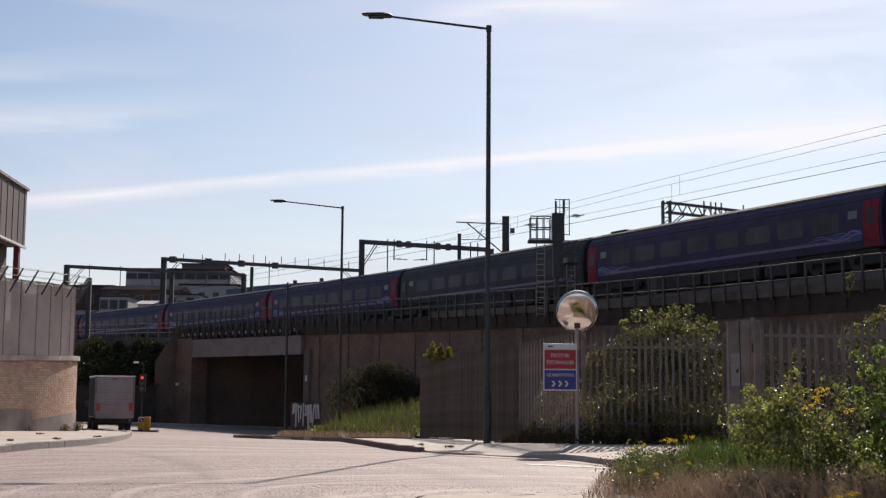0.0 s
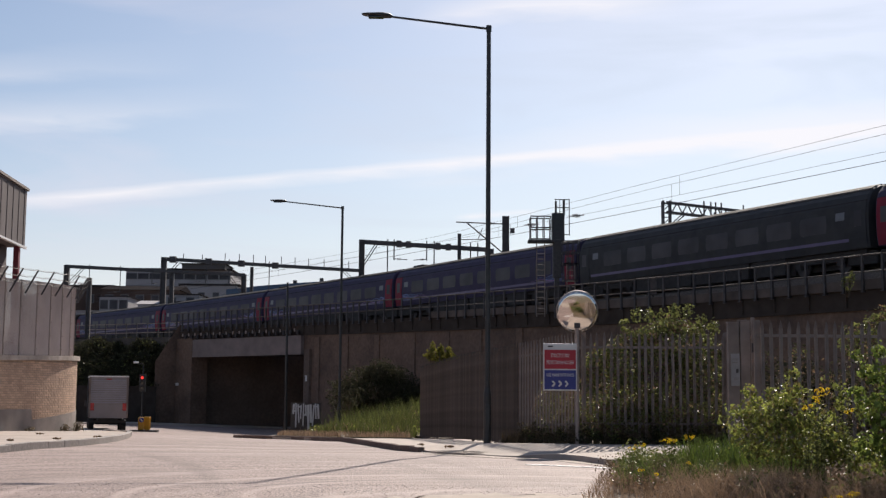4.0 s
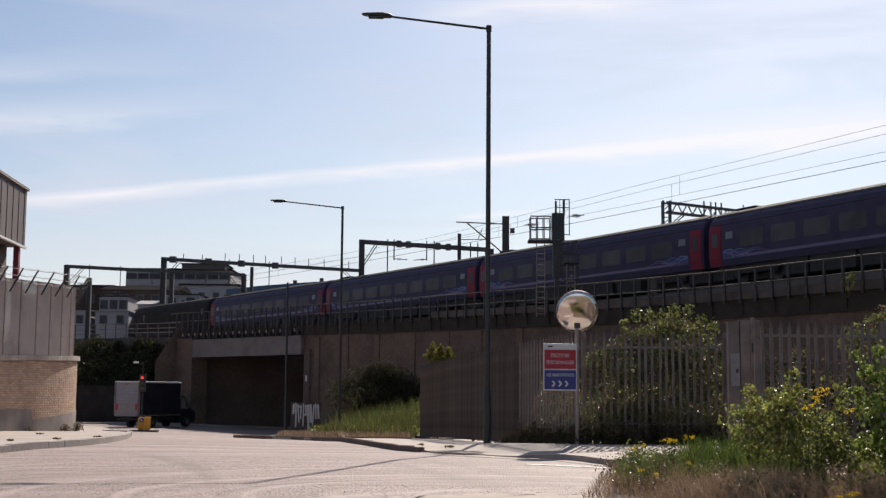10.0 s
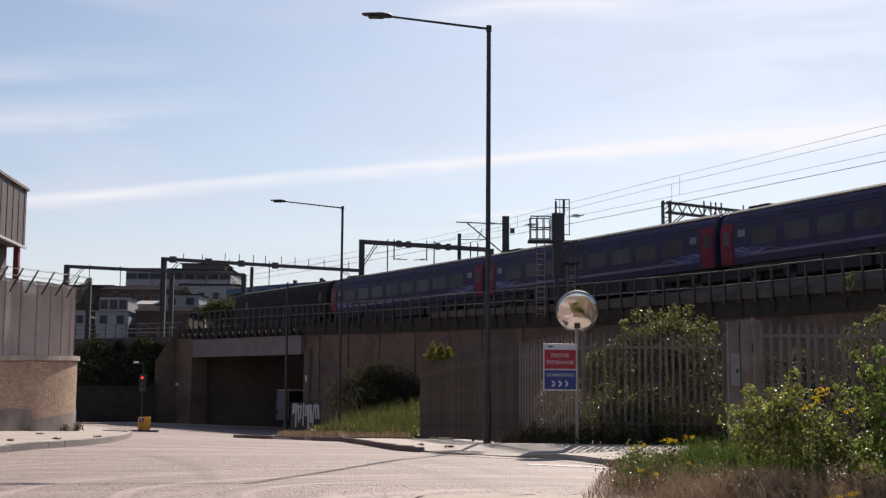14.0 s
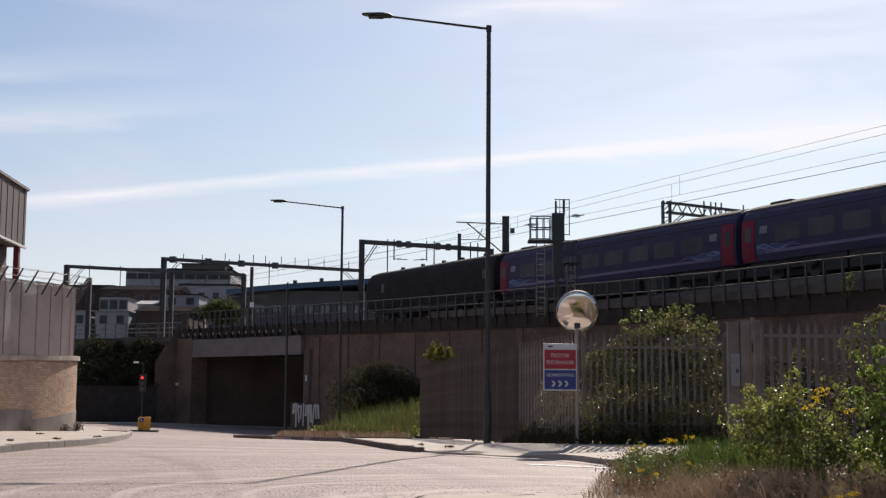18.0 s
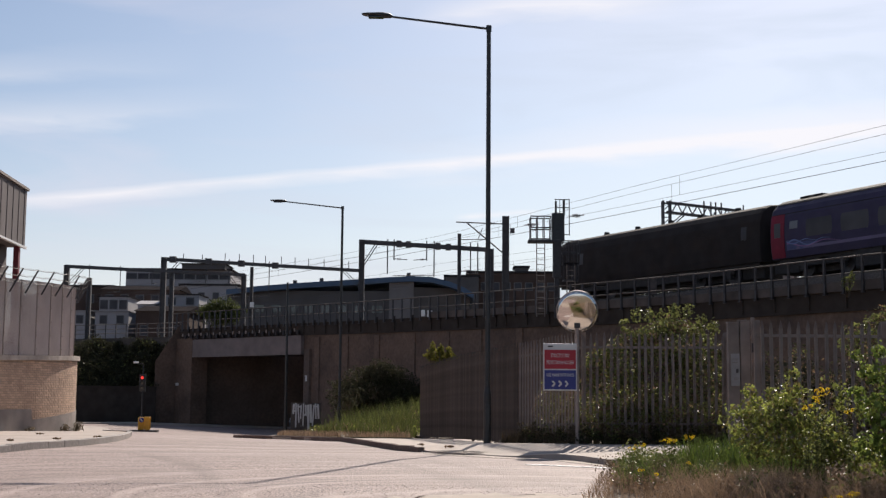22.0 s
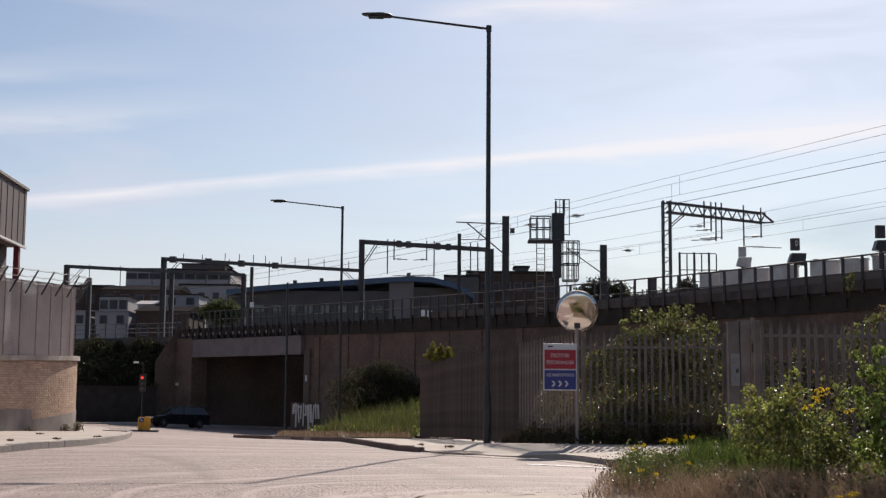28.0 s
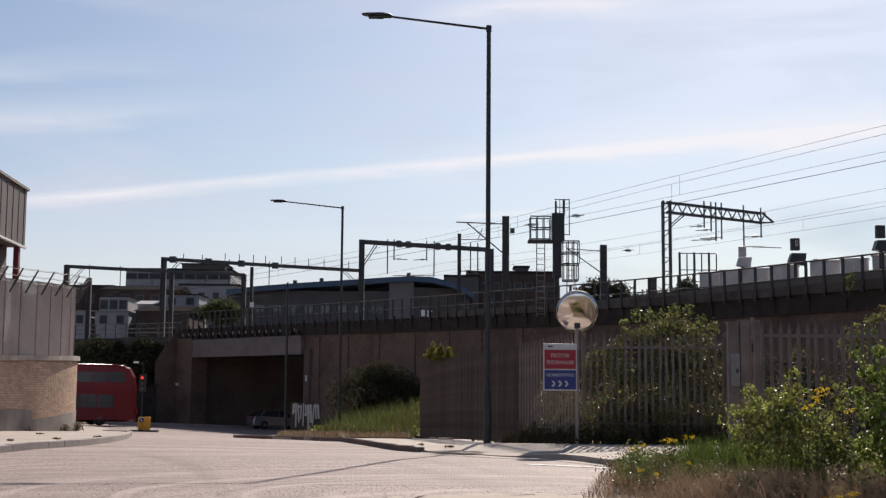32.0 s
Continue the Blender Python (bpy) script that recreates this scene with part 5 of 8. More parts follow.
LEAF = leaf_mat("bramble_leaf", (0.19, 0.20, 0.060), (0.085, 0.095, 0.034), 0.45, 0.45, 0.45, 0.35)
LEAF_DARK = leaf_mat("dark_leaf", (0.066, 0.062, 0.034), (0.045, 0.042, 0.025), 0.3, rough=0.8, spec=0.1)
LEAF_PALE = leaf_mat("pale_green_leaf", (0.32, 0.35, 0.08), (0.15, 0.165, 0.042), 0.52, 0.5, 0.45, 0.4)
LEAF_GLOSS = leaf_mat("glossy_green_leaf", (0.20, 0.26, 0.055), (0.10, 0.13, 0.03), 0.48, 0.45, 0.48, 0.35)
LEAF_OLIVE = leaf_mat("olive_leaf", (0.25, 0.21, 0.07), (0.13, 0.11, 0.04), 0.42, 0.4, 0.45, 0.4)
LEAF_SHRUB = leaf_mat("shrub_leaf", (0.28, 0.305, 0.07), (0.11, 0.125, 0.034), 0.5, 0.5, 0.48, 0.35)
LEAF_YELLOW = leaf_mat("yellow_green_leaf", (0.20, 0.185, 0.04), (0.11, 0.105, 0.026), 0.4, 0.3, 0.8, 0.1)
LEAF_BANK = leaf_mat("tree_leaf", (0.10, 0.115, 0.038), (0.055, 0.062, 0.022), 0.4, 0.4, 0.6, 0.2)
LEAF_DRY = leaf_mat("dry_leaf", (0.23, 0.15, 0.09), (0.14, 0.09, 0.055), 0.35)
GRASS = leaf_mat("green_grass", (0.105, 0.118, 0.034), (0.062, 0.07, 0.022), 0.45)
GRASS_LUSH = leaf_mat("lush_grass", (0.085, 0.12, 0.023), (0.045, 0.062, 0.014), 0.45, 0.45, 0.45, 0.35)
GRASS_DRY = leaf_mat("dry_grass", (0.32, 0.22, 0.145), (0.17, 0.115, 0.078), 0.35)
WEED_BROWN = leaf_mat("withered_weed", (0.13, 0.095, 0.055), (0.075, 0.058, 0.034), 0.35)
TWIG = mat("brown_twig", (0.12, 0.085, 0.055), (0.075, 0.055, 0.035), 8, 0.9)
PETAL = leaf_mat("yellow_petal", (0.80, 0.60, 0.02), (0.70, 0.47, 0.01), 0.4, 0.12)
FLOWER_EYE = mat("orange_flower_disc", (0.35, 0.17, 0.01), (0.25, 0.11, 0.01), 40, 0.8)


def quick_mesh(name, verts, faces, material):
    me = bpy.data.meshes.new(name)
    me.from_pydata(verts, [], faces)
    me.materials.append(material)
    return me


def leaves(name, clumps, n, size, material, seed, droop=0.2, shell=0.45):
    """Many small folded leaves in uneven clumps; each clump is x, y, z and three radii."""
    rng = np.random.default_rng(seed)
    c = np.array(clumps, float)
    wt = (c[:, 3] * c[:, 4] * c[:, 5]) ** 0.62
    pick = rng.choice(len(c), n, p=wt / wt.sum())
    u = rng.normal(size=(n, 3))
    u /= np.linalg.norm(u, axis=1)[:, None]
    r = (shell + (1 - shell) * rng.random(n)) * (1 + 0.16 * np.sin(u[:, 0] * 5 + u[:, 2] * 7 + pick))
    pos = c[pick, :3] + u * c[pick, 3:] * r[:, None]
    nrm = u * 0.7 + rng.normal(size=(n, 3)) * 0.8 + [0, 0, 0.35]
    nrm /= np.linalg.norm(nrm, axis=1)[:, None]
    ax = np.cross(nrm, rng.normal(size=(n, 3)))
    ax /= np.linalg.norm(ax, axis=1)[:, None]
    ax[:, 2] -= droop
    sd = np.cross(nrm, ax)
    s = size * (0.55 + 0.9 * rng.random(n))[:, None]
    base, tip = pos - ax * s * 0.5, pos + ax * s * 0.5
    mid = pos - nrm * s * 0.0
    lf, rt = mid + sd * s * 0.36 + nrm * s * 0.14, mid - sd * s * 0.36 + nrm * s * 0.14
    v = np.stack([base, lf, tip, rt], 1).reshape(-1, 3)
    i = np.arange(n) * 4
    f = np.concatenate([np.stack([i, i + 1, i + 2], 1), np.stack([i, i + 2, i + 3], 1)])
    return quick_mesh(name, v.tolist(), f.tolist(), material)


def blades(name, pts, h, w, material, seed, lean=0.35):
    """Grass blades, each a bent strip, at given roots (x, y, z)."""
    rng = np.random.default_rng(seed)
    p = np.array(pts, float)
    n = len(p)
    a = rng.random(n) * 2 * math.pi
    d = np.stack([np.cos(a), np.sin(a), np.zeros(n)], 1)
    sd = np.stack([-np.sin(a + 0.8), np.cos(a + 0.8), np.zeros(n)], 1)
    hh = (h * (0.45 + 0.75 * rng.random(n)))[:, None]
    ln = (lean * (0.3 + rng.random(n)))[:, None] * hh
    ww = (w * (0.6 + 0.8 * rng.random(n)))[:, None]
    up = np.array([0, 0, 1.0])
    m1 = p + d * ln * 0.3 + up * hh * 0.55
    tp = p + d * ln + up * hh
    v = np.stack([p - sd * ww, p + sd * ww, m1 + sd * ww * 0.7, m1 - sd * ww * 0.7, tp], 1).reshape(-1, 3)
    i = np.arange(n) * 5
    f = [list(q) for q in np.stack([i, i + 1, i + 2, i + 3], 1)] + [list(q) for q in np.stack([i + 3, i + 2, i + 4], 1)]
    return quick_mesh(name, v.tolist(), f, material)


def scatter(outline, n, seed, off=0.0, dens=None):
    """Random roots inside a plan outline, on the land."""
    rng = np.random.default_rng(seed)
    xs, ys = [q[0] for q in outline], [q[1] for q in outline]
    out = []
    while len(out) < n:
        x, y = rng.uniform(min(xs), max(xs)), rng.uniform(min(ys), max(ys))
        inside = False
        for (x0, y0), (x1, y1) in zip(outline, outline[1:] + outline[:1]):
            if (y0 > y) != (y1 > y) and x < (x1 - x0) * (y - y0) / (y1 - y0) + x0:
                inside = not inside
        if inside and (dens is None or noise.noise(Vector((x * dens, y * dens, seed))) > rng.uniform(-0.5, 0.35)):
            out.append((x, y, gz(x, y) + off))
    return out


def stems_mesh(root, clumps, k, r, seed):
    """Woody stems from a root out into the clumps."""
    rng = random.Random(seed)
    bm = B()
    for i in range(k):
        c = clumps[i % len(clumps)]
        a = Vector((root[0] + rng.uniform(-0.3, 0.3) * c[3], root[1] + rng.uniform(-0.3, 0.3) * c[4], root[2]))
        e = Vector((c[0] + rng.uniform(-0.7, 0.7) * c[3], c[1] + rng.uniform(-0.7, 0.7) * c[4], c[2] + rng.uniform(0.0, 0.85) * c[5]))
        m = (a + e) / 2 + Vector((rng.uniform(-0.15, 0.15), rng.uniform(-0.15, 0.15), 0.12)) * (e - a).length * 0.5
        bm_rod(bm, a, m, r, r * 0.75, 6)
        bm_rod(bm, m, e, r * 0.75, r * 0.25, 6)
    return mesh_of(bm, "stems", TWIG)


def bush(name, clumps, n, size, material, label, seed, root=None, stem=0.02, k=14, extra=None, category="bush"):
    c0 = clumps[0]
    root = root or (c0[0], c0[1], gz(c0[0], c0[1]))
    t = thing(name, pose(*root), label, category)
    loc = [(x - root[0], y - root[1], z - root[2], a, b, c) for x, y, z, a, b, c in clumps]
    piece("stem_tangle", stems_mesh((0, 0, -0.05), loc, k, stem, seed), t, Matrix())
    piece("foliage", leaves("foliage", loc, n, size, material, seed), t, Matrix())
    if extra:
        piece("foliage", leaves("foliage", loc, extra[0], extra[1], extra[2], seed + 50), t, Matrix())
    return t


# verge in the foreground
VERGE = [(0.6, 8.0), (1.35, 12.0), (1.95, 15.5), (2.3, 17.6), (2.5, 19.0), (2.95, 21.7), (3.6, 23.6), (4.9, 23.9), (5.2, 21.9), (12.0, 22.2), (12.0, 8.0)]
sheet("verge", VERGE, 0.04, M["ground"], "dry weedy earth verge beside the road", "verge")
_edge = [(-3.6, 8.0), (-1.8, 12.6), (-0.95, 14.6), (-0.3, 15.5), (0.6, 15.9), (1.5, 15.8), (2.0, 15.7)]
_rng = random.Random(71)
_rag = [Vector(a).lerp(Vector(b), (k + _rng.random() * 0.6) / 9) + Vector((_rng.uniform(-0.16, 0.16), _rng.uniform(-0.3, 0.3))) for a, b in zip(_edge, _edge[1:]) for k in range(9)]
sheet("crossover", [(-3.6, 7.6)] + [(p.x, p.y) for p in _rag if p.y > 8.4] + [(2.0, 15.5), (1.3, 12.0), (0.6, 8.0)], 0.006, M["sand"], "pale sandy concrete crossover at the road edge", "pavement", 0.05)
# gutter laid as a pale sheet, so its sunlit brightness is in the colour
sheet("gutter_strip", [(-0.25, 27.75), (0.9, 26.15), (2.3, 24.35), (2.95, 22.4), (2.82, 22.25), (2.1, 24.1), (0.75, 25.9), (-0.4, 27.6)], 0.007, M["sand"], "gutter strip along the kerb with sunlight put into its pale colour", "gutter", 0.04)
sheet("yard", [(2.0, 33.0), (1.4, 44.0), (0.0, 60.0), (-1.0, 72.0), (8.0, 66.0), (30.0, 40.0), (30.0, 22.5), (5.45, 22.6), (6.4, 28.75), (3.2, 29.0)], 0.03, M["ground"], "overgrown earth behind the fence", "ground")
sheet("grass_bank", [(-7.4, 58.5), (-5.2, 52.5), (-3.2, 46.0), (-1.0, 45.5), (-0.9, 60.0), (-2.0, 80.0), (-8.4, 92.0), (-9.2, 80.0), (-8.4, 66.0)], 0.14, M["ground"], "grassy bank between the pavement and the railway wall", "grass")


def grass(name, me, label, category="grass"):
    return tagged(new(name, me), label, category, kind="stuff")


grass("dry_grass", blades("dry_grass", scatter(VERGE, 26000, 3, 0.03, 1.1), 0.22, 0.0035, GRASS_DRY, 3, 0.7), "dry brown grass and stalks on the verge")
grass("green_grass", blades("green_grass", scatter([(2.25, 16.2), (2.6, 18.6), (3.0, 21.0), (4.6, 21.0), (4.4, 17.0), (3.3, 15.2)], 2600, 4, 0.03, 0.9), 0.36, 0.006, GRASS, 4, 0.4), "rough green grass among the weeds")
grass("tall_grass", blades("tall_grass", scatter([(3.3, 17.2), (3.7, 20.6), (5.2, 20.8), (4.9, 16.6)], 1500, 5, 0.03, 1.4), 0.56, 0.015, GRASS_LUSH, 5, 0.4), "tall green grass beside the bush")
grass("verge_thicket", leaves("verge_thicket", [(2.95 + 0.26 * (i % 8) + 0.1 * math.sin(i * 3.1), 18.2 + 0.8 * (i // 8), 0.26 + 0.1 * math.sin(i * 1.7), 0.2, 0.35, 0.24) for i in range(24)], 4200, 0.04, LEAF, 45, 0.1, 0.1), "rough green weeds thick on the verge", "weeds")
_rng = random.Random(81)
_cl = [(float(np.interp(y, [15.4, 17.6, 19.0], [2.05, 2.35, 2.6])) + 1.3 * _rng.random() ** 1.3, y, _rng.uniform(0.1, 0.34), 0.13, 0.22, 0.17) for y in (15.5 + 3.6 * _rng.random() for k in range(46))]
grass("edge_weeds", leaves("edge_weeds", _cl, 4200, 0.036, LEAF, 82, 0.1, 0.1), "green weeds spilling over the edge of the verge", "weeds")
grass("edge_thicket", leaves("edge_thicket", [(x + 0.2, y + 0.15, z - 0.06, a, b, c) for x, y, z, a, b, c in _cl], 3200, 0.034, WEED_BROWN, 83, 0.1, 0.1), "brown withered weeds along the edge of the verge", "weeds")
grass("edge_grass", blades("edge_grass", scatter([(2.15, 15.7), (2.45, 17.4), (2.7, 18.8), (3.6, 18.6), (3.4, 16.0)], 1500, 84, 0.03, 1.6), 0.4, 0.008, GRASS_LUSH, 84, 0.5), "coarse green grass at the verge edge")
grass("stray_weeds", blades("stray_weeds", scatter([(1.62, 15.2), (2.0, 17.2), (2.3, 19.2), (2.55, 19.2), (2.35, 17.4), (2.0, 15.2)], 420, 85, 0.01, 1.8), 0.13, 0.004, GRASS_DRY, 85, 0.9), "stray dry weeds growing onto the road")
grass("weed_leaves", leaves("weed_leaves", [(2.6 + 0.55 * (i % 5) + 0.2 * math.sin(i), 15.0 + 1.1 * (i // 5) + 0.3 * math.cos(i * 2), 0.14, 0.4, 0.45, 0.16) for i in range(25)], 6500, 0.045, LEAF_DRY, 6, 0.1, 0.1), "low dry weeds on the verge", "weeds")
grass("low_weeds", leaves("low_weeds", [(2.55 + 0.6 * (i % 4), 15.9 + 1.3 * (i // 4), 0.16, 0.35, 0.4, 0.2) for i in range(16)], 2600, 0.035, WEED_BROWN, 7, 0.1, 0.1), "low brown weeds on the verge", "weeds")
def mound(p):
    """The grass bank swells towards the fence."""
    x, y, z = p
    return x, y, z + 0.85 * max(0.0, min(1.0, (x + 5.2) / 4.2)) * max(0.0, min(1.0, (y - 49.0) / 6.0))


def bank_mound():
    bm = B()
    rows = []
    for k in range(9):
        y = 48.6 + k * 3.4
        left, right = float(np.interp(y, [48, 60, 78], [-3.6, -5.2, -6.4])), 0.6 - 0.02 * (y - 48)
        rows.append([mound((x, y, gz(x, y) + 0.146 + 0.05 * math.sin(3 * x + y))) for x in np.linspace(left, right, 10)])
    bm_loft(bm, rows, close=False)
    tagged(part("bank_mound", bm, M["ground"], smooth=True), "grassy earth mound beside the steel fence", "ground", kind="structure")


bank_mound()
_roots = [mound(p) for p in scatter([(-5.9, 58.8), (-4.6, 54.5), (-3.0, 48.5), (-1.0, 47.2), (-0.2, 60.0), (-0.6, 76.0), (-5.6, 78.0), (-6.3, 68.0)], 17000, 8, 0.12)]
grass("bank_grass", blades("bank_grass", _roots, 0.5, 0.014, GRASS, 8, 0.4), "tall green grass on the bank")
grass("bank_stalks", blades("bank_stalks", [p for p in _roots[:2600] if p[0] > -5.2], 0.95, 0.016, GRASS, 39, 0.45), "taller coarse grass standing on the bank")
grass("bank_dead_grass", blades("bank_dead_grass", _roots[3000:7000], 0.42, 0.014, GRASS_DRY, 40, 0.6), "dead brown grass tangled in the bank")
grass("bank_weeds", leaves("bank_weeds", [(x, y, z + 0.22, 0.35, 0.35, 0.22) for x, y, z in _roots[:60]], 3600, 0.09, LEAF_PALE, 38, 0.1, 0.1), "bright green weeds among the bank grass", "weeds")
grass("bank_straw", blades("bank_straw", scatter([(-7.4, 58.6), (-5.1, 52.8), (-3.2, 46.5), (-1.1, 45.8), (-1.1, 50.0), (-4.2, 60.0), (-8.0, 67.0)], 7000, 9, 0.12, 0.3), 0.24, 0.012, GRASS_DRY, 9, 0.5), "straw-coloured dry grass at the foot of the bank")
grass("fence_weeds", blades("fence_weeds", scatter([(1.45, 32.6), (1.75, 31.4), (2.9, 28.68), (6.2, 28.42), (6.25, 28.9), (3.15, 29.1), (2.05, 32.2)], 3600, 10, 0.16, 0.8), 0.34, 0.007, WEED_BROWN, 10, 0.4), "dry brown weeds along the foot of the fence")
_cl = [(1.95 + 0.09 * i, 31.15 - 0.2 * i, 0.3 + 0.1 * math.sin(i * 1.7), 0.12, 0.25, 0.2) for i in range(12)] + [(3.05 + 0.155 * i, 28.62 - 0.01 * i, 0.3 + 0.12 * math.sin(i * 1.3), 0.16, 0.14, 0.22 + 0.08 * math.sin(i * 2.2)) for i in range(21)]
# darker leaves here carry the shade low against the fence in their colour
grass("fence_undergrowth", leaves("fence_undergrowth", _cl, 3600, 0.05, LEAF_DARK, 86, 0.1, 0.1), "undergrowth along the foot of the fence with shade in its dark leaf colour", "weeds")
grass("fence_greens", leaves("fence_greens", _cl[2::3], 700, 0.05, LEAF, 87, 0.1, 0.1), "green weeds at the foot of the fence", "weeds")
grass("fence_leaves", leaves("fence_leaves", [(1.92 + 0.24 * i, 31.3 - 0.58 * i, 0.35 + 0.1 * math.sin(i * 1.7), 0.14, 0.4, 0.28) for i in range(5)] + [(3.1 + 0.39 * i, 28.75 - 0.03 * i, 0.4 + 0.12 * math.sin(i * 1.9), 0.28, 0.16, 0.3) for i in range(8)], 2600, 0.055, WEED_BROWN, 11, 0.1, 0.1), "withered brown weeds against the fence", "weeds")

# brambles behind and through the fence
_rng = random.Random(12)
_cl = []
for i in range(20):
    x = 3.2 + 2.9 * i / 19
    _cl.append((x, 29.1 + 0.5 * _rng.random(), _rng.uniform(0.25, 1.15), 0.32, 0.35, 0.35))
bush("bramble_thicket", _cl, 4800, 0.06, LEAF, "green brambles pushing through the foot of the steel fence", 13, (4.6, 29.3, 0.05), 0.01, 40, (1500, 0.06, LEAF_DRY))
_cl = []
for i in range(30):
    x = 3.65 + 3.25 * i / 29
    top = float(np.interp(x, [3.65, 4.33, 5.0, 5.7, 6.4, 6.9], [2.4, 2.9, 3.13, 3.36, 2.95, 2.72]))
    _cl.append((x, 31.6 + _rng.uniform(-0.35, 0.5), top - 0.32 - _rng.uniform(0.0, 0.25), 0.3, 0.42, 0.3))
    _cl.append((x, 31.3 + _rng.uniform(-0.9, 0.5), top * _rng.uniform(0.25, 0.72), 0.42, 0.45, 0.42))
bush("bramble_thicket", _cl, 12500, 0.075, LEAF, "tall dense brambles standing higher than the steel fence", 14, (5.3, 31.5, 0.05), 0.012, 60, (3600, 0.07, LEAF_DRY))
bush("bramble_thicket", [(4.4 + 0.31 * k, 31.5, 2.85 + 0.42 * math.sin(0.2 + k * 0.38) + 0.1 * math.sin(k * 1.7), 0.16, 0.2, 0.2) for k in range(8)], 700, 0.065, LEAF, "thin bramble shoots rising above the fence", 28, (5.3, 31.5, 0.05), 0.008, 18)
bush("bramble_thicket", [(2.4 + 0.14 * k, 31.2 - 0.38 * k, 0.9 + 0.4 * math.sin(k * 2.1), 0.25, 0.35, 0.6) for k in range(6)], 1300, 0.06, LEAF, "ivy climbing the steel fence beside the sign", 15, (2.7, 29.6, 0.05), 0.01, 16, (900, 0.06, LEAF_DRY))
_cl = [(3.15 + 3.0 * _rng.random(), 28.55 - 0.12 * _rng.random(), 0.25 + 2.2 * _rng.random() ** 1.5, 0.22, 0.1, 0.22) for k in range(40)]
bush("bramble_shoots", _cl, 1500, 0.05, LEAF, "thin bramble shoots growing out through the steel fence", 46, (4.7, 28.5, 0.05), 0.006, 26, (900, 0.045, LEAF_DRY))
_cl = [(5.6 + 3.6 * _rng.random(), 21.72 - 0.1 * _rng.random(), 0.3 + 1.7 * _rng.random(), 0.2, 0.08, 0.2) for k in range(30)]
bush("bramble_shoots", _cl, 800, 0.045, LEAF, "thin bramble shoots growing out through the steel gate", 47, (7.2, 21.7, 0.03), 0.006, 22, (500, 0.04, LEAF_DRY))
bush("hedge_bush", [(9.45 + 0.5 * k, 29.5 - 0.2 * k, 2.45 + 0.22 * k + 0.15 * math.sin(k), 0.5, 0.6, 0.5) for k in range(4)] + [(9.6 + 0.4 * k, 29.2, 1.2, 0.8, 0.8, 1.0) for k in range(4)], 6500, 0.08, LEAF, "leafy green bush behind the gate", 16, (10.0, 29.4, 0.0), 0.03, 24, (1500, 0.08, LEAF_DRY))
# backing shrubs: the gloom behind fence and gate is put into the leaf colour
bush("dark_shrub", [(3.9 + 0.6 * k, 32.5, 1.0, 0.75, 0.6, 1.0) for k in range(6)], 5200, 0.09, LEAF_DARK, "undergrowth deep behind the steel fence with shade in its dark leaf colour", 26, (5.3, 32.5, 0.0), 0.02, 24)
bush("dark_shrub", [(6.3 + 0.8 * k, 25.6 + 0.3 * (k % 2), 1.05 + 0.15 * math.sin(k * 1.9), 0.6, 0.7, 1.05) for k in range(6)], 8000, 0.075, LEAF_DARK, "shrubs in the yard behind the gate with shade in their dark leaf colour", 17, (7.5, 25.6, 0.0), 0.02, 20, (1800, 0.07, LEAF_DRY))
_p = Vector((16.1, 51.5, 5.55))
bush("buddleia_shoot", [(_p.x, _p.y, _p.z + 0.3, 0.3, 0.25, 0.4), (_p.x + 0.2, _p.y, _p.z + 0.6, 0.14, 0.14, 0.22)], 170, 0.085, LEAF, "small green shoot rooted in the parapet", 29, (_p.x, _p.y, _p.z - 0.25), 0.012, 8)

# sunlit bushes in the foreground
_rng = random.Random(31)
_cl = [(3.28, 14.3, 0.93, 0.24, 0.3, 0.25), (3.55, 14.2, 0.98, 0.26, 0.32, 0.25), (3.85, 14.15, 0.92, 0.26, 0.3, 0.26), (4.1, 14.0, 0.86, 0.24, 0.3, 0.25), (4.25, 13.9, 0.66, 0.2, 0.3, 0.22), (3.45, 14.0, 0.68, 0.36, 0.4, 0.22), (3.9, 13.9, 0.64, 0.42, 0.4, 0.22), (4.4, 13.7, 0.55, 0.35, 0.36, 0.22), (3.82, 14.2, 1.36, 0.1, 0.12, 0.16), (3.74, 14.2, 1.2, 0.12, 0.14, 0.12)]
_cl += [(3.1 + 1.35 * _rng.random(), 14.1 + _rng.uniform(-0.3, 0.3), _rng.uniform(0.55, 1.26), 0.09, 0.1, 0.09) for k in range(26)]
bush("leafy_bush", _cl, 3300, 0.05, LEAF_SHRUB, "sunlit olive green leafy bush on the verge", 18, (3.75, 14.1, 0.03), 0.004, 26, (1500, 0.04, LEAF_OLIVE))
_cl = [(4.3, 13.0, 1.42, 0.13, 0.18, 0.13), (4.18, 13.1, 1.6, 0.05, 0.08, 0.08), (4.4, 13.1, 1.66, 0.08, 0.1, 0.1), (4.28, 13.0, 1.1, 0.16, 0.2, 0.2), (4.14, 13.1, 1.25, 0.08, 0.1, 0.06), (4.2, 13.0, 0.72, 0.14, 0.16, 0.16), (4.2, 13.0, 1.44, 0.06, 0.08, 0.06), (4.6, 13.0, 1.25, 0.26, 0.3, 0.3), (4.5, 12.9, 0.62, 0.26, 0.3, 0.3), (4.7, 13.0, 1.62, 0.2, 0.22, 0.14), (4.9, 13.0, 0.9, 0.4, 0.4, 0.5), (4.36, 12.9, 0.85, 0.14, 0.2, 0.18)]
bush("leafy_bush", _cl, 2000, 0.062, LEAF_GLOSS, "tall bush with broad glossy green leaves at the verge", 19, (4.6, 13.0, 0.03), 0.006, 30, (700, 0.045, LEAF_SHRUB))
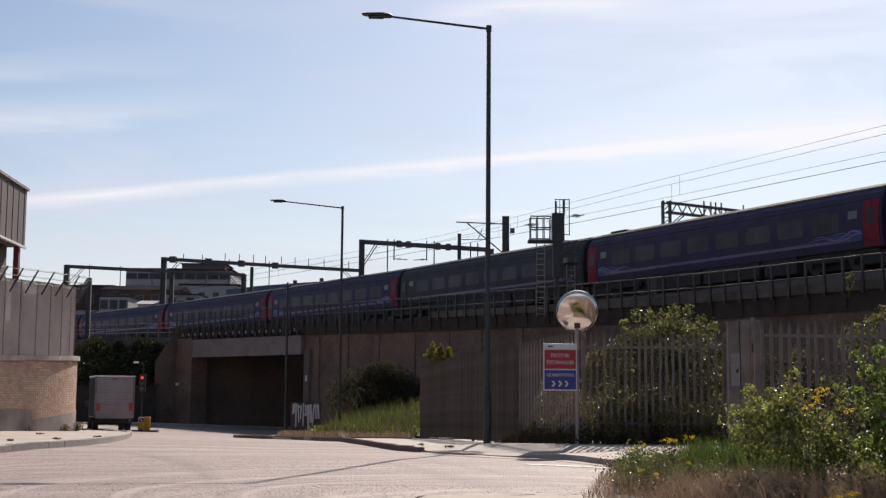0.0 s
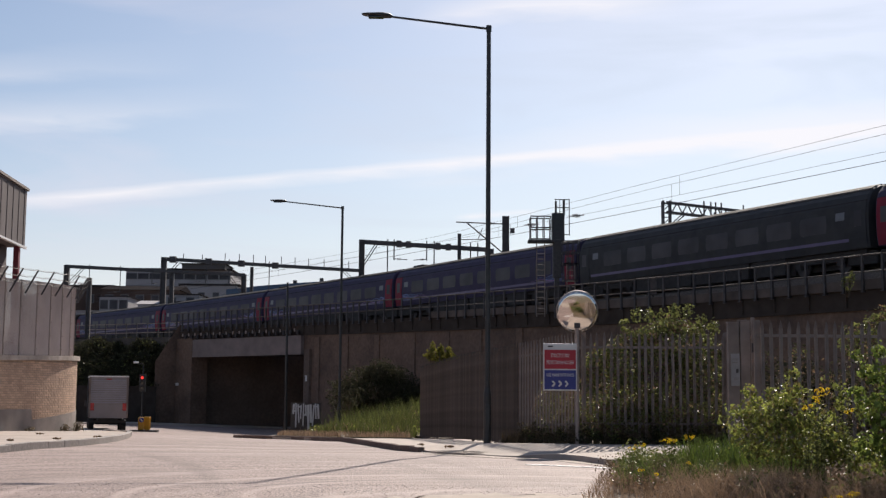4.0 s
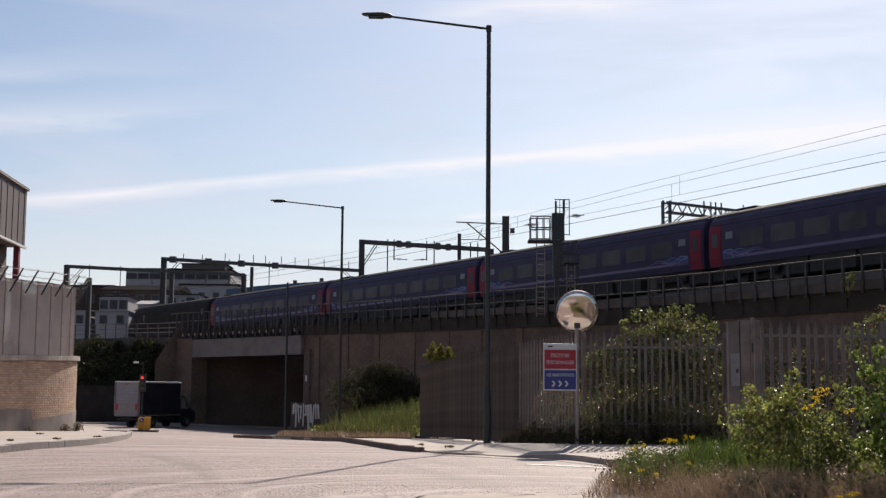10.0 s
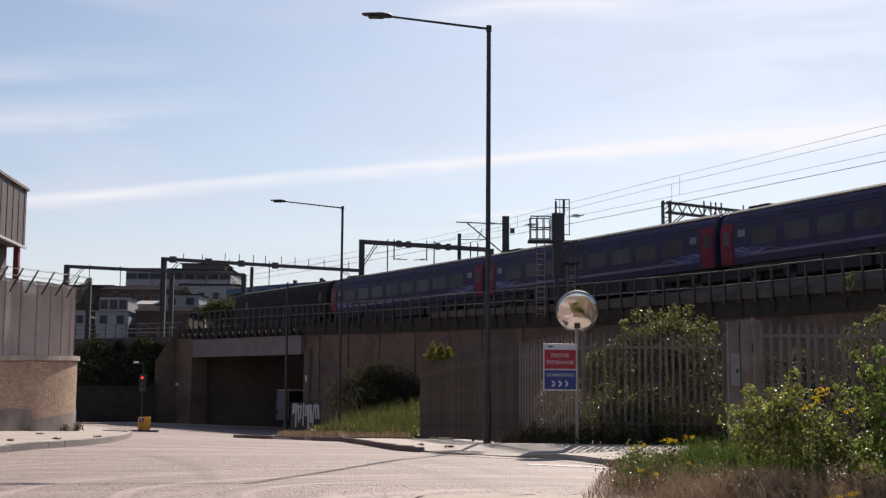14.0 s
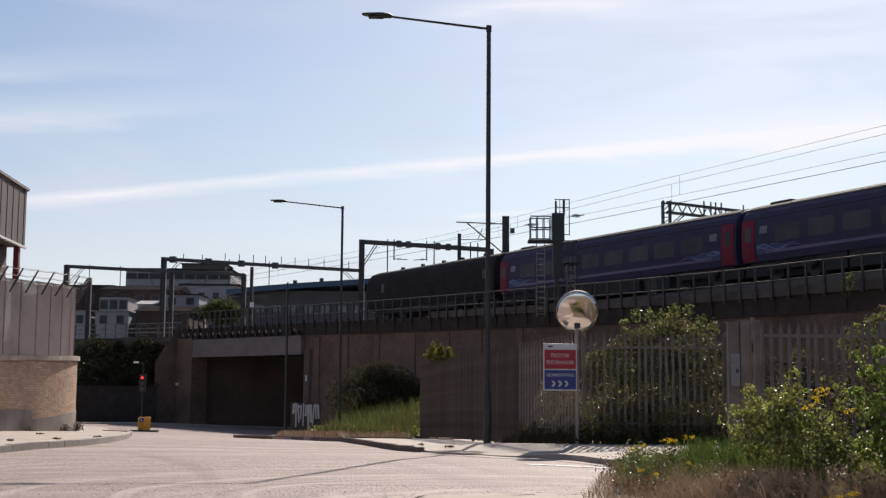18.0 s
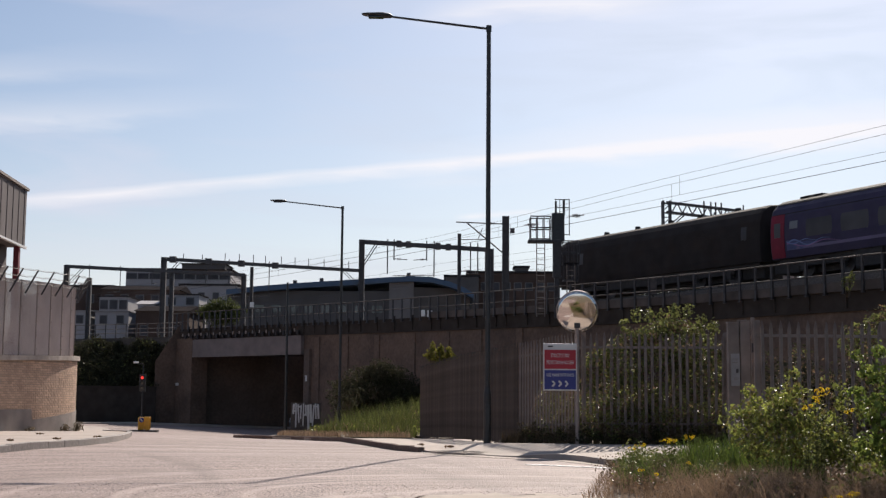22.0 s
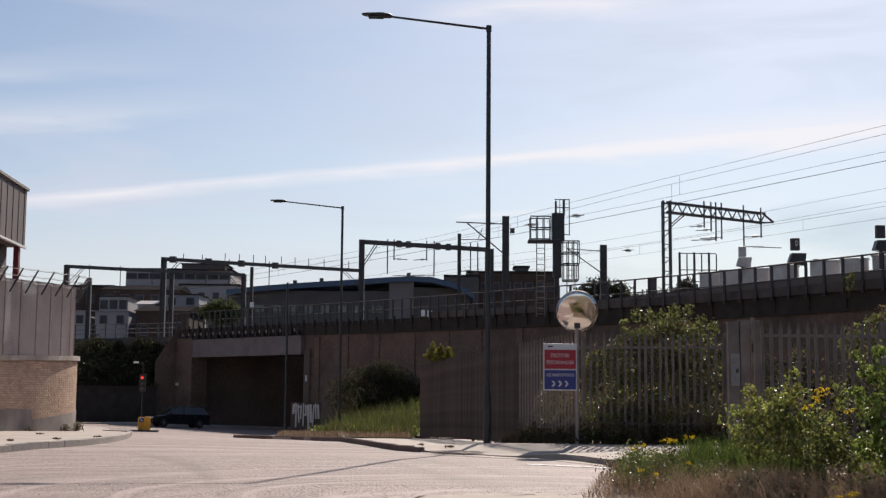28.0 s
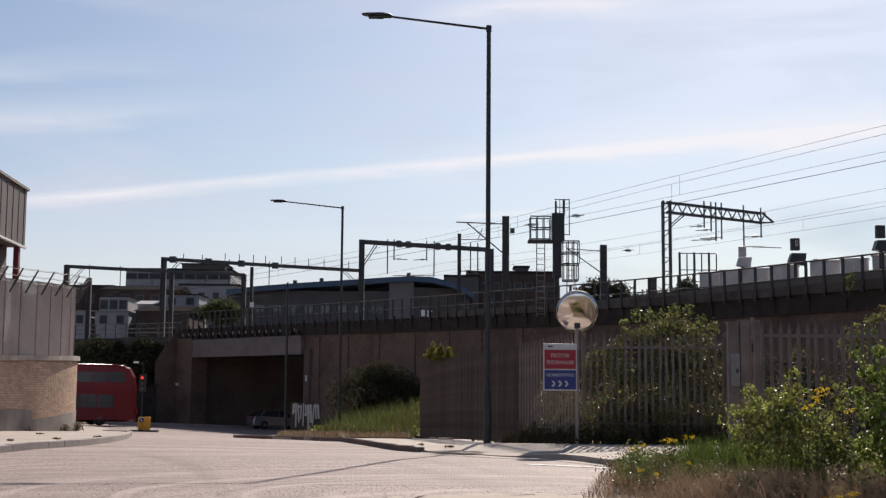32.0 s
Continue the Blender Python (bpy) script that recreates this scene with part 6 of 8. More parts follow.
grass("tall_dry_weeds", blades("tall_dry_weeds", scatter([(2.75, 13.3), (3.0, 13.75), (5.2, 13.3), (5.2, 12.5), (2.6, 12.6)], 3400, 43, 0.03, 1.3), 0.44, 0.003, GRASS_DRY, 43, 0.95), "tall tangled dry stalks in front of the bush")
grass("dry_weed_leaves", leaves("dry_weed_leaves", [(2.85 + 0.13 * i, 13.1 + 0.3 * math.sin(i * 2.1), 0.2 + 0.1 * math.cos(i * 1.3), 0.16, 0.25, 0.17) for i in range(18)], 4200, 0.03, LEAF_DRY, 44, 0.1, 0.1), "withered brown leaves among the dry stalks", "weeds")
grass("verge_stalks", blades("verge_stalks", scatter([(2.1, 15.6), (2.6, 17.4), (3.6, 17.4), (5.4, 15.0), (5.4, 11.4), (2.3, 12.2)], 7000, 36, 0.03, 0.7), 0.34, 0.003, GRASS_DRY, 36, 0.55), "tangled reddish dry stalks at the verge edge")
grass("verge_greens", leaves("verge_greens", [(3.1 + 0.16 * i, 13.2 + 0.25 * math.sin(i * 2.3), 0.2 + 0.06 * math.cos(i), 0.2, 0.25, 0.2) for i in range(10)], 1500, 0.045, LEAF, 41, 0.1, 0.1), "low green weeds at the foot of the bush", "weeds")
grass("verge_weeds", leaves("verge_weeds", [(2.5 + 0.42 * (i % 6) + 0.15 * math.sin(i), 12.6 + 0.75 * (i // 6) + 0.2 * math.cos(i * 2), 0.12, 0.34, 0.4, 0.14) for i in range(36)], 6500, 0.035, LEAF_DRY, 37, 0.1, 0.1), "low withered weeds on the verge", "weeds")


def ragwort(x, y, top, heads, seed, spread=0.12):
    """A yellow-flowered weed: stems, leaves, and each flower head."""
    rng = random.Random(seed)
    z = gz(x, y) + 0.03
    h = top - z
    t = thing("ragwort", pose(x, y, z), "wild ragwort in bloom with bright yellow daisy heads", "wildflower", "yellow wildflowers")
    tips = []
    for k in range(heads):
        bm = B()
        a, r = rng.uniform(0, 6.28), spread * math.sqrt(rng.random())
        tip = Vector((r * math.cos(a), r * math.sin(a), h * rng.uniform(0.93, 1.0) - 0.25 * r))
        tips.append(tip)
        bm_rod(bm, (0.02 * math.cos(a), 0.02 * math.sin(a), 0), (tip.x * 0.4, tip.y * 0.4, h * 0.6), 0.0022, 0.0018, 5)
        bm_rod(bm, (tip.x * 0.4, tip.y * 0.4, h * 0.6), tip, 0.0018, 0.001, 5)
        part("stem", bm, GRASS, t)
    piece("foliage", leaves("foliage", [(0, 0, h * 0.45, spread * 0.8, spread * 0.8, h * 0.42)], 110, 0.036, LEAF, seed, 0.1, 0.1), t, Matrix())
    for tip in tips:
        m = Matrix.Translation(tip) @ Euler((rng.uniform(0.3, 1.2), rng.uniform(-0.5, 0.5), rng.uniform(0, 6.28))).to_matrix().to_4x4()
        fl = piece("flower", FLOWER_ME, t, m)
        piece("flower_disc", DISC_ME, fl, Matrix())


def flower_meshes():
    v, f = [], []
    for k in range(12):
        a = k * math.pi / 6
        for r, da, z in ((0.006, 0.0, 0.0), (0.018, -0.2, 0.004), (0.026, 0.0, 0.001), (0.018, 0.2, 0.004)):
            v.append((r * math.cos(a + da), r * math.sin(a + da), z))
        f.append([4 * k, 4 * k + 1, 4 * k + 2, 4 * k + 3])
    bm = B()
    bmesh.ops.create_uvsphere(bm, u_segments=8, v_segments=5, radius=0.0085)
    return quick_mesh("flower", v, f, PETAL), mesh_of(bm, "flower_disc", FLOWER_EYE)


FLOWER_ME, DISC_ME = flower_meshes()
for x, y, top, hd, sp in ((2.70, 18.0, 0.56, 5, 0.09), (2.62, 18.1, 0.52, 3, 0.06), (3.0, 17.5, 0.64, 6, 0.1), (3.08, 17.5, 0.66, 5, 0.08), (3.27, 17.5, 0.69, 6, 0.09), (2.40, 15.7, 0.33, 3, 0.04), (2.5, 15.5, 0.3, 4, 0.05), (3.02, 16.0, 0.42, 3, 0.04), (3.84, 13.2, 1.3, 9, 0.09), (3.78, 13.25, 1.22, 7, 0.09), (4.03, 13.0, 1.12, 3, 0.05), (3.70, 13.3, 1.14, 4, 0.06), (3.74, 12.4, 0.27, 8, 0.08), (3.86, 12.4, 0.3, 8, 0.07), (3.64, 12.42, 0.25, 6, 0.06)):
    ragwort(x, y, top, hd, int(x * 100 + top * 31), sp)

# shrubs and trees farther off
bush("dark_shrub", [(-3.9, 77.0, 1.6, 2.0, 1.6, 1.7), (-2.6, 77.5, 1.3, 1.6, 1.5, 1.6), (-5.4, 78.0, 1.2, 1.3, 1.4, 1.5), (-3.6, 77, 2.5, 1.3, 1.2, 0.9), (-1.7, 77.5, 1.0, 1.0, 1.2, 1.2)], 20000, 0.11, LEAF_DARK, "dark evergreen shrub against the railway wall", 21, (-3.8, 77.2, -0.8), 0.05, 30)
bush("roadside_shrub", [(-5.9, 72.0, 1.4, 0.6, 0.6, 0.8), (-4.7, 70.5, 1.3, 0.5, 0.5, 0.6), (-5.4, 71.5, 0.6, 0.7, 0.7, 0.8)], 750, 0.11, LEAF_DARK, "loose green shrub on the grass bank", 22, (-5.4, 71.5, -0.65), 0.03, 16)
bush("roadside_shrub", [(-0.3, 47.5, 2.7, 0.36, 0.5, 0.26), (-0.35, 47.5, 2.98, 0.1, 0.2, 0.2), (-0.05, 47.5, 2.9, 0.12, 0.2, 0.22), (0.25, 47.5, 2.85, 0.14, 0.3, 0.2), (0.2, 47.5, 2.62, 0.36, 0.4, 0.22), (0.0, 47.6, 1.4, 0.6, 0.5, 1.2)], 2600, 0.09, LEAF_YELLOW, "yellow-green shrub rising behind the fence", 23, (0.0, 47.6, -0.2), 0.03, 16)
_cl = []
_rng = random.Random(24)
for k in range(125):
    x = -22.9 - (7.5 if k < 85 else 22) * _rng.random()
    tt = 0.28 + 0.72 * _rng.random()
    y = 101.5 - (x + 27) * -0.42 + tt * 8.5
    _cl.append((x, y, -0.6 + tt * 6.2, 0.9, 0.9, 0.6))
for k in range(70):
    _f = _rng.random()
    _q = Vector((-23.7, 104.0, -1.2)).lerp(Vector((-27.5, 100.7, -1.0)), _f).lerp(Vector((-21.9, 107.0, 5.7)).lerp(Vector((-30.0, 112.0, 5.8)), _f), _rng.uniform(0.22, 0.93))
    _cl.append((_q.x - 0.2, _q.y - 0.45, _q.z + 0.3, _rng.uniform(0.5, 0.95), 0.7, _rng.uniform(0.4, 0.75)))
bush("embankment_scrub", _cl, 70000, 0.14, LEAF_DARK, "dark scrub covering the railway embankment", 25, (-30, 104, 0.0), 0.03, 46, (5000, 0.13, LEAF))


def tree(x, y, foot, clumps, n, size, material, label, seed, trunk=0.25):
    t = thing("tree", pose(x, y, foot), label, "tree", "trees beyond the railway")
    loc = [(a - x, b - y, c - foot, r, s, q) for a, b, c, r, s, q in clumps]
    top = loc[0][2]
    bm = B()
    bm_rod(bm, (0, 0, -0.1), (0.1, 0, top * 0.55), trunk, trunk * 0.7, 10)
    bm_rod(bm, (0.1, 0, top * 0.55), (0.0, 0, top), trunk * 0.7, trunk * 0.35, 8)
    part("trunk", bm, TWIG, t)
    for c in loc:
        bm = B()
        bm_rod(bm, (0.05, 0, top * 0.5), (c[0], c[1], c[2]), trunk * 0.4, trunk * 0.12, 6)
        part("limb", bm, TWIG, t)
    piece("crown", leaves("crown", loc, n, size, material, seed, 0.2, 0.3), t, Matrix())


tree(18.6, 150, -1.05, [(18.0, 150, 13.9, 1.9, 2, 1.5), (16.4, 150, 13.2, 1.4, 1.8, 1.2), (20.3, 150, 13.6, 1.7, 1.8, 1.3), (22.2, 150.5, 12.5, 1.5, 1.5, 1.0), (23.4, 150, 11.6, 1.2, 1.5, 1.0), (17.6, 149, 12.0, 2.6, 2, 1.2), (20.8, 149, 11.8, 2.6, 2, 1.3)], 6500, 0.3, LEAF_DARK, "broad dark green tree beyond the railway", 41)
tree(28.3, 150, -1.05, [(28.2, 150, 14.3, 1.1, 1.2, 1.0), (27.3, 150, 13.4, 1.1, 1.2, 1.0), (29.5, 150, 13.6, 1.2, 1.2, 1.0), (28.3, 149, 12.3, 2.2, 1.4, 1.2)], 3000, 0.28, LEAF_DARK, "dark green tree top behind the railway cabinets", 44)
tree(-25.6, 150, -1.05, [(-25.6, 150, 11.4, 1.8, 1.6, 1.2), (-27.0, 150, 10.9, 1.3, 1.4, 1.0), (-24.0, 150, 10.8, 1.4, 1.4, 1.0), (-25.4, 150, 10.2, 2.4, 1.6, 1.0)], 6500, 0.2, LEAF_BANK, "small green tree beyond the bridge", 42)
tree(14.9, 92, -1.05, [(14.2, 92, 8.0, 0.9, 1.0, 0.8), (15.3, 92, 8.2, 1.0, 1.0, 0.8), (16.6, 92, 7.8, 0.9, 1.0, 0.7), (13.3, 92, 7.5, 0.9, 1.0, 0.8)], 2400, 0.2, LEAF_DARK, "dark tree top rising beside the cabinets", 43, 0.15)


# ---- street furniture ----
def text_mesh(body, size, material, name, width=None):
    """Flat lettering in the built-in font, facing -y, centred, drawn in to a width."""
    cu = bpy.data.curves.new(name, "FONT")
    cu.body, cu.size, cu.align_x, cu.align_y, cu.extrude = body, size, "CENTER", "CENTER", 0.002
    ob = bpy.data.objects.new(name, cu)
    me = bpy.data.meshes.new_from_object(ob)
    bpy.data.objects.remove(ob)
    me.materials.clear()
    me.materials.append(material)
    if width:
        span = max(v.co.x for v in me.vertices) - min(v.co.x for v in me.vertices)
        me.transform(Matrix.Scale(width / span, 4, (1, 0, 0)))
    me.transform(Matrix.Rotation(math.pi / 2, 4, "X"))
    return me


SIGN_RED = mat("sign_red", (0.36, 0.022, 0.035), (0.32, 0.02, 0.03), 2, 0.6)
SIGN_BLUE = mat("sign_blue", (0.035, 0.04, 0.20), (0.03, 0.034, 0.17), 2, 0.5)
SIGN_WHITE = mat("sign_white", (0.62, 0.60, 0.58), (0.55, 0.53, 0.51), 2, 0.5)
MIRROR = mat("mirror_face", (0.90, 0.85, 0.79), (0.84, 0.79, 0.73), 3, 0.09, 1.0)


def mirror_and_sign():
    x, y, k = 2.968, 28.6, 1.083
    z = 0.0
    t = thing("traffic_mirror", pose(x, y, z), "round convex traffic mirror on a grey steel post", "mirror")
    t.scale = (k, k, k)
    bm = B()
    bm_rod(bm, (0, 0.05, -0.1), (0, 0.05, 2.75), 0.04, n=14)
    part("post", bm, M["galv_pale"], t)
    m = pose(0, -0.02, 2.93 - 0.1, 12, 0, 0)
    bm = B()
    rings = []
    for r, d in ((0.415, 0.0), (0.43, 0.02), (0.43, 0.06), (0.30, 0.10), (0.02, 0.11)):
        rings.append([(r * math.cos(a * math.pi / 24), d, r * math.sin(a * math.pi / 24)) for a in range(48)])
    bm_loft(bm, rings)
    ob = part("housing", bm, M["galv_pale"], t, smooth=True)
    ob.matrix_basis = m
    bm = B()
    rings = []
    for q in range(9):
        r = 0.415 * (1 - q / 8) + 0.001
        rings.append([(r * math.cos(a * math.pi / 32), -0.045 + 0.045 * (r / 0.415) ** 2, r * math.sin(a * math.pi / 32)) for a in range(64)])
    bm_loft(bm, rings)
    ob = part("mirror_glass", bm, MIRROR, t, "dusty convex mirror reflecting sky and road", smooth=True)
    ob.matrix_basis = m
    bm = B()
    bm_box(bm, 0, 0.05, 2.55, 0.12, 0.14, 0.1, bevel=0.01)
    part("clamp", bm, M["iron"], t)
    # sign board fixed beside the post
    s = thing("warning_sign", pose(2.584, 28.55, z), "red and blue notice board strictly no pedestrian access", "sign")
    s.scale = (k, k, k)
    bm = B()
    bm_box(bm, 0, 0.0, 1.705, 0.68, 0.02, 0.95, bevel=0.006)
    part("board", bm, SIGN_WHITE, s)
    bm = B()
    bm_box(bm, 0, -0.013, 1.86, 0.635, 0.006, 0.385)
    part("red_panel", bm, SIGN_RED, s)
    bm = B()
    bm_box(bm, 0, -0.013, 1.45, 0.635, 0.006, 0.385)
    part("blue_panel", bm, SIGN_BLUE, s)
    for body, size, width, zz in (("STRICTLY NO", 0.105, 0.37, 1.935), ("PEDESTRIAN ACCESS", 0.1, 0.55, 1.795), ("USE MAIN ENTRANCE", 0.095, 0.55, 1.54)):
        piece("lettering", text_mesh(body, size, SIGN_WHITE, "lettering", width), s, pose(0, -0.0185, zz))
    for q in range(3):
        bm = B()
        cx = -0.13 + 0.13 * q
        for dz in (-1, 1):
            bm_bar(bm, (cx - 0.03, -0.018, 1.37 + dz * 0.055), (cx + 0.025, -0.018, 1.37), 0.035, 0.004, (0, 1, 0))
        part("arrow", bm, SIGN_WHITE, s)
    bm = B()
    bm_box(bm, -0.2, -0.012, 2.12, 0.1, 0.005, 0.03)
    part("small_print", bm, M["iron"], s)
    for zz in (1.4, 2.0):
        bm = B()
        bm_box(bm, 0.1, 0.03, zz, 0.55, 0.03, 0.04)
        part("bracket", bm, M["galv"], s)


mirror_and_sign()


def gate_post():
    g = thing("gate_post", pose(5.05, 22.3, 0.05), "wide grey steel gate post with a white notice", "gate post")
    for dx, w, d, h in ((-0.07, 0.19, 0.12, 2.42), (0.13, 0.17, 0.2, 2.45)):
        bm = B()
        bm_box(bm, dx, 0 if dx < 0 else 0.05, h / 2, w, d, h, bevel=0.01)
        bm_box(bm, dx, 0 if dx < 0 else 0.05, h + 0.01, w + 0.02, d + 0.02, 0.02)
        part("upright", bm, M["galv"], g)
    bm = B()
    bm_box(bm, -0.05, -0.07, 1.62, 0.15, 0.012, 0.55, bevel=0.003)
    n = part("notice", bm, mat("faded_notice", (0.3, 0.285, 0.28), (0.24, 0.23, 0.225), 8, 0.6), g, "white laminated notice")
    for zz, w in ((1.8, 0.1), (1.77, 0.08), (1.74, 0.1), (1.48, 0.1), (1.45, 0.07)):
        bm = B()
        bm_box(bm, -0.05, -0.078, zz, w, 0.004, 0.008)
        part("print_line", bm, M["galv"], n)
    bm = B()
    bm_box(bm, -0.02, -0.078, 1.6, 0.04, 0.004, 0.07)
    part("printed_emblem", bm, M["iron"], n)
    for zz in (0.5, 2.0):
        bm = B()
        bm_rod(bm, (0.28, 0.02, zz - 0.08), (0.28, 0.02, zz + 0.08), 0.025, n=10)
        part("hinge", bm, M["iron"], g)


gate_post()
YELLOW = mat("bollard_yellow", (0.70, 0.34, 0.02), (0.60, 0.28, 0.02), 3, 0.5)


def keep_left_bollard():
    x, y = -18.15, 80.0
    z = gz(x, y)
    isl = thing("traffic_island", pose(x, y, z), "low dark kerbed traffic island in the road", "traffic island")
    bm = B()
    bm_prism(bm, [(-0.85, -0.35), (-0.7, -0.5), (0.6, -0.5), (0.85, -0.3), (0.85, 0.3), (0.6, 0.5), (-0.7, 0.5), (-0.85, 0.35)], -0.1, 0.1)
    part("kerb", bm, M["iron"], isl)
    b = thing("bollard", pose(x, y, z + 0.1), "yellow plastic traffic bollard on a kerbed island", "bollard")
    for dx, rz, h in ((-0.19, 25, 0.78), (0.2, -18, 0.8)):
        bm = B()
        bm_box(bm, 0, 0, h / 2, 0.36, 0.2, h, bevel=0.04)
        ob = part("shell", bm, YELLOW, b)
        ob.matrix_basis = pose(dx, 0, 0, 0, 0, rz)
    bm = B()
    bm_rod(bm, (0, -0.115, 0), (0, -0.1, 0), 0.15, n=20)
    ob = part("arrow_disc", bm, SIGN_BLUE, b)
    ob.matrix_basis = pose(-0.19, 0, 0.6, 0, 0, 25)
    bm = B()
    bm_bar(bm, (-0.09, -0.12, 0.08), (0.07, -0.12, -0.08), 0.05, 0.01, (0, 1, 0))
    ob = part("arrow", bm, M["white"], b)
    ob.matrix_basis = pose(-0.19, 0, 0.6, 0, 0, 25)


keep_left_bollard()
RED_GLOW = mat("red_signal_lens", (1.0, 0.06, 0.05), (1.0, 0.05, 0.04), 2, 0.3, glow=0.6)


def traffic_light(x, y):
    z = gz(x, y)
    t = thing("traffic_light", pose(x, y, z), "black traffic light showing red on a slim pole", "traffic light")
    bm = B()
    bm_rod(bm, (0, 0, -0.1), (0, 0, 3.6), 0.06, n=12)
    part("pole", bm, M["lamp_paint"], t)
    bm = B()
    bm_rod(bm, (0, 0, 3.6), (0, 0, 4.35), 0.035, n=8)
    bm_rod(bm, (0, 0, 4.3), (-0.5, 0, 4.42), 0.025, n=8)
    br = part("bracket", bm, M["lamp_paint"], t)
    bm = B()
    bm_box(bm, -0.5, 0, 4.42, 0.34, 0.2, 0.13, bevel=0.04)
    part("detector", bm, M["white"], br, "white detector housing")
    bm = B()
    bm_box(bm, 0, -0.1, 3.05, 0.42, 0.2, 1.15, bevel=0.03)
    h = part("head", bm, M["lamp_paint"], t)
    for k, mt in ((0, RED_GLOW), (1, M["glass"]), (2, M["glass"])):
        zz = 3.4 - 0.35 * k
        bm = B()
        bm_rod(bm, (0, -0.2, zz), (0, -0.225, zz), 0.1, n=16)
        part("lens", bm, mt, h)
        bm = B()
        for a in range(9):
            q0, q1 = math.pi * a / 9, math.pi * (a + 1) / 9
            bm_bar(bm, (0.13 * math.cos(q0), -0.28, zz + 0.13 * math.sin(q0)), (0.13 * math.cos(q1), -0.28, zz + 0.13 * math.sin(q1)), 0.008, 0.16, (0, 1, 0))
        part("visor", bm, M["lamp_paint"], h)


traffic_light(-20.05, 87.6)


def odds():
    c = thing("lamp_column", pose(-9.05, 76.0, gz(-9.05, 76) + 0.1), "slim black steel lamp column beside the bridge", "lamp column")
    bm = B()
    bm_rod(bm, (0, 0, -0.1), (-0.05, 0, 8.95), 0.085, 0.06, 12)
    part("column", bm, M["lamp_paint"], c)
    bm = B()
    bm_rod(bm, (0, 0, 0), (0, 0, 1.3), 0.11, n=12)
    part("base_section", bm, M["lamp_paint"], c)
    # white-painted boards of a hoarding
    hd = thing("painted_hoarding", pose(-8.5, 82.0, gz(-8.5, 82) + 0.1), "low hoarding of boards daubed with white paint", "hoarding")
    rng = random.Random(5)
    for k in range(6):
        bm = B()
        bm_box(bm, -0.8 + k * 0.32, 0, 1.1 - 0.03 * rng.random(), 0.31, 0.03, 2.0)
        part("board", bm, M["deck"], hd)
    for k in range(11):
        bm = B()
        x, h = -0.78 + k * 0.155, rng.uniform(0.6, 1.6)
        m = pose(x, -0.024, 2.05 - h / 2 - 0.12 * rng.random(), 0, rng.uniform(-4, 4), 0)
        bm_box(bm, 0, 0, 0, rng.uniform(0.07, 0.14), 0.012, h, m)
        part("paint_mark", bm, SIGN_WHITE, hd)
    for zz in (0.8, 1.5):
        bm = B()
        bm_box(bm, 0, 0.04, zz, 1.9, 0.05, 0.1)
        part("rail", bm, M["iron"], hd)
    for k in range(5):
        bm = B()
        bm_box(bm, -0.7 + k * 0.33, -0.022, 1.55 + 0.3 * math.sin(k * 2.0), 0.2, 0.012, 0.1)
        part("paint_mark", bm, SIGN_WHITE, hd)
    for x, y, z, w, h, lb in ((-9.75, 94.35, 2.5, 0.36, 0.42, "small grey notice fixed to the railway wall"), (-21.295, 105.035, 2.1, 0.36, 0.22, "small white plate fixed to the bridge pier")):
        p = thing("wall_plate", pose(x, y, z, 0, 0, -43), lb, "sign")
        bm = B()
        bm_box(bm, 0, 0, 0, w, 0.06, h, bevel=0.01)
        part("plate", bm, SIGN_WHITE, p)


odds()


def trackside_box():
    """A small dark equipment case on a post behind the parapet."""
    t = thing("trackside_box", pose(10.72, 66.0, 5.9), "small dark brown equipment case on a post beside the track", "equipment box")
    bm = B()
    bm_rod(bm, (0, 0, -0.05), (0, 0, 0.6), 0.05, n=10)
    part("post", bm, M["iron"], t)
    bm = B()
    bm_box(bm, 0, 0, 0.95, 0.34, 0.3, 0.84, bevel=0.02)
    case = part("case", bm, M["rail_dull"], t)
    bm = B()
    bm_box(bm, 0, 0, 1.385, 0.38, 0.34, 0.03, bevel=0.008)
    part("lid", bm, M["iron"], case)
    bm = B()
    bm_box(bm, -0.26, 0, 0.62, 0.2, 0.08, 0.05, bevel=0.01)
    part("bracket", bm, M["iron"], t)


trackside_box()


# ---- left wall: bricks, rendered foot, fence, barbed wire ----
def line_at(s):
    for a, b in zip(LINE_L, LINE_L[1:]):
        l = (b - a).length
        if s <= l:
            d = (b - a).normalized()
            return a + d * s, d
        s -= l
    return LINE_L[-1], (LINE_L[-1] - LINE_L[-2]).normalized()


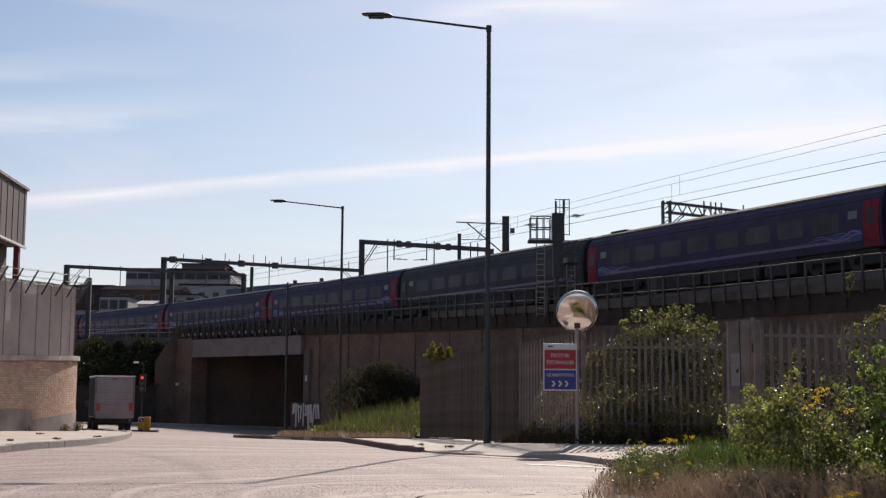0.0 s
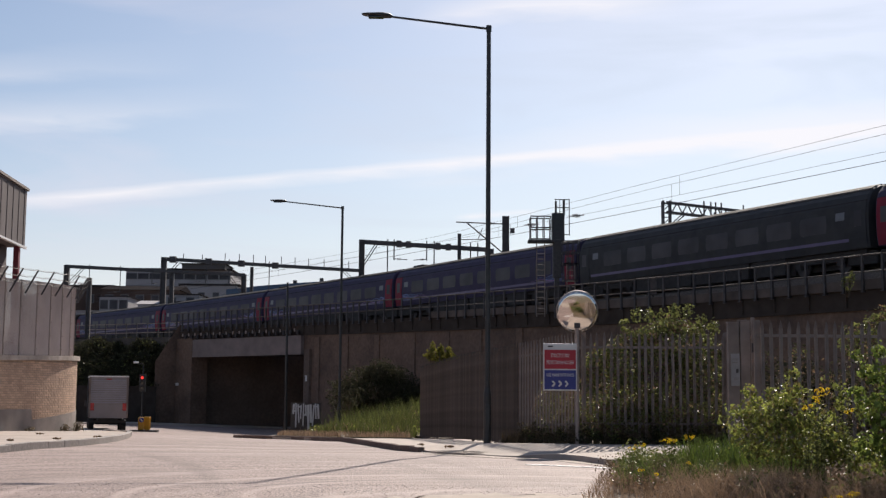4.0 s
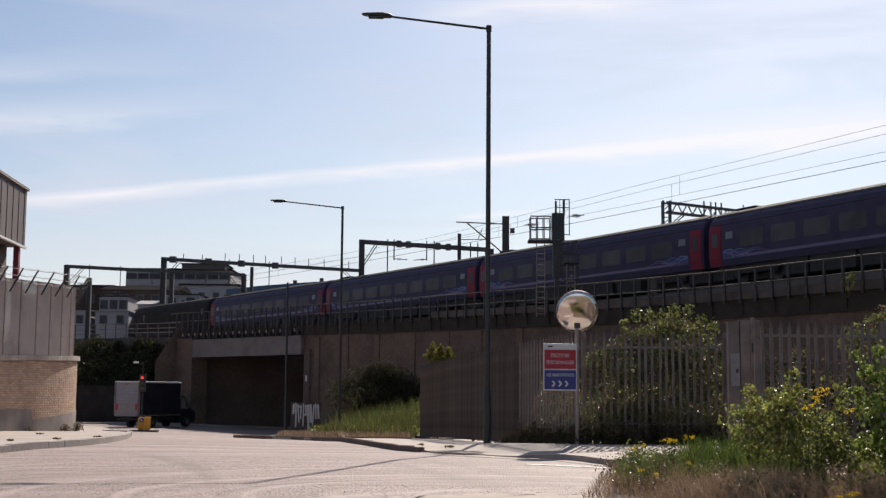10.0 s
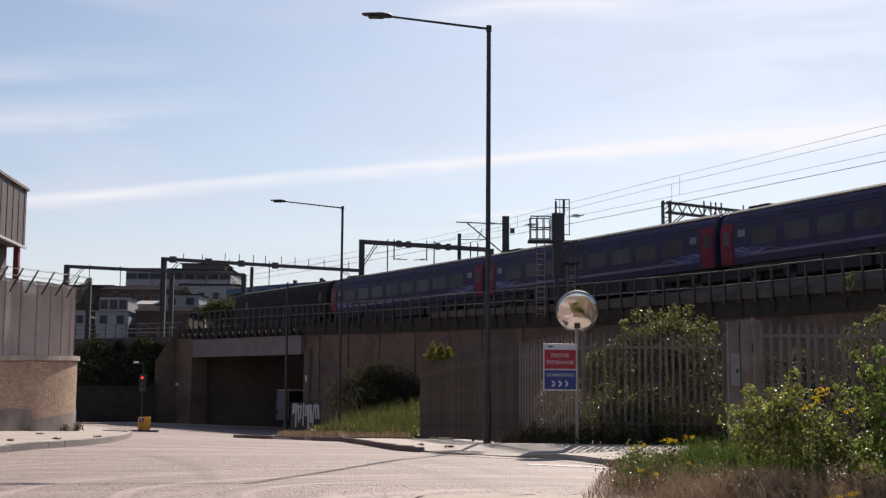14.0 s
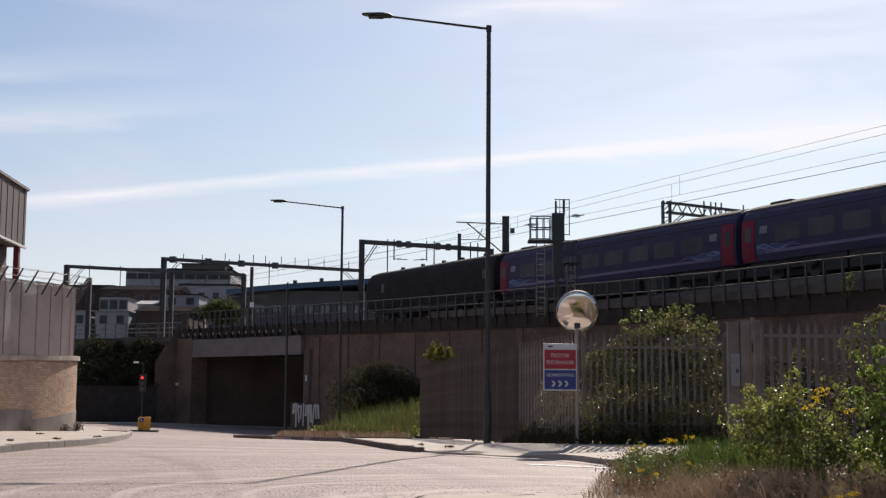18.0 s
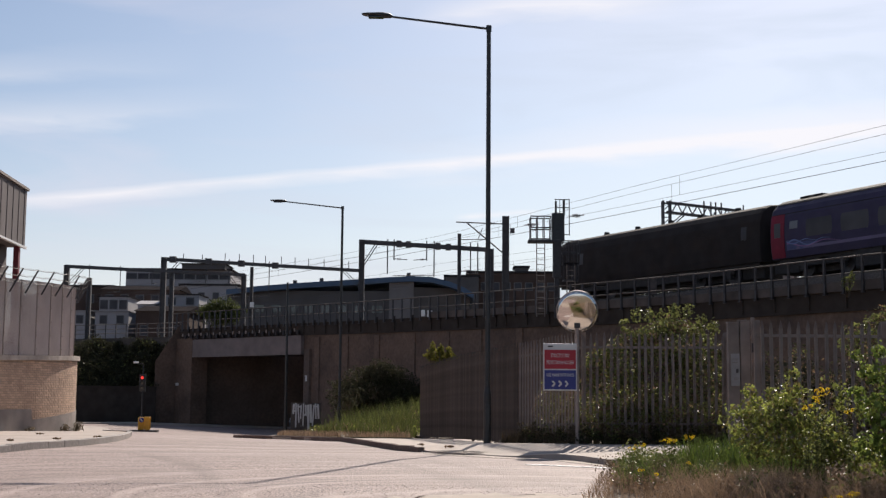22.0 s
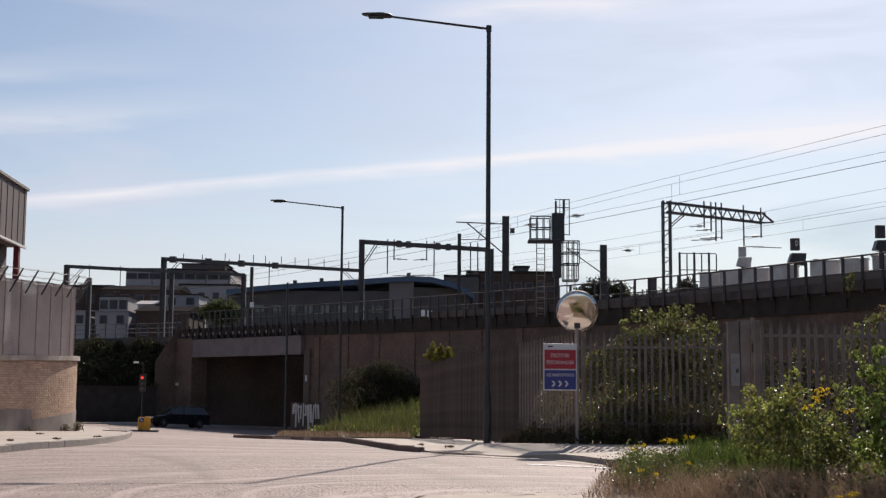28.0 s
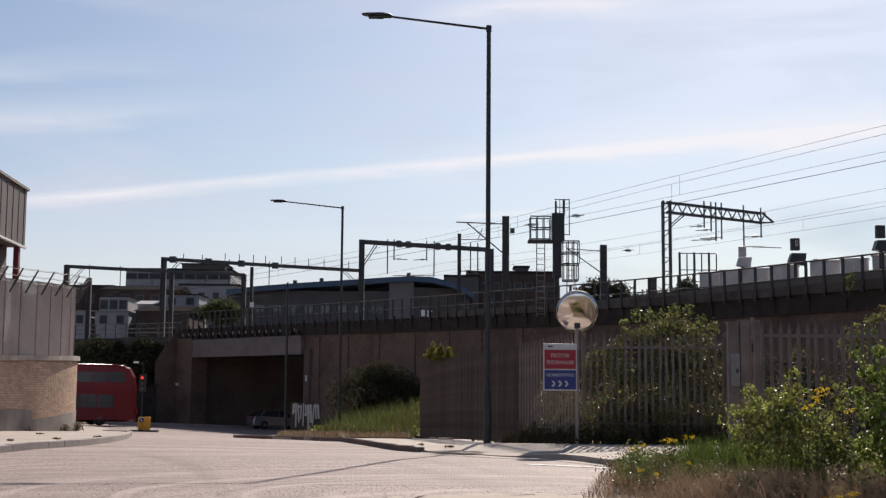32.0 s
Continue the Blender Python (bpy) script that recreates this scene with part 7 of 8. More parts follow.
def wall_details():
    # rendered foot
    bm = B()
    rings = []
    s = 12.0
    while s < 38:
        p, d = line_at(s)
        n = Vector((d.y, -d.x))
        zt = 0.70 if s < 28.7 else 0.36 + 0.07 * (s - 28.7)
        a, b = p + n * -0.02, p + n * 0.03
        rings.append([(a.x, a.y, -0.9), (b.x, b.y, -0.9), (b.x, b.y, zt), (a.x, a.y, zt)])
        s += 0.24 if s < 27 else 0.06
    bm_loft(bm, rings)
    wall = bpy.data.objects["wall_corner"]
    part("rendered_foot", bm, M["render_grey"], wall, "grey rendered foot of the wall")
    bm = B()
    bm_box(bm, 0, 0, 0, 0.213, 0.04, 0.062)
    me = mesh_of(bm, "brick", M["brick"])
    verts, faces = [], []
    cv = [Vector(v.co) for v in me.vertices]
    cf = [list(p.vertices) for p in me.polygons]
    made = 0
    for r in range(28):
        z = 0.32 + r * 0.075
        k = 0
        while True:
            s = 20.0 + (k + 0.5 * (r % 2)) * 0.225
            k += 1
            if s > 36:
                break
            p, d = line_at(s)
            if z > TOP_L(p) - 0.05:
                continue
            n = Vector((d.y, -d.x))
            m = pose(p.x - n.x * 0.004, p.y - n.y * 0.004, z, 0, 0, math.degrees(math.atan2(d.y, d.x)))
            if 38.2 < p.y < 40.6 and made < 300:
                piece("brick", me, wall, m)
                made += 1
            else:
                i = len(verts)
                verts += [tuple(m @ v) for v in cv]
                faces += [[i + q for q in f] for f in cf]
    ob = piece("bricks", quick_mesh("bricks", verts, faces, M["brick"]), wall, Matrix())
    tagged(ob, "buff bricks of the wall", kind="stuff")
    # welded mesh fence on top
    f = thing("mesh_fence", pose(0, 0, 0), "fine grey welded steel mesh fence on top of the brick wall", "fence", "fences")
    steel = mat("dusty_mesh_steel", (0.58, 0.49, 0.445), (0.48, 0.40, 0.365), 1.2, 0.7, bump=0.05, stain=(0.27, 0.225, 0.2), sscale=0.5, spec=0.3)
    post = mesh_of(one_box(0, 0, 1.23, 0.06, 0.06, 2.46, bevel=0.006), "post", M["galv_pale"])
    clamp = mesh_of(one_box(0, 0, 0, 0.05, 0.03, 0.035, bevel=0.008), "clamp", M["galv_pale"])
    stops = [20.0 + 0.9 * k for k in range(21)]
    for s0, s1 in zip(stops, stops[1:]):
        (p, d), (q, _) = line_at(s0), line_at(s1)
        a, b = Vector((p.x - 0.15 * d.y, p.y + 0.15 * d.x, TOP_L(p) + 0.17)), Vector((q.x - 0.15 * d.y, q.y + 0.15 * d.x, TOP_L(q) + 0.17))
        rz = math.degrees(math.atan2(d.y, d.x))
        ob = piece("post", post, f, Matrix.Translation(a) @ pose(0, 0, -0.05, 0, 0, rz))
        for z in (0.25, 0.7, 1.15, 1.6, 2.05):
            piece("clamp", clamp, ob, pose(0, -0.045, z))
        e = (b - a).normalized()
        n = Vector((e.y, -e.x, 0))
        v, fc = [], []
        m = int((b - a).length / 0.02)
        for k in range(m):
            c = a.lerp(b, (k + 0.5) / m)
            o = len(v)
            for z in (0.0, 2.4):
                v += [tuple(c - e * 0.0088 + Vector((0, 0, z))), tuple(c + n * 0.006 + Vector((0, 0, z))), tuple(c + e * 0.0088 + Vector((0, 0, z)))]
            fc += [[o, o + 1, o + 4, o + 3], [o + 1, o + 2, o + 5, o + 4], [o + 2, o, o + 3, o + 5]]
        for k in range(30):
            o = len(v)
            z = 0.04 + k * 0.077
            for c in (a, b):
                v += [tuple(c - n * 0.004 + Vector((0, 0, z - 0.005))), tuple(c - n * 0.004 + Vector((0, 0, z + 0.005))), tuple(c - n * 0.012 + Vector((0, 0, z)))]
            fc += [[o, o + 1, o + 4, o + 3], [o + 1, o + 2, o + 5, o + 4], [o + 2, o, o + 3, o + 5]]
        piece("mesh_panel", quick_mesh("mesh_panel", v, fc, steel), f, Matrix())
    # cranked arms and barbed wire
    bw = thing("barbed_wire", pose(0, 0, 0), "rusty barbed wire strands on cranked steel arms", "barbed wire")
    tips = []
    for k in range(16):
        p, d = line_at(20.9 + k * 0.9)
        n = Vector((d.y, -d.x))
        z = TOP_L(p) + 2.43
        a = Vector((p.x, p.y, z - 0.3))
        e = a + Vector((n.x * 0.38 + d.x * 0.1, n.y * 0.38 + d.y * 0.1, 0.75))
        tips.append((a, e))
        bm = B()
        bm_bar(bm, a, e, 0.045, 0.045)
        part("arm", bm, M["iron"], bw)
    for u in (0.45, 0.7, 0.98):
        bm = B()
        for (a0, e0), (a1, e1) in zip(tips, tips[1:]):
            p, q = a0.lerp(e0, u), a1.lerp(e1, u)
            mid = (p + q) / 2 - Vector((0, 0, 0.03))
            bm_rod(bm, p, mid, 0.009, n=4)
            bm_rod(bm, mid, q, 0.009, n=4)
            for j in range(8):
                b0 = p.lerp(q, (j + 0.5) / 8)
                bm_bar(bm, b0 + Vector((0.02, 0, -0.035)), b0 + Vector((-0.02, 0, 0.035)), 0.008, 0.008)
        part("strand", bm, M["iron"], bw)
    grass("wall_weeds", leaves("wall_weeds", [(-12.6, 43.9, 0.05, 0.15, 0.4, 0.16), (-12.55, 45.2, 0.05, 0.2, 0.4, 0.24), (-13.05, 41.6, 0.05, 0.12, 0.4, 0.1)], 900, 0.05, WEED_BROWN, 61, 0.1, 0.1), "withered weeds at the foot of the wall", "weeds")


wall_details()


def loose_chippings():
    """Loose stone chippings lying on the worn road."""
    rng = np.random.default_rng(77)
    n = 1500
    x = rng.uniform(-10.5, 3.0, n * 3)
    y = 12.5 + 5.0 * rng.random(n * 3)
    keep = np.abs(x) < 0.36 * y
    left = np.interp(y, [q[1] for q in KERB_L[:8]], [q[0] for q in KERB_L[:8]]) + 0.2
    right = np.interp(y, [8, 12, 15.5, 19, 21.7, 25, 27.4, 31, 43], [0.6, 1.3, 1.9, 2.45, 2.6, 2.1, 0.3, -1.2, -4.0])
    keep &= (x > left) & (x < right)
    x, y = x[keep][:n], y[keep][:n]
    n = len(x)
    r = 0.006 + 0.011 * rng.random(n) ** 2
    base = np.stack([x, y, np.array([gz(a, b) for a, b in zip(x, y)]) + 0.001], 1)
    oct_v = np.array([(1, 0, 0), (0, 1, 0), (-1, 0, 0), (0, -1, 0), (0.2, 0.1, 0.42), (0, 0, -0.3)])
    a = rng.random(n) * 6.28
    c, s = np.cos(a)[:, None], np.sin(a)[:, None]
    v = np.stack([oct_v[None, :, 0] * c - oct_v[None, :, 1] * s, oct_v[None, :, 0] * s + oct_v[None, :, 1] * c, np.repeat(oct_v[None, :, 2], n, 0)], 2)
    v = v * (r[:, None, None] * (0.7 + 0.6 * rng.random((n, 6, 1)))) + base[:, None, :]
    i = np.arange(n)[:, None] * 6
    f = np.concatenate([i + np.array(t) for t in ((0, 1, 4), (1, 2, 4), (2, 3, 4), (3, 0, 4), (1, 0, 5), (2, 1, 5), (3, 2, 5), (0, 3, 5))])
    chip = mat("stone_chippings", (0.37, 0.28, 0.25), (0.24, 0.18, 0.16), 3, 0.65, spec=0.25, vary=0.5)
    grass("road_chippings", quick_mesh("road_chippings", v.reshape(-1, 3).tolist(), f.tolist(), chip), "loose pale stone chippings scattered on the road", "gravel")


loose_chippings()


def road_marking():
    """A worn white edge line, and ribbed paving at the dropped kerb."""
    bm = B()
    a, b = Vector((1.5, 22.75)), Vector((2.85, 21.9))
    d = (b - a).normalized()
    n = Vector((-d.y, d.x)) * 0.09
    for i in range(9):
        p, q = a.lerp(b, i / 9), a.lerp(b, (i + 0.86) / 9)
        bm_loft(bm, [[(*(u + n * w), gz(u.x, u.y) + h) for w, h in ((-1, 0.002), (1, 0.002), (1, 0.01), (-1, 0.01))] for u in (p, q)])
    tagged(part("road_marking", bm, M["white"]), "worn white edge line painted on the road", "road marking", kind="structure")
    t = thing("tactile_paving", pose(0.42, 27.75, gz(0.42, 27.75) + 0.1 - dropped(0.42, 27.75), 0, 0, -52), "buff blister paving slabs at the dropped kerb", "paving", kind="structure")
    stud = B()
    bm_rod(stud, (0, 0, 0), (0, 0, 0.012), 0.016, 0.011, 8)
    me = mesh_of(stud, "blister", M["sand"])
    for i in range(3):
        for j in range(2):
            bm = B()
            bm_box(bm, -0.42 + 0.42 * i, -0.21 + 0.42 * j, 0.006, 0.41, 0.41, 0.03, bevel=0.004)
            slab = part("slab", bm, M["sand"], t)
            for u in range(5):
                for v in range(5):
                    piece("blister", me, slab, pose(-0.42 + 0.42 * i + 0.075 * (u - 2), -0.21 + 0.42 * j + 0.075 * (v - 2), 0.02))


road_marking()
for k, (x, y) in enumerate(((-9.6, 29.2), (-9.1, 31.0), (-8.7, 33.2), (-11.0, 36.0), (0.2, 29.4), (-0.5, 32.0))):
    lt = thing("leaf_litter", pose(x, y, gz(x, y) + 0.112), "small heap of dead brown leaves on the pavement", "litter", "leaf litter")
    for j in range(6):
        piece("dead_leaf", leaves("dead_leaf", [(0, 0, 0.02, 0.12, 0.06, 0.015)], 5, 0.06, LEAF_DRY, 300 + 7 * k + j, 0.0, 0.1), lt, Matrix())


# ---- kerb stones ----
def kerb_stones(line, name, label, s0, s1, top, stone):
    """A row of kerb stones, each an object, along the edge of a pavement."""
    k = thing(name, pose(0, 0, 0), label, "kerb", kind="structure")
    me = mesh_of(one_box(0, 0, -0.09, 0.895, 0.14, 0.24, bevel=0.012), "kerb_stone", stone)
    s, run = 0.0, 0.0
    pts = smooth_line(line, 6)
    lens = [(b - a).length for a, b in zip(pts, pts[1:])]
    total = sum(lens)
    d = s0
    while d < min(s1, total - 0.5):
        acc, i = 0.0, 0
        while i < len(lens) - 1 and acc + lens[i] < d:
            acc += lens[i]
            i += 1
        p = pts[i].lerp(pts[i + 1], (d - acc) / lens[i])
        dr = pts[i + 1] - pts[i]
        q = p + dr.normalized() * 0.45
        tilt = math.degrees(math.atan2(gz(q.x, q.y) - gz(p.x, p.y), 0.45))
        piece("kerb_stone", me, k, pose(p.x, p.y, gz(p.x, p.y) + top - dropped(p.x, p.y) + random.uniform(-0.006, 0.006), 0, -tilt, math.degrees(math.atan2(dr.y, dr.x)) + random.uniform(-0.6, 0.6)))
        d += 0.905


kerb_stones(KERB_R, "kerb_right", "granite kerb stones along the pavement", 13.0, 60.0, 0.108, M["kerb_dark"])
kerb_stones(KERB_L, "kerb_left", "granite kerb stones round the corner", 6.0, 62.0, 0.118, M["kerb"])


# ---- road vehicles ----
def shell(bm, prof, width, belt, inset, edge=0.07):
    """A vehicle body from its side outline (x, z): sides lean in above the belt line."""
    cx = sum(p[0] for p in prof) / len(prof)
    cz = sum(p[1] for p in prof) / len(prof)
    top = max(p[1] for p in prof)

    def ring(y, k):
        out = []
        for x, z in prof:
            lean = max(0.0, (z - belt) / (top - belt)) * inset if top > belt else 0.0
            yy = math.copysign(max(abs(y) - lean * (abs(y) / (width / 2)), 0.01), y)
            out.append((x + (cx - x) * k, yy, z + (cz - z) * k))
        return out

    w = width / 2
    bm_loft(bm, [ring(-w, 0.05), ring(-w + edge, 0.0), ring(w - edge, 0.0), ring(w, 0.05)])


def wheel(parent, x, y, r, w=0.22):
    wh = new("wheel")
    wh.parent, wh.matrix_basis = parent, pose(x, y, r)
    bm = B()
    s = 1 if y > 0 else -1
    rings = [[(q * r * math.cos(a * math.pi / 12), v, q * r * math.sin(a * math.pi / 12)) for a in range(24)] for q, v in ((0.62, -w / 2), (0.95, -w / 2), (1.0, -w / 4), (1.0, w / 4), (0.95, w / 2), (0.62, w / 2))]
    bm_loft(bm, rings)
    part("tyre", bm, M["tyre"], wh)
    bm = B()
    bm_rod(bm, (0, s * (w / 2 - 0.06), 0), (0, s * (w / 2 - 0.01), 0), r * 0.62, n=20)
    for k in range(5):
        a = k * 2 * math.pi / 5
        bm_bar(bm, (0, s * (w / 2 - 0.005), 0), (r * 0.55 * math.cos(a), s * (w / 2 - 0.005), r * 0.55 * math.sin(a)), 0.03, 0.07, (0, 1, 0))
    part("rim", bm, M["galv"], wh)


def side_poly(bm, pts, y, t=0.03):
    """A thin upright panel of outline (x, z) on a vehicle's side."""
    s = 1 if y > 0 else -1
    bm_loft(bm, [[(x, y + s * 0.004, z) for x, z in pts], [(x, y - s * t, z) for x, z in pts]])


LAMP_RED = mat("tail_lamp_red", (0.45, 0.03, 0.03), (0.35, 0.02, 0.02), 5, 0.25)
LAMP_WHITE = mat("head_lamp_glass", (0.65, 0.65, 0.66), (0.55, 0.55, 0.56), 5, 0.15)


def car(name, label, paint, L=4.5, W=1.8, H=1.48, estate=False, category="car"):
    c = thing(name, pose(0, 0, 0), label, category)
    h = L / 2
    rear = -h + (0.35 if estate else 0.75)
    prof = [(-h, 0.38), (-h, 0.75), (-h + 0.08, 0.95), (rear, 1.0), (h * 0.42, 0.95), (h * 0.9, 0.78), (h, 0.6), (h, 0.35), (h * 0.95, 0.25), (-h * 0.97, 0.25)]
    bm = B()
    shell(bm, prof, W, 0.7, 0.02)
    part("body", bm, paint, c)
    bm = B()
    cab = [(-h + 0.12, 0.97), (rear + 0.05, H - 0.06), (rear + 0.35, H), (0.15, H), (0.45, H - 0.05), (h * 0.5, 0.94)]
    shell(bm, cab, W - 0.12, 0.95, 0.2)
    part("cabin", bm, M["glass"], c)
    bm = B()
    bm_box(bm, (rear + 0.45) / 2 + 0.02, 0, H + 0.005, 0.45 - rear - 0.2, W - 0.5, 0.05, bevel=0.02)
    part("roof", bm, paint, c)
    for s in (-1, 1):
        for x0, z0, x1, z1 in ((h * 0.5, 0.95, 0.4, H - 0.02), (-0.15, 0.96, -0.15, H), (rear - 0.15, 0.97, rear + 0.2, H - 0.02)):
            bm = B()
            bm_bar(bm, (x0, s * (W / 2 - 0.08), z0), (x1, s * (W / 2 - 0.26), z1), 0.05, 0.08)
            part("pillar", bm, paint, c)
        for x in (-0.15, 0.95):
            bm = B()
            bm_box(bm, x - 0.45, s * (W / 2 + 0.002), 0.62, 0.95, 0.02, 0.55, bevel=0.008)
            d = part("door", bm, paint, c)
            bm = B()
            bm_box(bm, x - 0.8, s * (W / 2 + 0.02), 0.8, 0.16, 0.025, 0.03)
            part("handle", bm, M["iron"], d)
        bm = B()
        bm_box(bm, h * 0.4, s * (W / 2 + 0.08), 1.0, 0.12, 0.2, 0.13, bevel=0.03)
        part("wing_mirror", bm, paint, c)
        bm = B()
        bm_box(bm, h - 0.12, s * (W / 2 - 0.28), 0.66, 0.25, 0.4, 0.14, bevel=0.03)
        part("headlamp", bm, LAMP_WHITE, c)
        bm = B()
        bm_box(bm, -h + 0.05, s * (W / 2 - 0.22), 0.82, 0.14, 0.32, 0.2, bevel=0.03)
        part("tail_lamp", bm, LAMP_RED, c)
        for x in (-h * 0.6, h * 0.6):
            wheel(c, x, s * (W / 2 - 0.1), 0.33)
    bm = B()
    bm_box(bm, h - 0.02, 0, 0.5, 0.06, 0.9, 0.16)
    part("grille", bm, M["iron"], c)
    return c


def panel_van(label, paint, L, W, H, lower=None):
    v = thing("panel_van", pose(0, 0, 0), label, "van")
    h = L / 2
    prof = [(-h, 0.45), (-h + 0.02, H * 0.55), (-h + 0.1, H - 0.12), (-h + 0.3, H), (h * 0.38, H), (h * 0.5, H - 0.08), (h * 0.70, 1.25), (h * 0.96, 0.98), (h, 0.8), (h, 0.4), (h * 0.95, 0.3), (-h * 0.98, 0.3)]
    bm = B()
    shell(bm, prof, W, 1.1, 0.12)
    part("body", bm, paint, v)
    for s in (-1, 1):
        y = s * (W / 2 - 0.06)
        bm = B()
        side_poly(bm, [(h * 0.24, 1.22), (h * 0.24, H * 0.5 + 0.62), (h * 0.42, H * 0.5 + 0.60), (h * 0.63, 1.22)], y + s * 0.04, 0.05)
        part("side_window", bm, M["glass"], v)
        bm = B()
        bm_box(bm, h * 0.42, s * (W / 2 + 0.004), 0.85, 0.95, 0.02, 0.7, bevel=0.008)
        part("door", bm, paint if lower is None else lower, v)
        if lower is not None:
            bm = B()
            bm_box(bm, -h * 0.28, s * (W / 2 - 0.012), 1.05, L * 0.66, 0.05, 1.15, bevel=0.006)
            part("lower_panel", bm, lower, v, "turquoise lower panel")
            bm = B()
            bm_rod(bm, (h * 0.06, s * (W / 2 - 0.03), 1.72), (h * 0.06, s * (W / 2 + 0.016), 1.68), 0.56, n=28)
            part("round_emblem", bm, M["coach_glass"], v, "dark round emblem")
            bm = B()
            bm_box(bm, -h * 0.45, s * (W / 2 - 0.05), H - 0.33, L * 0.4, 0.04, 0.1)
            part("stripe", bm, SIGN_RED, v)
        bm = B()
        bm_box(bm, h * 0.66, s * (W / 2 + 0.12), 1.35, 0.12, 0.2, 0.3, bevel=0.03)
        part("wing_mirror", bm, M["iron"], v)
        bm = B()
        bm_box(bm, h - 0.16, s * (W / 2 - 0.25), 0.85, 0.3, 0.3, 0.25, bevel=0.05)
        part("headlamp", bm, LAMP_WHITE, v)
        bm = B()
        bm_box(bm, -h + 0.03, s * (W / 2 - 0.12), 1.1, 0.1, 0.14, 0.5, bevel=0.02)
        part("tail_lamp", bm, LAMP_RED, v)
        bm = B()
        bm_box(bm, 0, s * (W / 2 - 0.02), 0.42, L * 0.9, 0.08, 0.2, bevel=0.02)
        part("sill", bm, M["iron"], v)
        for x in (-h * 0.55, h * 0.66):
            wheel(v, x, s * (W / 2 - 0.12), 0.35)
    bm = B()
    bm_bar(bm, (h * 0.53, 0, H - 0.22), (h * 0.69, 0, 1.36), 0.09, W - 0.42, (0, 1, 0))
    part("windscreen", bm, M["glass"], v)
    bm = B()
    bm_box(bm, h - 0.03, 0, 0.5, 0.1, W - 0.1, 0.3, bevel=0.04)
    part("bumper", bm, M["iron"], v)
    return v


def box_van():
    v = thing("box_van", pose(0, 0, 0), "white box van with a grey roller shutter rear", "van")
    pw = mat("dusty_white_panel", (0.29, 0.25, 0.243), (0.24, 0.207, 0.2), 1.5, 0.6, stain=(0.2, 0.175, 0.165), sscale=1.2)
    bm = B()
    bm_box(bm, -0.9, 0, 2.0, 4.4, 2.2, 2.3, bevel=0.04)
    part("box_body", bm, pw, v)
    # near-black tone stands in for shade on the van's sides and cab
    dark = mat("shade_toned_van_panel", (0.02, 0.018, 0.022), (0.014, 0.013, 0.016), 1.5, 0.8, spec=0.1)
    for s in (-1, 1):
        for k in range(3):
            bm = B()
            bm_box(bm, -2.33 + k * 1.43, s * 1.11, 2.0, 1.42, 0.03, 2.2, bevel=0.006)
            part("side_panel", bm, dark, v, "van side panel with its shade put into a dark colour")
    # roof whiter than the box: its sunlit edge is put into the colour
    bm = B()
    bm_box(bm, -0.9, 0, 3.18, 4.45, 2.24, 0.07, bevel=0.02)
    part("roof", bm, M["white"], v)
    bm = B()
    bm_box(bm, -3.12, 0, 2.35, 0.05, 1.95, 1.4)
    sh = part("roller_shutter", bm, mat("grey_shutter", (0.30, 0.285, 0.31), (0.25, 0.235, 0.26), 2, 0.5), v, "pale grey roller shutter")
    for k in range(11):
        bm = B()
        bm_box(bm, -3.15, 0, 1.75 + k * 0.125, 0.02, 1.93, 0.02)
        part("slat", bm, M["galv"], sh)
    bm = B()
    bm_box(bm, -3.12, 0, 1.2, 0.06, 2.1, 0.8, bevel=0.01)
    part("tail_lift", bm, pw, v, "dusty folded tail lift")
    for s in (-1, 1):
        bm = B()
        bm_box(bm, -3.15, s * 0.9, 1.45, 0.06, 0.22, 0.42, bevel=0.02)
        part("tail_lamp", bm, LAMP_RED, v)
        bm = B()
        bm_box(bm, -3.14, s * 1.05, 2.0, 0.08, 0.1, 2.3)
        part("corner_post", bm, M["galv"], v)
        for x in (-1.6, 2.15):
            wheel(v, x, s * 0.9, 0.36, 0.3)
    bm = B()
    bm_box(bm, -3.14, 0, 3.02, 0.05, 0.3, 0.06)
    part("marker_lamp", bm, LAMP_RED, v)
    bm = B()
    bm_box(bm, -0.4, 0, 0.65, 5.2, 1.1, 0.25)
    bm_box(bm, -2.9, 0, 0.6, 0.12, 2.0, 0.14)
    part("chassis", bm, M["black"], v)
    bm = B()
    shell(bm, [(1.3, 0.45), (1.3, 2.25), (1.75, 2.3), (2.0, 2.2), (2.6, 1.35), (3.15, 1.1), (3.2, 0.5), (3.1, 0.35), (1.4, 0.35)], 1.95, 1.2, 0.12)
    part("cab", bm, dark, v, "van cab with its shade put into a dark colour")
    for s in (-1, 1):
        bm = B()
        side_poly(bm, [(1.5, 1.3), (1.5, 2.05), (1.9, 2.05), (2.4, 1.35)], s * 0.95, 0.06)
        part("side_window", bm, M["glass"], v)
        bm = B()
        bm_box(bm, 2.4, s * 1.15, 1.6, 0.1, 0.2, 0.35, bevel=0.03)
        part("wing_mirror", bm, M["iron"], v)
    bm = B()
    bm_bar(bm, (2.06, 0, 2.14), (2.58, 0, 1.42), 0.07, 1.6, (0, 1, 0))
    part("windscreen", bm, M["glass"], v)
    return v


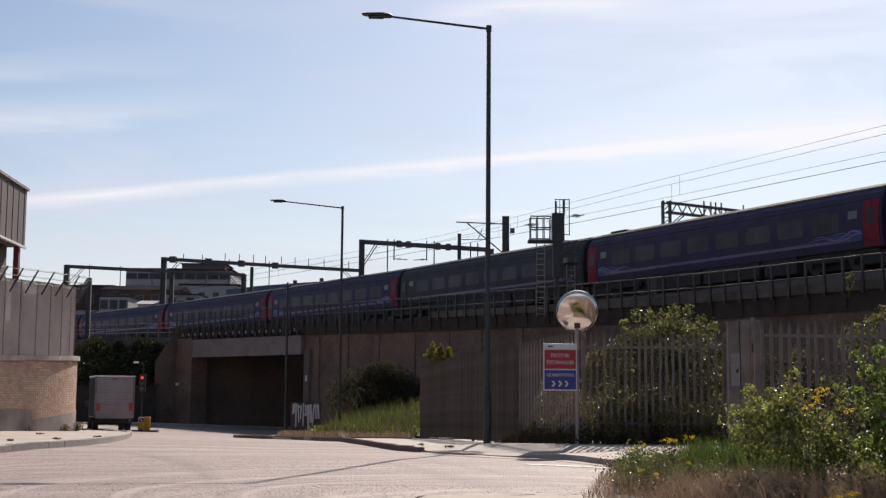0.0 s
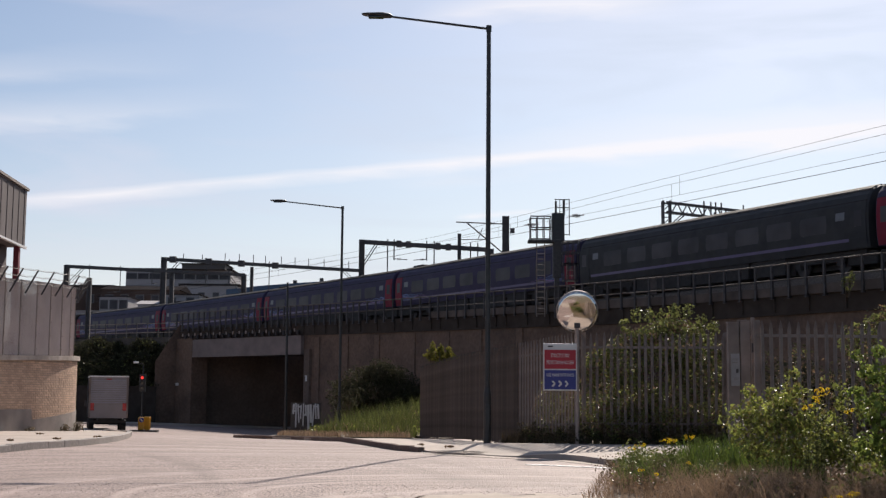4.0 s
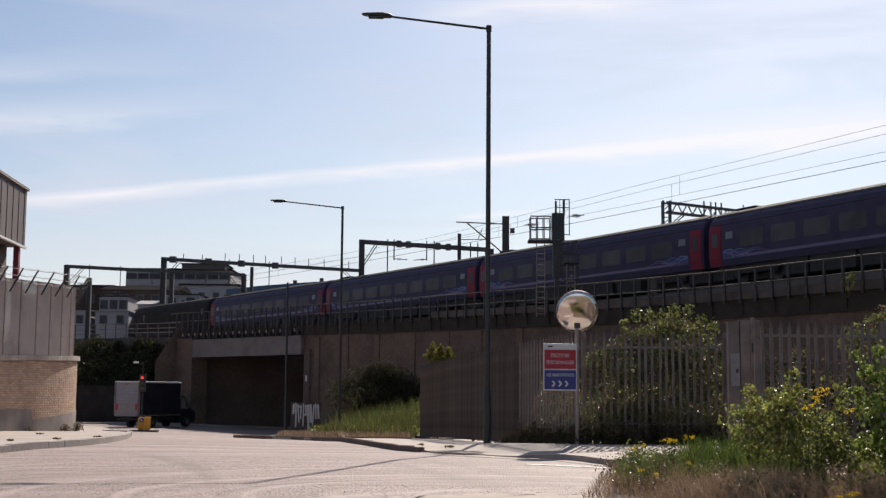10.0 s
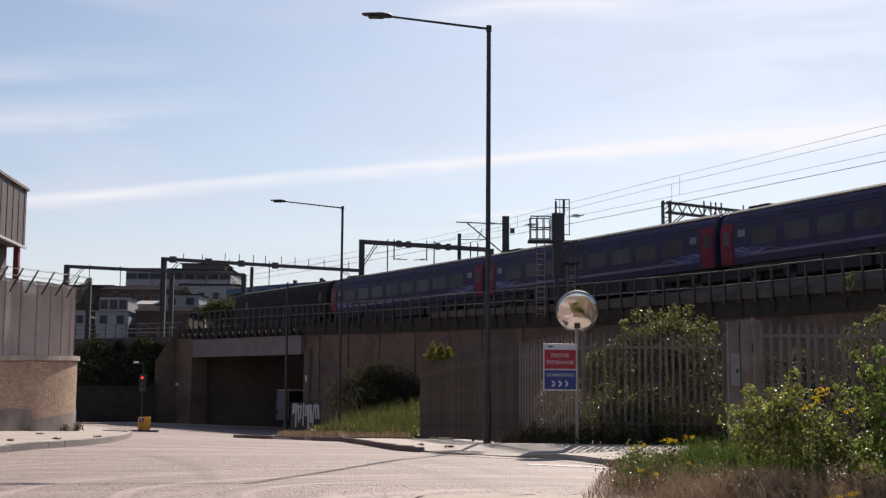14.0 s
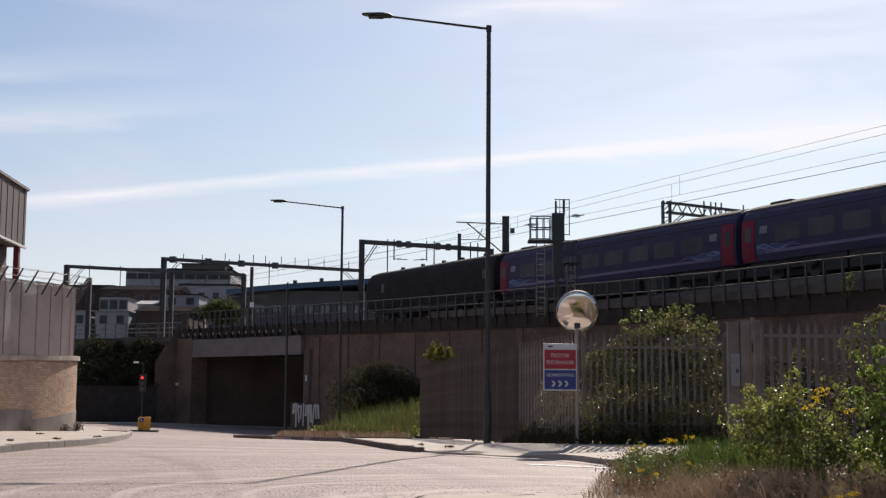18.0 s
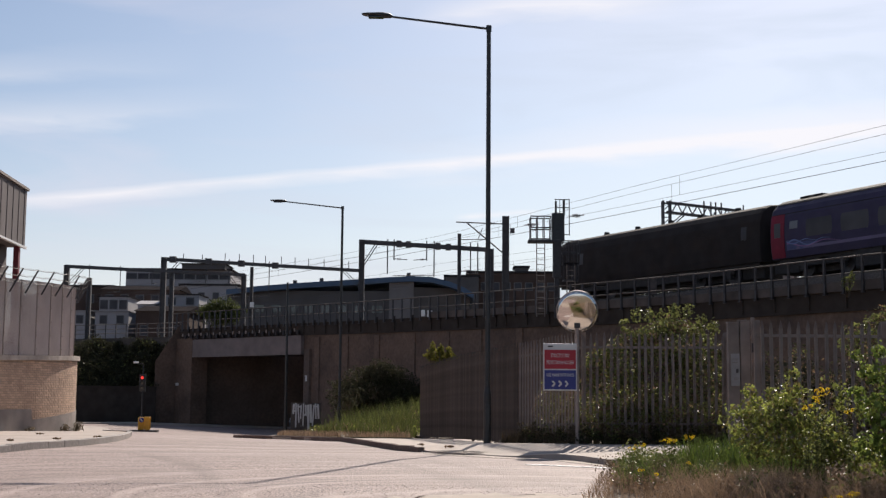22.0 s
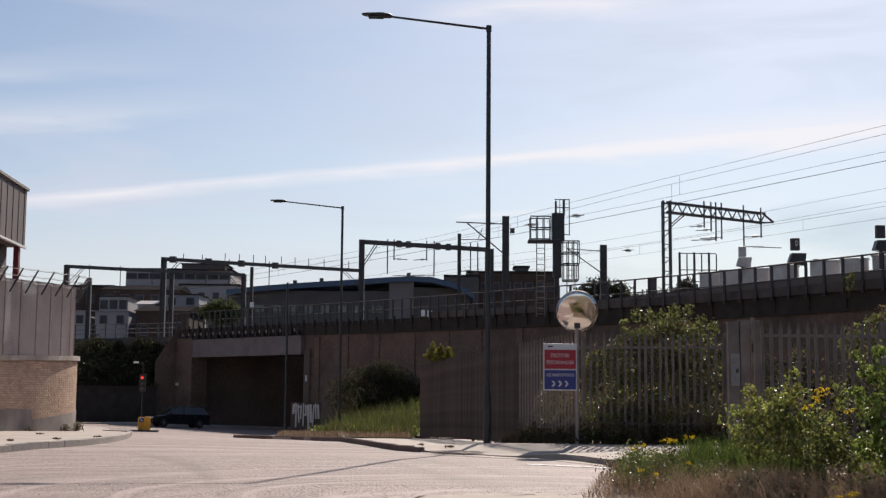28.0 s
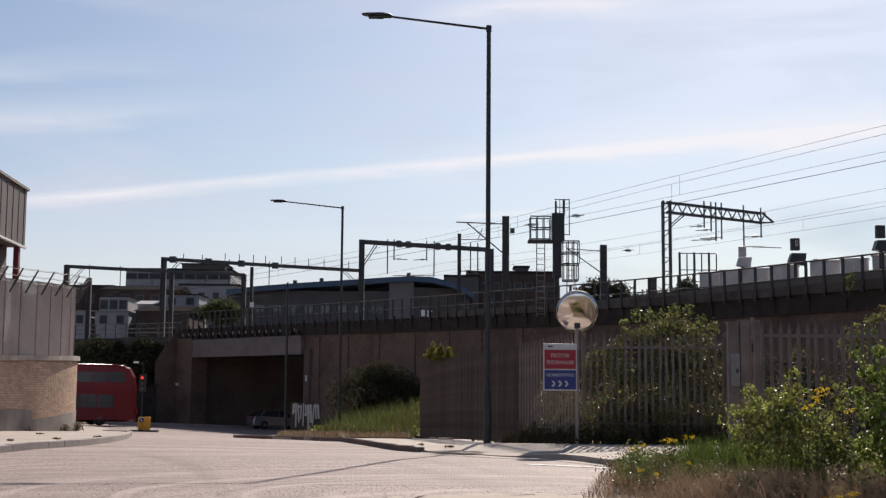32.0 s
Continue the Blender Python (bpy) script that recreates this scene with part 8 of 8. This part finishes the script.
def double_decker():
    b = thing("double_decker_bus", pose(0, 0, 0), "red double-decker bus with rounded rear and dark window bands", "bus")
    L, W, H = 10.9, 2.5, 4.22
    h = L / 2
    prof = [(-h, 0.35), (-h, 2.6), (-h + 0.1, 3.4), (-h + 0.45, 4.05), (-h + 1.0, H - 0.04), (-h + 1.8, H), (h - 0.7, H), (h - 0.35, H - 0.12), (h - 0.12, 3.6), (h, 2.4), (h, 0.4), (h - 0.1, 0.28), (-h + 0.1, 0.28)]
    bp = mat("bus_red", (0.21, 0.012, 0.018), (0.17, 0.009, 0.014), 1.5, 0.3, spec=0.4)
    pane = mat("bus_window_glass", (0.10, 0.095, 0.10), (0.05, 0.047, 0.05), 0.5, 0.12, spec=0.7)
    bm = B()
    shell(bm, prof, W, 2.2, 0.1, 0.3)
    part("body", bm, bp, b)
    for s in (-1, 1):
        for k in range(8):
            x0 = -h + 0.95 + k * 1.16
            bm = B()
            side_poly(bm, [(x0, 2.92), (x0, 3.72), (x0 + 1.1, 3.72), (x0 + 1.1, 2.92)], s * (W / 2 - 0.045), 0.06)
            part("upper_window", bm, pane, b)
        for k in range(6):
            x0 = -h + 1.7 + k * 1.2
            bm = B()
            side_poly(bm, [(x0, 1.25), (x0, 2.15), (x0 + 1.1, 2.15), (x0 + 1.1, 1.25)], s * (W / 2 + 0.0), 0.06)
            part("lower_window", bm, pane, b)
        for x in (-0.6, h - 1.2):
            for dx in (0, 0.62):
                bm = B()
                side_poly(bm, [(x + dx, 0.4), (x + dx, 2.2), (x + dx + 0.56, 2.2), (x + dx + 0.56, 0.4)], s * (W / 2 + 0.012), 0.04)
                part("door_leaf", bm, pane, b)
        bm = B()
        rail = [(-h + 0.9, H - 0.13), (-h + 1.8, H - 0.05), (h - 0.75, H - 0.05), (h - 0.4, H - 0.15)]
        for (xa, za), (xb, zb) in zip(rail, rail[1:]):
            bm_rod(bm, (xa, s * (W / 2 - 0.16), za), (xb, s * (W / 2 - 0.16), zb), 0.1, n=12)
        part("cant_rail", bm, bp, b, smooth=True)
        for x in (-h + 2.6, h - 2.7):
            wheel(b, x, s * (W / 2 - 0.16), 0.48, 0.3)
        bm = B()
        bm_box(bm, h - 0.1, s * (W / 2 + 0.12), 2.4, 0.15, 0.25, 0.4, bevel=0.04)
        part("wing_mirror", bm, M["iron"], b)
        bm = B()
        bm_box(bm, -h + 0.02, s * (W / 2 - 0.2), 1.0, 0.08, 0.2, 0.4, bevel=0.03)
        part("tail_lamp", bm, LAMP_RED, b)
    bm = B()
    bm_box(bm, h - 0.02, 0, 1.75, 0.1, W - 0.4, 1.1, bevel=0.04)
    part("windscreen", bm, M["glass"], b)
    bm = B()
    bm_bar(bm, (h - 0.02, 0, 2.95), (h - 0.17, 0, 3.8), 0.08, W - 0.5, (0, 1, 0))
    part("upper_windscreen", bm, M["glass"], b)
    bm = B()
    bm_box(bm, 1.6, 0, H + 0.03, 3.4, 1.4, 0.12, bevel=0.03)
    part("roof_vent", bm, M["white"], b)
    bm = B()
    bm_bar(bm, (-h + 0.03, 0, 2.7), (-h + 0.2, 0, 3.5), 0.1, 1.6, (0, 1, 0))
    part("rear_window", bm, M["glass"], b)
    return b


def patrol_car():
    c = car("patrol_car", "white estate patrol car in yellow and blue checks", mat("patrol_white", (0.42, 0.42, 0.40), (0.36, 0.36, 0.34), 2, 0.45), 4.1, 1.74, 1.38, True, "police car")
    yel = mat("fluorescent_yellow", (0.55, 0.62, 0.03), (0.48, 0.55, 0.02), 4, 0.4)
    blu = mat("check_blue", (0.03, 0.07, 0.35), (0.025, 0.06, 0.3), 4, 0.4)
    for s in (-1, 1):
        for i in range(7):
            for j in range(2):
                bm = B()
                bm_box(bm, -1.68 + i * 0.54, s * 0.886, 0.47 + j * 0.25, 0.53, 0.012, 0.24)
                part("check", bm, yel if (i + j) % 2 else blu, c)
    bm = B()
    bm_box(bm, -0.1, 0, 1.46, 0.28, 1.1, 0.11, bevel=0.03)
    part("beacon_bar", bm, mat("blue_beacon", (0.06, 0.1, 0.5), (0.05, 0.08, 0.4), 4, 0.15), c, "blue beacon bar")
    return c


BLACK_CAR = mat("black_car_paint", (0.012, 0.012, 0.014), (0.009, 0.009, 0.01), 3, 0.15)
SILVER = mat("silver_paint", (0.35, 0.36, 0.38), (0.3, 0.31, 0.33), 3, 0.25, 0.6)
TURQ = mat("turquoise_paint", (0.085, 0.25, 0.225), (0.07, 0.21, 0.19), 2, 0.5)
BOX_VAN = box_van()
TURQ_VAN = panel_van("white and turquoise delivery van with a round dark emblem", mat("dusty_white_paint", (0.30, 0.275, 0.265), (0.25, 0.23, 0.222), 2, 0.6), 6.1, 2.0, 2.5, TURQ)
WHITE_VAN = panel_van("plain white panel van with dark cab windows", mat("van_white", (0.33, 0.31, 0.32), (0.28, 0.265, 0.275), 2, 0.5), 5.5, 1.95, 2.02)
PATROL = patrol_car()
BLACK_A = car("saloon_car", "shiny black saloon car with dark windows", BLACK_CAR, 4.6, 1.82, 1.45)
BLACK_B = car("hatchback_car", "black hatchback car with dark windows", BLACK_CAR, 4.4, 1.8, 1.5, True)
SILVER_CAR = car("saloon_car", "silver saloon car with dark windows", SILVER, 4.5, 1.8, 1.45)
BUS = double_decker()


# ---- motion keys ----
S0 = S_NEAR
NEAR, FAR = Vector((-22.9, 93.0)), Vector((-24.47, 95.9))


def on_lane(lane, s, way):
    """A pose s metres along a lane; way is 1 towards the bridge, -1 away from it."""
    p = lane + Vector((0.88, 0.475)) * s
    q = p + Vector((0.88, 0.475)) * 2.0
    tilt = math.degrees(math.atan2(gz(q.x, q.y) - gz(p.x, p.y), 2.0))
    return pose(p.x, p.y, gz(p.x, p.y), 0, -tilt * way, 28.36 + (0 if way > 0 else 180))


def drive(car_ob, lane, way, knots):
    ts = [k[0] for k in knots]
    ss = [k[1] for k in knots]
    rows = sorted(set(ts + [i * 0.5 for i in range(65) if ts[0] <= i * 0.5 <= ts[-1]]))
    walk(car_ob, [(t, on_lane(lane, float(np.interp(t, ts, ss)), way)) for t in rows])


def motions():
    times = [i * 1.0 for i in range(33)]

    def run(t):
        return 20.265 + 5.484 * t + 0.02124 * t * t if t < 19 else 132.08 + 6.31 * (t - 19)

    for k, c in enumerate(COACHES):
        walk(c, [(t, track_pose(S0 + run(t) + 11.525 - 23.05 * k)) for t in times])
    walk(LOCO, [(t, track_pose(S0 + run(t) + 11.525 - 6 * 23.05 - 21.05)) for t in times])
    # box van: waits at the lights, then turns under the bridge; rear end x, y and heading
    rear = [(0, -18.5, 74.0, 109), (2, -18.6, 74.2, 108), (4, -19.1, 75.0, 106), (6, -19.8, 76.3, 103), (7, -20.5, 78.6, 98), (8, -21.35, 82.0, 92), (8.5, -21.95, 85.0, 87), (9, -22.1, 87.0, 80), (9.5, -22.1, 89.0, 71), (10, -21.8, 90.5, 62), (10.5, -21.2, 92.0, 56), (11, -20.4, 93.6, 50), (11.5, -19.4, 95.2, 46), (12, -18.4, 97.0, 42), (13, -15.9, 100.6, 36), (14, -12.7, 104.0, 31)]
    rows = []
    for t, x, y, a in rear:
        d = Vector((math.cos(radians(a)), math.sin(radians(a))))
        p = Vector((x, y)) + d * 3.15
        rows.append((t, pose(p.x, p.y, gz(p.x, p.y), 0, 0, a)))
    for t, s in ((16, 25.0), (20, 41.0), (32, 80.0)):
        rows.append((t, on_lane(FAR, s, 1)))
    walk(BOX_VAN, rows)
    drive(TURQ_VAN, FAR, 1, [(0, -30), (15, -29), (18, -15.5), (19, -5.8), (20, 3.5), (20.5, 8.4), (21, 13.5), (24, 45), (32, 70)])
    drive(WHITE_VAN, NEAR, -1, [(0, 60), (18, 45), (21, 20), (22.5, 14.0), (23, 12.4), (23.5, 10.6), (24, 8.3), (24.5, 6.0), (25, 3.2), (25.5, 0.5), (27, -8.5), (28, -15), (32, -30)])
    drive(PATROL, FAR, 1, [(0, -40), (20, -38), (22, -16), (22.8, -1.5), (23, 2.2), (23.3, 7.5), (24.5, 29), (27, 60), (32, 62)])
    drive(BLACK_A, FAR, 1, [(0, -48), (21, -46), (23.5, -12), (24.5, -1.8), (24.8, -0.1), (25.5, 7.0), (28, 33), (32, 55)])
    drive(BLACK_B, NEAR, -1, [(0, 70), (22, 60), (26, 15.5), (27.5, 7.6), (28, 4.3), (28.5, 0.3), (29, -3.2), (30, -11), (32, -23)])
    drive(BUS, NEAR, -1, [(0, 90), (25, 60), (28, 24.5), (29, 16.6), (30.5, 5.7), (31.4, -0.4), (32, -4.5)])
    drive(SILVER_CAR, FAR, 1, [(0, -56), (27, -54), (30, -12.5), (30.8, -3.0), (31.6, 7.8), (31.8, 10.5), (32, 13.2)])


motions()
